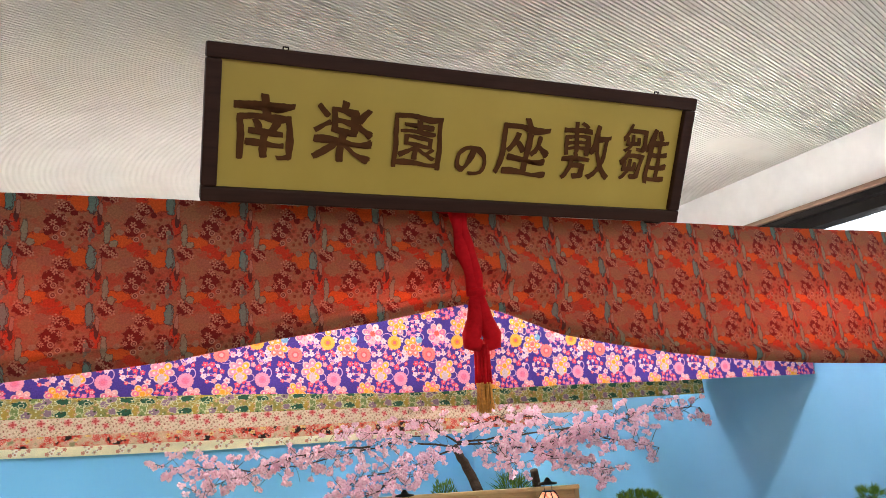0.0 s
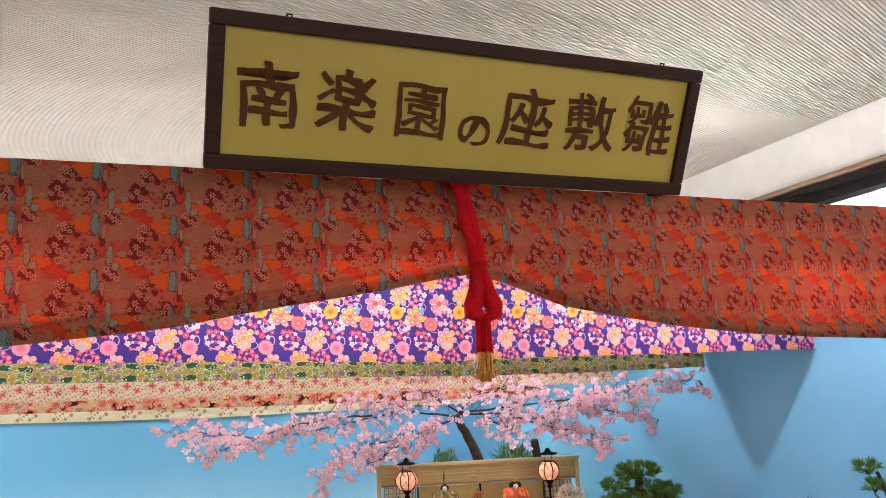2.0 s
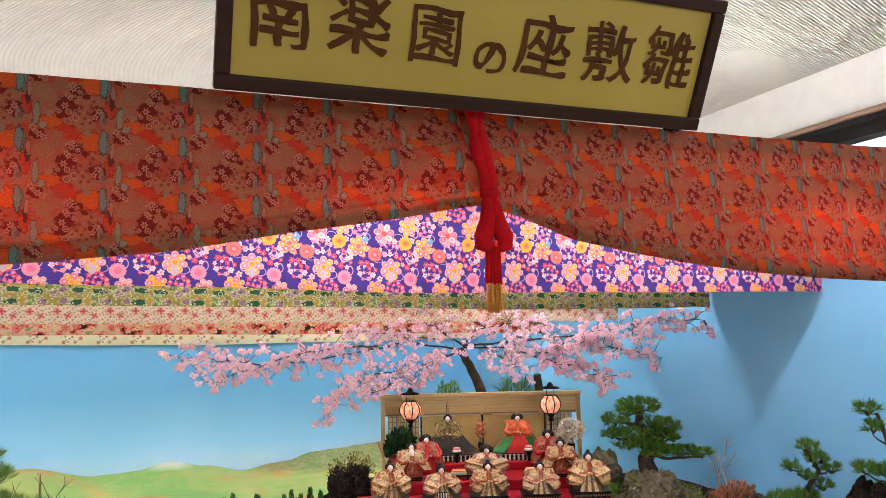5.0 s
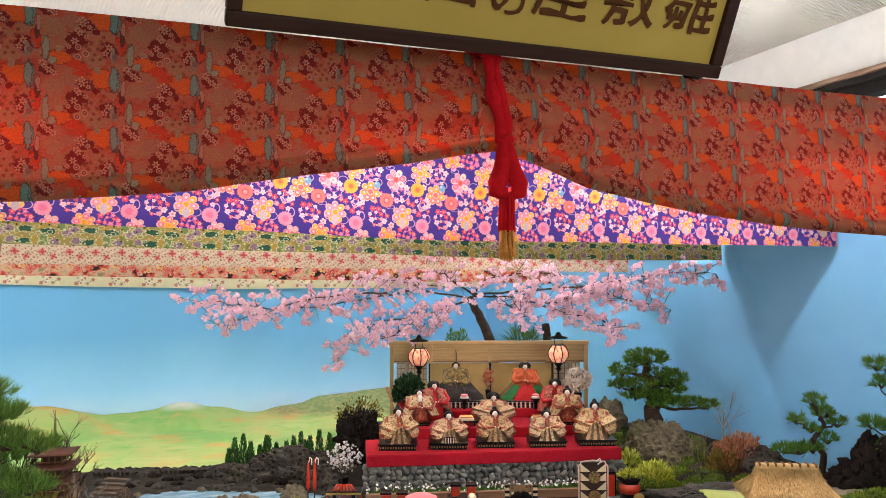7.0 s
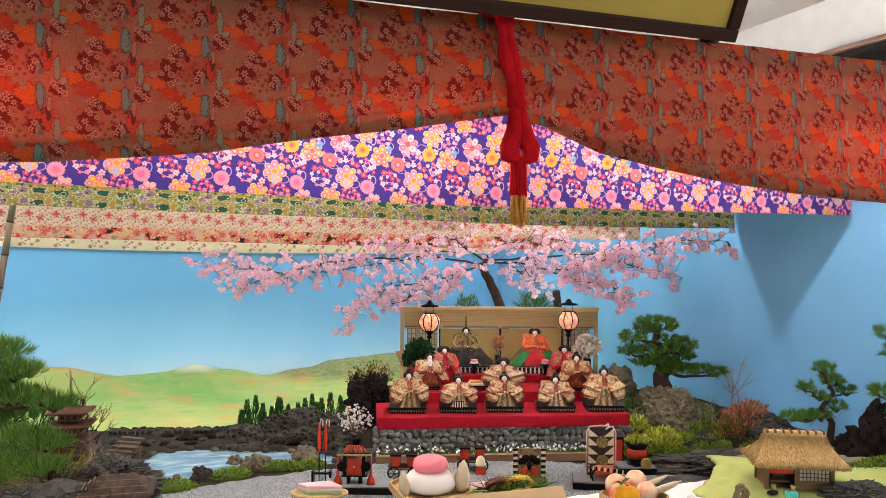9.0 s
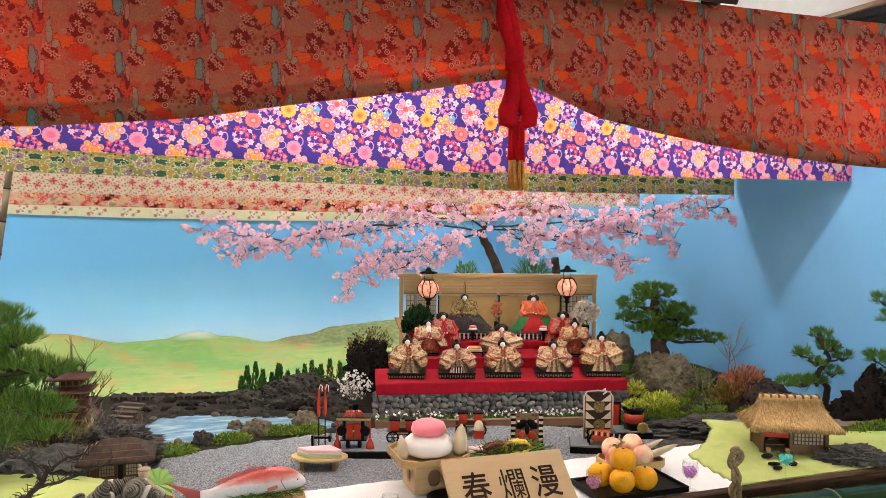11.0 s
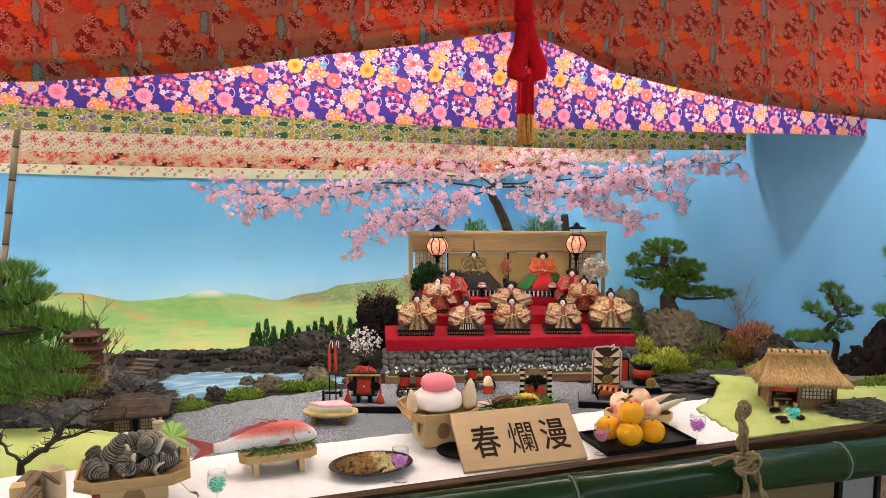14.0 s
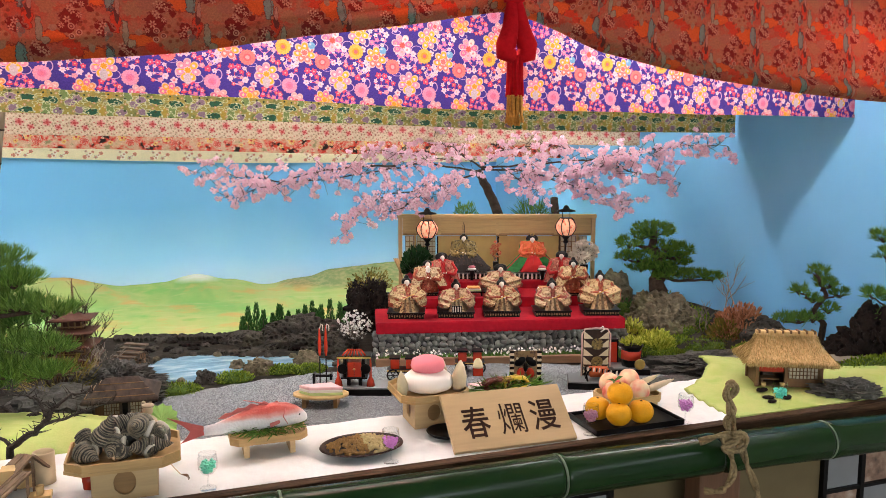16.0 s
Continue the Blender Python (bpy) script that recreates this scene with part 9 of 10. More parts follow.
def water_mill():
    ob = thing("water_mill", pose(*P(-1.215, 2.90, 0.712), 0, 0, FACE - 14) @ Matrix.Scale(0.78, 4), "miniature water mill with a plank roof and a dark wheel", "mill", "miniature buildings")
    for k in range(5):
        part("roof_plank", B(-0.070 + 0.003 * k, 0.055 + 0.003 * k, -0.068 + 0.026 * k, -0.038 + 0.026 * k, 0.036 + 0.015 * k, 0.045 + 0.015 * k, bevel=0.002), old_wood, ob)
    part("body", B(-0.058, 0.052, -0.050, 0.055, 0.0, 0.036), hut_wood, ob)
    part("gable", B(-0.058, 0.052, 0.0, 0.055, 0.0362, 0.066), hut_wood, ob)
    wheel = part("wheel", tube(bmesh.new(), [(0.075, 0.042 * math.cos(a), 0.036 + 0.042 * math.sin(a)) for a in [k * math.pi / 12 for k in range(25)]], 0.003, 6), old_wood, ob, "dark wooden water wheel")
    for k in range(10):
        a = k * math.pi / 5
        part("spoke", tube(bmesh.new(), [(0.075, 0, 0.036), (0.075, 0.042 * math.cos(a), 0.036 + 0.042 * math.sin(a))], 0.0018, 5), old_wood, wheel)
        part("paddle", B(0.066, 0.084, -0.002, 0.002, -0.008, 0.008), old_wood, wheel, at=pose(0, 0.044 * math.cos(a), 0.036 + 0.044 * math.sin(a), math.degrees(a) + 0, 0, 0))
    part("hub", tube(bmesh.new(), [(0.05, 0, 0.036), (0.085, 0, 0.036)], 0.005, 8), old_wood, ob)


water_mill()


def plank_roof(ob, quad, n, label=""):
    """A slope of separate planks between two edges (a to b along the ridge, d to c along the eaves)."""
    a, b, c, d = [Vector(p) for p in quad]
    up = (b - a).cross(d - a).normalized()
    up = up if up.z > 0 else -up
    for k in range(n):
        s, t = (k + 0.06) / n, (k + 0.94) / n
        q = [a.lerp(b, s), a.lerp(b, t), d.lerp(c, t), d.lerp(c, s)]
        bm = bmesh.new()
        lo, hi = [bm.verts.new(p - up * 0.002) for p in q], [bm.verts.new(p + up * (0.0015 + 0.0008 * (k % 2))) for p in q]
        bm.faces.new(hi)
        bm.faces.new(lo[::-1])
        for m in range(4):
            bm.faces.new((lo[m], lo[(m + 1) % 4], hi[(m + 1) % 4], hi[m]))
        bmesh.ops.recalc_face_normals(bm, faces=bm.faces)
        part("plank", bm, shed_wood, ob, label)


shed_wood = wood("weathered_shed_wood", (0.20, 0.125, 0.075), 0.85, 0.45, scale=90)


def shrine():
    ob = thing("well_house", Matrix(), "miniature brown plank-roofed well house beside the shell tray", "well house", "miniature buildings")
    c = P(-0.814, 1.500, 0.844)
    part("well", lathe(bmesh.new(), ((0.021, 0), (0.021, 0.064), (0.0185, 0.066), (0.018, 0.02)), 26, Matrix.Translation((c[0], c[1], TZ))), plain("cream_plaster", (0.58, 0.46, 0.30), 0.8, 0.1, 30), ob, "cream plaster well shaft")
    plank_roof(ob, (P(-0.884, 1.530, 0.910), P(-0.806, 1.450, 0.939), P(-0.841, 1.450, 0.902), P(-0.917, 1.530, 0.879)), 4)
    plank_roof(ob, (P(-0.881, 1.530, 0.911), P(-0.804, 1.450, 0.940), P(-0.775, 1.450, 0.916), P(-0.847, 1.530, 0.892)), 4)
    plank_roof(ob, (P(-0.851, 1.470, 0.901), P(-0.783, 1.400, 0.928), P(-0.845, 1.400, 0.871), P(-0.909, 1.470, 0.857)), 5)
    for top in (P(-0.812, 1.455, 0.930), P(-0.805, 1.420, 0.917), P(-0.853, 1.460, 0.893), P(-0.897, 1.500, 0.882)):
        part("post", B(top[0] - 0.0025, top[0] + 0.0025, top[1] - 0.0025, top[1] + 0.0025, TZ, top[2]), shed_wood, ob)
    w = P(-0.849, 1.470, 0.855)
    part("wall", B(w[0] - 0.035, w[0] + 0.028, w[1] - 0.004, w[1] + 0.030, TZ, TZ + 0.040, bevel=0.001), hinoki, ob)
    k = P(-0.782, 1.420, 0.887)
    part("ledge", B(k[0] - 0.02, k[0] + 0.02, k[1] - 0.012, k[1] + 0.02, TZ, TZ + 0.010, bevel=0.001), hinoki, ob)
    part("bucket", lathe(bmesh.new(), ((0.006, 0.010), (0.008, 0.028), (0.006, 0.028), (0.005, 0.012)), 12, Matrix.Translation((k[0], k[1], TZ))), hinoki, ob)


shrine()


def bonsai():
    o = P(-1.00, 1.68, 0.80)
    ob = thing("bonsai_tree", Matrix.Translation(o), "leafless old bonsai tree with crooked dark limbs", "bonsai")
    bm = bmesh.new()
    limbs = (((-1.0, 1.68, 0.79), (-0.985, 1.68, 0.87), (-0.93, 1.69, 0.90), (-0.90, 1.69, 0.93), (-0.885, 1.70, 0.96)),
             ((-0.915, 1.69, 0.915), (-0.86, 1.69, 0.93), (-0.82, 1.70, 0.945), (-0.76, 1.71, 0.965)),
             ((-0.985, 1.68, 0.87), (-1.03, 1.68, 0.92), (-1.04, 1.69, 0.96), (-1.06, 1.69, 0.975)),
             ((-0.90, 1.69, 0.93), (-0.93, 1.70, 0.975), (-0.97, 1.70, 0.985), (-1.02, 1.71, 0.98)),
             ((-0.885, 1.70, 0.955), (-0.85, 1.70, 0.985), (-0.80, 1.70, 0.99)))
    rnd = random.Random(17)
    for k, l in enumerate(limbs):
        pts = limb(bm, rel(l, o), 0.010 if k == 0 else 0.0045, 0.005 if k == 0 else 0.0016, 8, 4, 0.009, k * 4.0)
        for p in pts[3:]:
            for _ in range(3):
                w = Vector((rnd.uniform(-1, 1), rnd.uniform(-1, 1), rnd.uniform(-0.2, 1)))
                q = p + w * 0.016
                tube(bm, [p, q, q + (w + Vector((rnd.uniform(-1, 1), 0, rnd.uniform(-1, 1))) * 0.7) * 0.014], [0.0014, 0.0010, 0.0006], 5)
    part("trunk", bm, stone_mat("lichen_bark", (0.055, 0.045, 0.038), 60, 1.0, 0.006), ob, smooth=True)


bonsai()

# figurine of an old gardener, plain
bm = bmesh.new()
lathe(bm, ((0.024, 0), (0.028, 0.02), (0.024, 0.05), (0.022, 0.07)), 18, mi=1, sy=0.8)
lathe(bm, ((0.023, 0.068), (0.027, 0.085), (0.020, 0.108), (0.009, 0.118)), 18, Matrix.Translation((0, -0.002, 0)), sy=0.8)
tube(bm, [(-0.018, -0.004, 0.100), (-0.028, -0.018, 0.082), (-0.006, -0.030, 0.076)], [0.009, 0.009, 0.007], 8)
tube(bm, [(0.018, -0.004, 0.100), (0.030, -0.018, 0.082), (0.016, -0.030, 0.072)], [0.009, 0.009, 0.007], 8)
ball(bm, (0, -0.006, 0.132), (0.0125, 0.013, 0.015), 0)
ball(bm, (0, -0.012, 0.120), (0.009, 0.008, 0.014), 2)
ball(bm, (0, -0.003, 0.144), (0.0155, 0.014, 0.006), 0)
ball(bm, (-0.012, 0.002, 0.150), (0.005, 0.005, 0.005), 0)
fig = part("figurine", mesh("figurine", bm, [plain("cream_robe", (0.50, 0.40, 0.27), 0.7, 0.1, 50), robe_mat("dark_check_robe", (0.05, 0.045, 0.04), (0.30, 0.25, 0.14), (0.45, 0.38, 0.24), 90), skin]), None, at=pose(0.062, 2.245, TZ, 0, 0, -15) @ Matrix.Scale(0.86, 4))
tagged(fig, "cream and black gardener figurine behind the shell tray", "figurine")
rk = thing("toy_rake", pose(0.082, 2.150, TZ) @ Matrix.Scale(0.72, 4), "tiny bamboo rake leaning on the gardener figurine", "rake")
part("handle", tube(bmesh.new(), [(0.022, -0.035, 0.055), (0.040, -0.045, 0.035), (0.056, -0.050, 0.016)], 0.0012, 6), hinoki, rk)
for k in range(5):
    a = -0.5 + 0.25 * k
    part("tine", tube(bmesh.new(), [(0.056, -0.050, 0.016), (0.056 + 0.020 * math.cos(a), -0.050 + 0.020 * math.sin(a), 0.010), (0.058 + 0.022 * math.cos(a), -0.050 + 0.022 * math.sin(a), 0.001)], 0.0009, 5), hut_wood, rk)
bm = bmesh.new()
c = bm.verts.new((0, 0, 0))
edge = [bm.verts.new((0.036 * (1 + 0.06 * math.cos(k * 3.1)) * math.cos(a), 0.003 * math.cos(k * math.pi), 0.036 * (1 + 0.06 * math.cos(k * 3.1)) * math.sin(a))) for k, a in enumerate([j * 2 * math.pi / 24 for j in range(24)])]
for k in range(24):
    bm.faces.new((c, edge[k], edge[(k + 1) % 24]))
fan = thing("paper_fan", pose(0.088, 2.262, TZ + 0.080, -12, 0, -20), "round green pleated paper fan", "fan")
part("leaf", bm, leaf_mat("green_fan_paper", (0.34, 0.62, 0.16), (0.44, 0.70, 0.22)), fan)
part("handle", tube(bmesh.new(), [(0, 0.003, 0.0), (0, 0.003, -0.088)], 0.0025, 6), hinoki, fan)
cup = part("red_cup", lathe(bmesh.new(), ((0.014, 0), (0.017, 0.03), (0.015, 0.03), (0.012, 0.004)), 18), lacquer_red, None, at=pose(-0.049, 2.135, TZ))
tagged(cup, "small red lacquer cup behind the shell tray", "cup")


# ---- doll furniture on the gravel ----
def black_board(lat, d, w, dp, turn=0.0):
    ob = thing("lacquer_board", pose(*P(lat, d, GZ + 0.004), 0, 0, FACE + turn), "low black board with a pale top", "board", "display boards")
    part("base", B(-w / 2, w / 2, -dp / 2, dp / 2, 0.0, 0.022, bevel=0.002), lacquer, ob)
    part("top", B(-w / 2 + 0.003, w / 2 - 0.003, -dp / 2 + 0.003, dp / 2 - 0.003, 0.0222, 0.026), board_white, ob)
    return ob


black_board(-0.285, 2.545, 0.225, 0.10)
black_board(0.535, 2.615, 0.195, 0.12, -8)
black_board(0.69, 2.78, 0.14, 0.09)
BZ = GZ + 0.030


def palanquin(lat, d, z, s):
    ob = thing("toy_palanquin", pose(*P(lat, d, z), 0, 0, FACE) @ Matrix.Scale(s, 4), "black and vermilion lacquered toy cabinet under a red cord canopy", "doll furniture", "doll furniture")
    part("chest", B(-0.026, 0.026, -0.025, 0.025, 0.034, 0.090, bevel=0.002), lacquer_red, ob, "vermilion doors")
    for x in (-0.034, 0.034):
        part("side_frame", B(x - 0.006, x + 0.006, -0.028, 0.028, 0.030, 0.102, bevel=0.001), lacquer, ob)
        part("foot", B(x * 0.62 - 0.007, x * 0.62 + 0.007, -0.02, 0.02, 0.0, 0.030, bevel=0.002), lacquer, ob)
        part("wheel", lathe(bmesh.new(), ((0.018, -0.003), (0.019, 0.0), (0.018, 0.003)), 18, pose(x * 1.25, -0.029, 0.066, 90, 0, 0)), lacquer, ob)
        part("tassel", lathe(bmesh.new(), ((0.016, 0.0), (0.012, 0.020), (0.005, 0.034), (0.003, 0.105)), 10, Matrix.Translation((x * 1.75, -0.02, 0.0))), lacquer_red, ob, "red silk tassel")
    part("roof", B(-0.062, 0.062, -0.034, 0.034, 0.104, 0.116, bevel=0.003), lacquer, ob)
    part("gilt_edge", B(-0.062, 0.062, -0.0365, -0.0345, 0.106, 0.113), gilt, ob)
    part("shelf", B(-0.048, 0.048, -0.03, 0.03, 0.028, 0.0335, bevel=0.001), lacquer, ob)
    part("door_gap", B(-0.0008, 0.0008, -0.0262, -0.0255, 0.036, 0.088), lacquer, ob)
    part("door_knob", lathe(bmesh.new(), ((0.004, 0), (0.003, 0.002)), 10, pose(0, -0.0262, 0.064, 90, 0, 0)), gilt, ob)
    bm = bmesh.new()
    for k in range(7):
        a = k - 3
        tube(bm, [(a * 0.014, -0.03, 0.117), (a * 0.008, -0.01, 0.134), (a * 0.003, 0.01, 0.128)], 0.0035, 6)
    part("cords", bm, lacquer_red, ob, "red silk cords over the top")
    return ob


palanquin(-0.300, 2.545, BZ, 0.92)


def spear_stand(lat, d, z):
    ob = thing("toy_weapon_stand", pose(*P(lat, d, z), 0, 0, FACE), "tiny black rack with red-sheathed poles", "doll furniture", "doll furniture")
    part("crossbar", B(-0.036, 0.036, -0.005, 0.005, 0.024, 0.031), lacquer, ob)
    for x in (-0.030, 0.030):
        part("leg", B(x - 0.004, x + 0.004, -0.016, 0.016, 0.0, 0.038), lacquer, ob)
    for k, x in enumerate((-0.010, 0.012)):
        part("pole", tube(bmesh.new(), [(x, 0, 0.0), (x, 0, 0.105)], 0.0022, 6), lacquer, ob)
        part("sheath", lathe(bmesh.new(), ((0.003, 0.10), (0.0058, 0.115), (0.0062, 0.150), (0.0036, 0.185), (0.0015, 0.200 + 0.01 * k)), 10, Matrix.Translation((x, 0, 0))), lacquer_red, ob, "vermilion sheath")
        part("curl", tube(bmesh.new(), [(x, 0, 0.19), (x + 0.006, 0, 0.215), (x + 0.012, 0, 0.21), (x + 0.012, 0, 0.19)], 0.0016, 5), skin, ob)
    return ob


spear_stand(-0.425, 2.64, GZ + 0.004)


def ox_cart(lat, d, z):
    ob = thing("toy_cart", pose(*P(lat, d, z), 0, 0, FACE), "black lacquered toy cart with red boxes", "doll furniture", "doll furniture")
    part("bed", B(-0.055, 0.055, -0.03, 0.03, 0.030, 0.038, bevel=0.001), lacquer, ob)
    for x in (-0.028, 0.028):
        part("box", B(x - 0.016, x + 0.016, -0.018, 0.018, 0.0385, 0.075, bevel=0.004), lacquer_red, ob, "vermilion box")
        part("lid", B(x - 0.02, x + 0.02, -0.022, 0.022, 0.0752, 0.082, bevel=0.002), lacquer, ob)
    part("gilt_edge", B(-0.055, 0.055, -0.0325, -0.0305, 0.0345, 0.038), gilt, ob)
    for x in (-0.034, 0.036):
        w = part("wheel", tube(bmesh.new(), [(x + 0.020 * math.cos(a), -0.036, 0.0215 + 0.020 * math.sin(a)) for a in [k * math.pi / 10 for k in range(21)]], 0.0028, 6), lacquer, ob)
        for k in range(6):
            a = k * math.pi / 3
            part("spoke", tube(bmesh.new(), [(x, -0.036, 0.0215), (x + 0.02 * math.cos(a), -0.036, 0.0215 + 0.02 * math.sin(a))], 0.0014, 5), lacquer, w)


ox_cart(-0.145, 2.70, GZ + 0.004)
ox_cart(0.10, 2.80, GZ + 0.004)
cap = thing("toy_helmet", pose(*P(0.128, 2.74, GZ + 0.004), 0, 0, FACE), "tiny cream headdress on a dark red stand", "doll furniture", "doll furniture")
part("stand", B(-0.018, 0.018, -0.014, 0.014, 0.0, 0.030, bevel=0.002), lacquer_red, cap)
part("headdress", lathe(bmesh.new(), ((0.020, 0.030), (0.018, 0.036), (0.015, 0.052), (0.008, 0.062), (0.001, 0.064)), 16), bottle_m, cap, smooth=True)


cake_pink = plain("pale_pink_cake", (0.86, 0.56, 0.57), 0.6, 0.05, 30)


def cake_dish(lat, d, z, turn=0.0):
    ob = thing("cake_tray", pose(*P(lat, d, z), 0, 0, FACE + turn), "layered pink, white and green rice cake on an oval tray", "cake tray", "cake trays")
    part("tray", lathe(bmesh.new(), ((0.080, 0.030), (0.090, 0.034), (0.090, 0.042), (0.084, 0.040), (0.02, 0.039)), 32, sy=0.55), hinoki, ob)
    for x in (-0.05, 0.05):
        part("foot", B(x - 0.006, x + 0.006, -0.03, 0.03, 0.0, 0.031), hinoki_dark, ob)
    for k, m in enumerate((mochi_green, mochi_white, cake_pink)):
        bm = bmesh.new()
        pts = [(-0.072, 0), (-0.03, -0.032), (0.075, -0.022), (0.03, 0.032)]
        lo = [bm.verts.new((x, y, 0.040 + 0.0092 * k)) for x, y in pts]
        hi = [bm.verts.new((x, y, 0.040 + 0.0092 * k + 0.009)) for x, y in pts]
        for j in range(4):
            bm.faces.new((lo[j], lo[(j + 1) % 4], hi[(j + 1) % 4], hi[j]))
        bm.faces.new(hi)
        bm.faces.new(lo[::-1])
        bmesh.ops.bevel(bm, geom=bm.edges[:], offset=0.002, segments=2, affect="EDGES")
        part("cake_layer", bm, m, ob)


cake_dish(-0.394, 2.40, GZ + 0.004)
cake_dish(0.15, 2.42, GZ + 0.004)

# patterned screen, kimono rack, fringed table and box
crest_m = Mat("butterfly_brocade", 0.6)
_at = crest_m.coord()
crest_m.base(crest_m.mix((crest_m.noise(90, 3, at=_at) - 0.5).op("MULTIPLY", 8.0, clamp=True), (0.21, 0.13, 0.055), (0.05, 0.022, 0.012)))
crest_m = crest_m.m
scr = thing("crest_screen", pose(*P(0.291, 2.64, GZ + 0.004), 0, 0, FACE), "dark patterned screen with a butterfly crest", "screen", "doll furniture")
part("panel", B(-0.056, 0.056, -0.004, 0.004, 0.0, 0.118, bevel=0.001), crest_m, scr)
for s in (-1, 1):
    part("border", B(s * 0.048 - 0.008, s * 0.048 + 0.008, -0.0065, -0.0045, 0.0, 0.118), lacquer, scr)
    for k in range(6):
        part("border_mark", B(s * 0.048 - 0.0075, s * 0.048 + 0.0075, -0.0085, -0.007, 0.004 + 0.0195 * k, 0.013 + 0.0195 * k), bottle_m, scr)
    part("wing", lathe(bmesh.new(), ((0.020, 0), (0.018, 0.002), (0.002, 0.003)), 18, pose(s * 0.019, -0.0045, 0.080, 90, s * 38, 0), sx=1.15, sy=0.72), lacquer, scr, "black butterfly wing")
    part("wing_spot", lathe(bmesh.new(), ((0.009, 0), (0.008, 0.0015)), 14, pose(s * 0.030, -0.0080, 0.092, 90, s * 28, 0), sx=0.5, sy=0.5), bottle_m, scr)
    part("lower_wing", lathe(bmesh.new(), ((0.014, 0), (0.012, 0.002), (0.002, 0.003)), 18, pose(s * 0.017, -0.0045, 0.040, 90, -s * 20, 0), sy=1.3), lacquer_red, scr, "red lower wing")
part("crest_body", lathe(bmesh.new(), ((0.009, 0), (0.008, 0.003), (0.002, 0.004)), 14, pose(0, -0.0046, 0.062, 90, 0, 0), sy=2.2), lacquer, scr)

rack = thing("kimono_rack", pose(*P(0.540, 2.650, BZ), 0, 0, FACE), "cream and black triangle-patterned robe on a corded rack", "kimono rack", "doll furniture")
part("cloth", B(-0.046, 0.046, -0.003, 0.003, 0.0, 0.165, bevel=0.001), plain("dark_brown_silk", (0.035, 0.018, 0.012), 0.6, 0.3, 60), rack)
for k in range(5):
    for s in (-1, 1):
        bm = bmesh.new()
        z = 0.010 + 0.031 * k
        vs = [bm.verts.new(p) for p in ((s * 0.044, -0.0045, z), (s * 0.044, -0.0045, z + 0.028), (s * 0.010, -0.0045, z))]
        bm.faces.new(vs if s < 0 else vs[::-1])
        g = bmesh.ops.extrude_face_region(bm, geom=bm.faces[:])["geom"]
        for v in g:
            if isinstance(v, bmesh.types.BMVert):
                v.co.y -= 0.0012
        part("triangle", bm, bottle_m, rack, "cream triangle of the pattern")
for z in (0.050, 0.115):
    part("medallion", lathe(bmesh.new(), ((0.021, 0), (0.020, 0.0012)), 22, pose(0.004, -0.0062, z, 90, 0, 0)), robe_dark, rack, "dull gold medallion")
cordm = plain("pale_pink_cord", (0.66, 0.42, 0.36), 0.7, 0.1, 60)
part("cord", tube(bmesh.new(), [(-0.050, -0.004, 0.0), (-0.050, -0.004, 0.150), (-0.040, -0.004, 0.168), (0.0, -0.004, 0.172), (0.040, -0.004, 0.168), (0.050, -0.004, 0.150), (0.050, -0.004, 0.0)], 0.0028, 7), cordm, rack, "pale cord along the edge", smooth=True)
part("cord_bow", tube(bmesh.new(), [(0.012, -0.008, 0.172), (0.022, -0.010, 0.180), (0.026, -0.01, 0.168), (0.014, -0.010, 0.160)], 0.0025, 6), mochi_white, rack)

ft = thing("fringed_table", pose(*P(0.540, 2.592, BZ), 0, 0, FACE), "small table with an orange cloth and a striped fringe", "table", "doll furniture")
part("tabletop", B(-0.052, 0.052, -0.02, 0.02, 0.038, 0.042, bevel=0.001), lacquer, ft)
part("cloth", cloth_box(-0.034, 0.034, -0.023, 0.023, 0.016, 0.0445), plain("orange_silk", (0.52, 0.10, 0.03), 0.6, 0.15, 60), ft, "orange silk cover", smooth=True)
for x in (-0.040, 0.040):
    for y in (-0.014, 0.014):
        part("leg", tube(bmesh.new(), [(x * 0.9, y, 0.038), (x * 1.12, y, 0.02), (x, y, 0.0)], 0.0038, 6), lacquer, ft)
for k in range(13):
    x = -0.06 + 0.010 * k
    part("fringe", B(x, x + 0.005, -0.0255, -0.0235, 0.034, 0.0475), skin if k % 2 else lacquer, ft, at=pose(0, 0, 0, 0, 8, 0))

bx = thing("lacquer_box", pose(*P(0.70, 2.78, BZ), 0, 0, FACE), "red and black hexagonal lacquer box with a round mirror", "box", "doll furniture")
part("body", lathe(bmesh.new(), ((0.036, 0.0), (0.038, 0.02), (0.038, 0.065), (0.044, 0.072), (0.044, 0.080), (0.02, 0.082)), 6), lacquer, bx)
part("red_panel", lathe(bmesh.new(), ((0.0392, 0.026), (0.0392, 0.060)), 6), lacquer_red, bx)
part("mirror", lathe(bmesh.new(), ((0.020, 0), (0.019, 0.002), (0.015, 0.003)), 20, pose(0.02, -0.046, 0.016, 90, 0, 0)), gilt, bx, "round gilt mirror")
bush("potted_plant", 0.70, 2.78, BZ + 0.08, (0.035, 0.03, 0.02), 160, 0.02, 0.004, yellow_leaf, "pale green plant on the lacquer box", "plant", 77, 6)
bx2 = thing("lacquer_box", pose(*P(0.635, 2.86, GZ + 0.004), 0, 0, FACE), "tall red and black lacquer box", "box", "doll furniture")
part("body", B(-0.03, 0.03, -0.02, 0.02, 0.0, 0.11, bevel=0.002), lacquer, bx2)
part("door", B(-0.024, 0.024, -0.0225, -0.0203, 0.012, 0.10, bevel=0.001), lacquer_red, bx2)


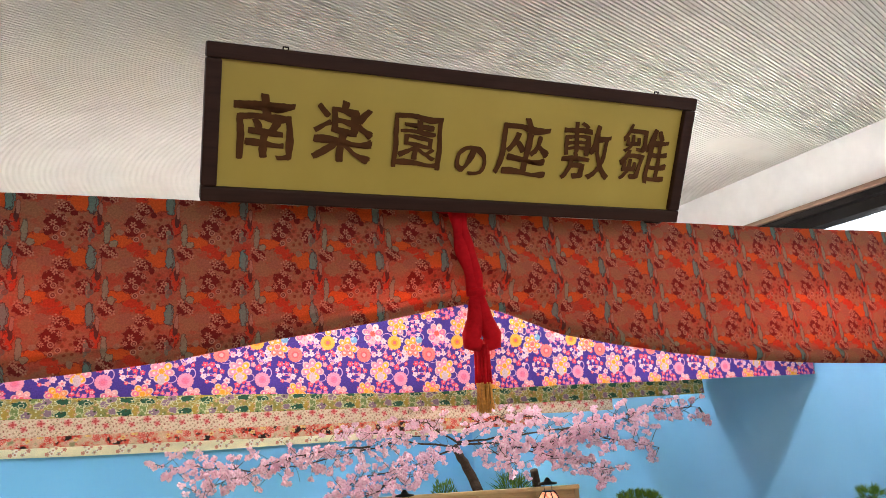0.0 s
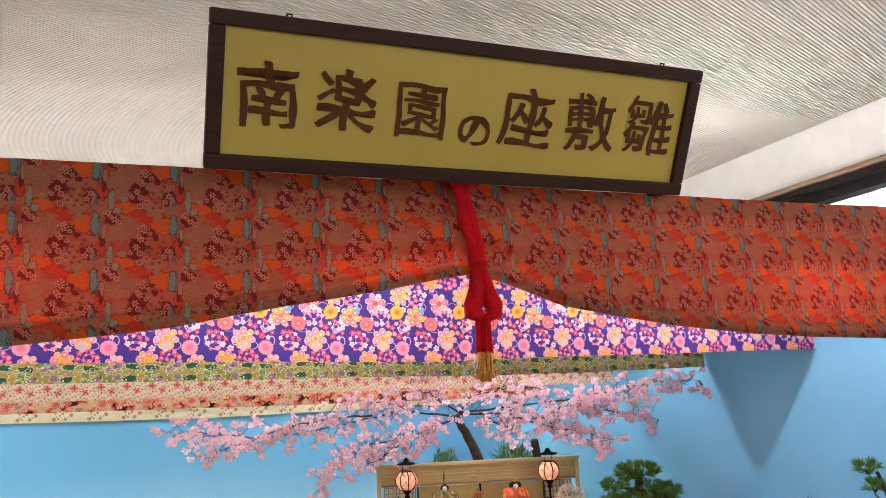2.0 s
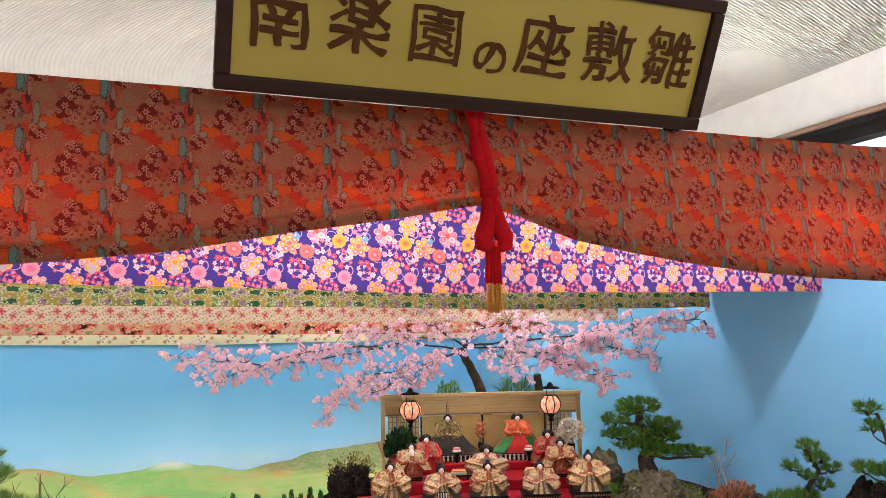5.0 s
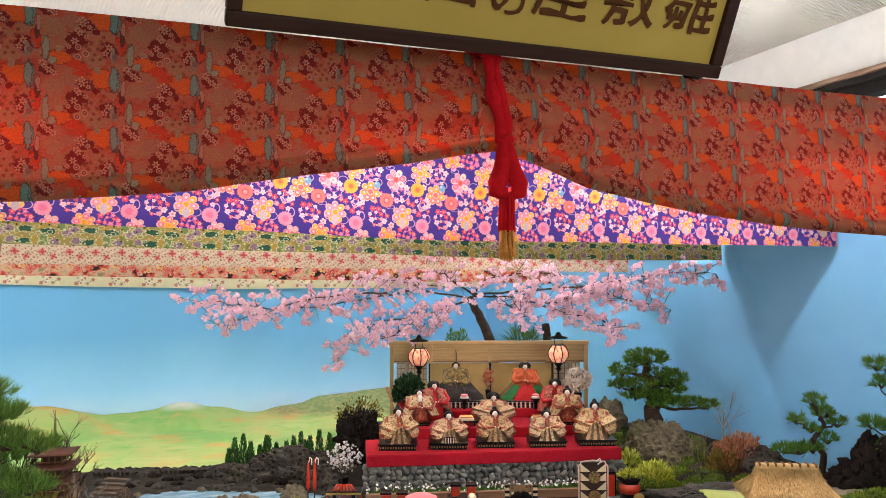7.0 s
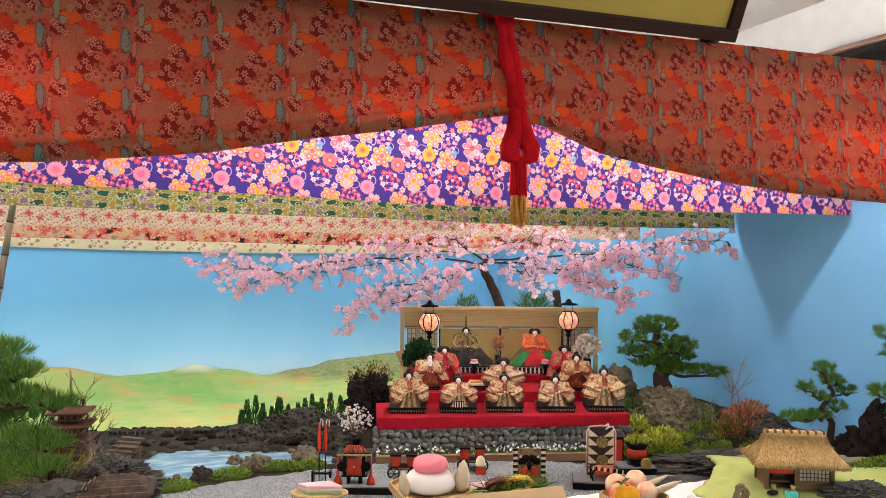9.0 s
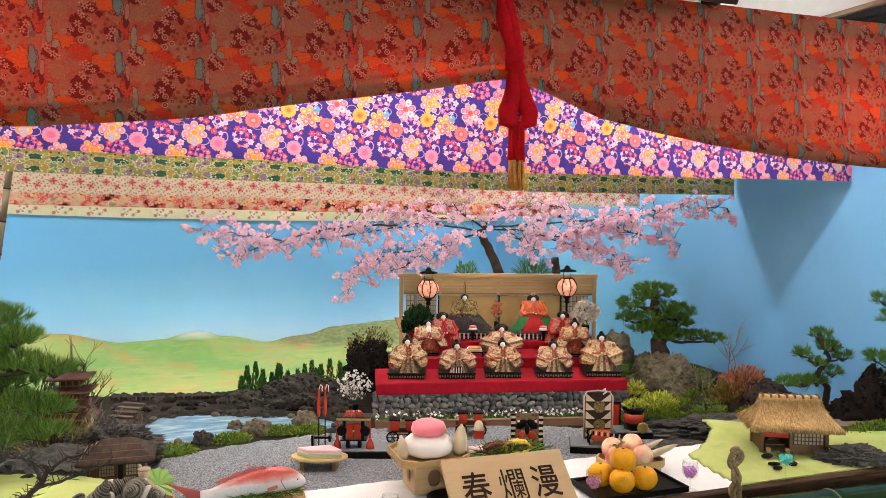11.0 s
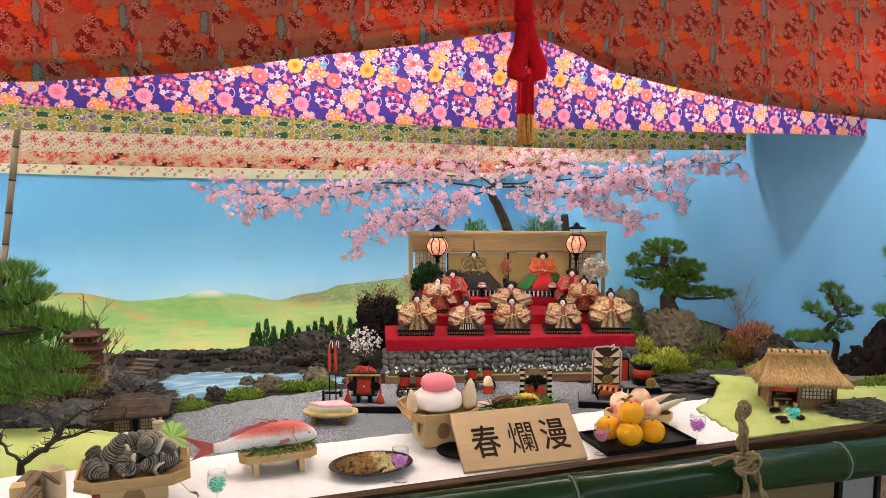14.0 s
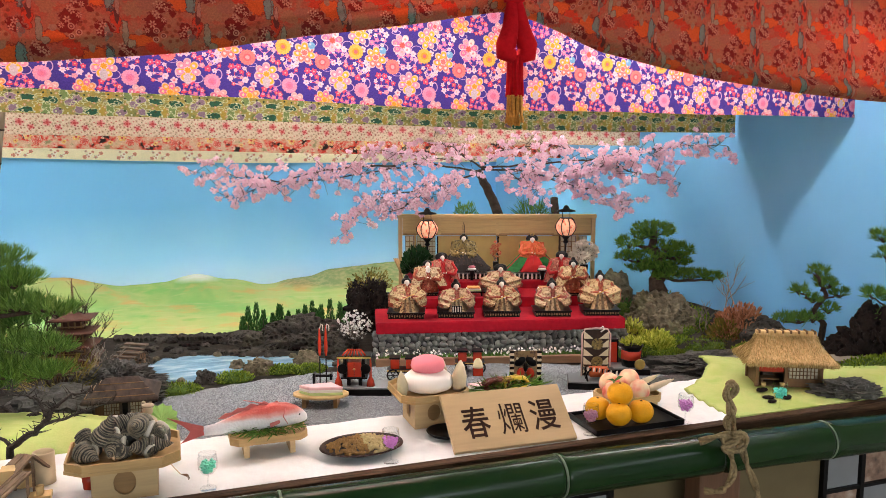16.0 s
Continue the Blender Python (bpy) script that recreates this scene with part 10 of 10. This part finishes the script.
# bundle of ribbons and sprigs behind the plaque
def ribbon_bundle():
    ob = thing("ribbon_bundle", pose(1.000, 2.425, TZ) @ Matrix.Scale(1.15, 4), "bundle of brown and yellow ribbons with green sprigs", "ornament")
    lv = Leaves(91)
    for _ in range(260):
        p = lv.any()
        lv.blade((p.x * 0.09, p.y * 0.02, 0.006 + abs(p.z) * 0.02), (p.x * 2 + lv.r.uniform(-1, 1), p.y, lv.r.uniform(-0.1, 0.9)), lv.r.uniform(0.02, 0.045), 0.0016)
    part("sprig_foliage", lv.mesh("sprig_foliage", needle), None, ob)
    for c, x0, n, sd in (((0.13, 0.035, 0.02), -0.03, 8, 3), ((0.62, 0.42, 0.05), 0.02, 9, 4), ((0.30, 0.20, 0.05), 0.0, 4, 5)):
        rnd, bm = random.Random(sd), bmesh.new()
        for k in range(n):
            a = rnd.uniform(-0.6, 0.6)
            pts = []
            for j in range(10):
                t = j / 9 * 2 * math.pi
                pts.append((x0 + 0.035 * math.cos(t) * math.cos(a) + rnd.uniform(-1, 1) * 0.004, 0.012 * math.sin(t * 2 + k), 0.020 + 0.014 * math.sin(t) + 0.004 * k / n))
            tube(bm, pts, 0.0032, 5)
        part("ribbon", bm, plain("silk_ribbon", c, 0.4, 0.15, 60), ob, smooth=True)


ribbon_bundle()

# leaning bamboo pole by the side of the stage
pm = wood("dry_bamboo", (0.21, 0.16, 0.10), 0.55, 0.25, axis=2)
pole = thing("bamboo_pole", pose(-0.602, 3.85, 0.70), "dry brown bamboo pole leaning beside the stage", "bamboo pole")
d = Vector((0.072, -0.025, 0.475)) / 0.475
cuts = [0.0, 0.16, 0.30, 0.43, 0.55, 0.67, 0.795, 0.92, 1.04, 1.165]
for a, b in zip(cuts, cuts[1:]):
    part("stem", tube(bmesh.new(), [d * (a + 0.003), d * (a + b) / 2, d * (b - 0.003)], [0.0125, 0.0115, 0.012], 12), pm, pole, smooth=True)
for a in cuts[1:]:
    part("node_ring", tube(bmesh.new(), [d * (a - 0.0032), d * (a + 0.0032)], [0.0132, 0.0132], 12), bark, pole)
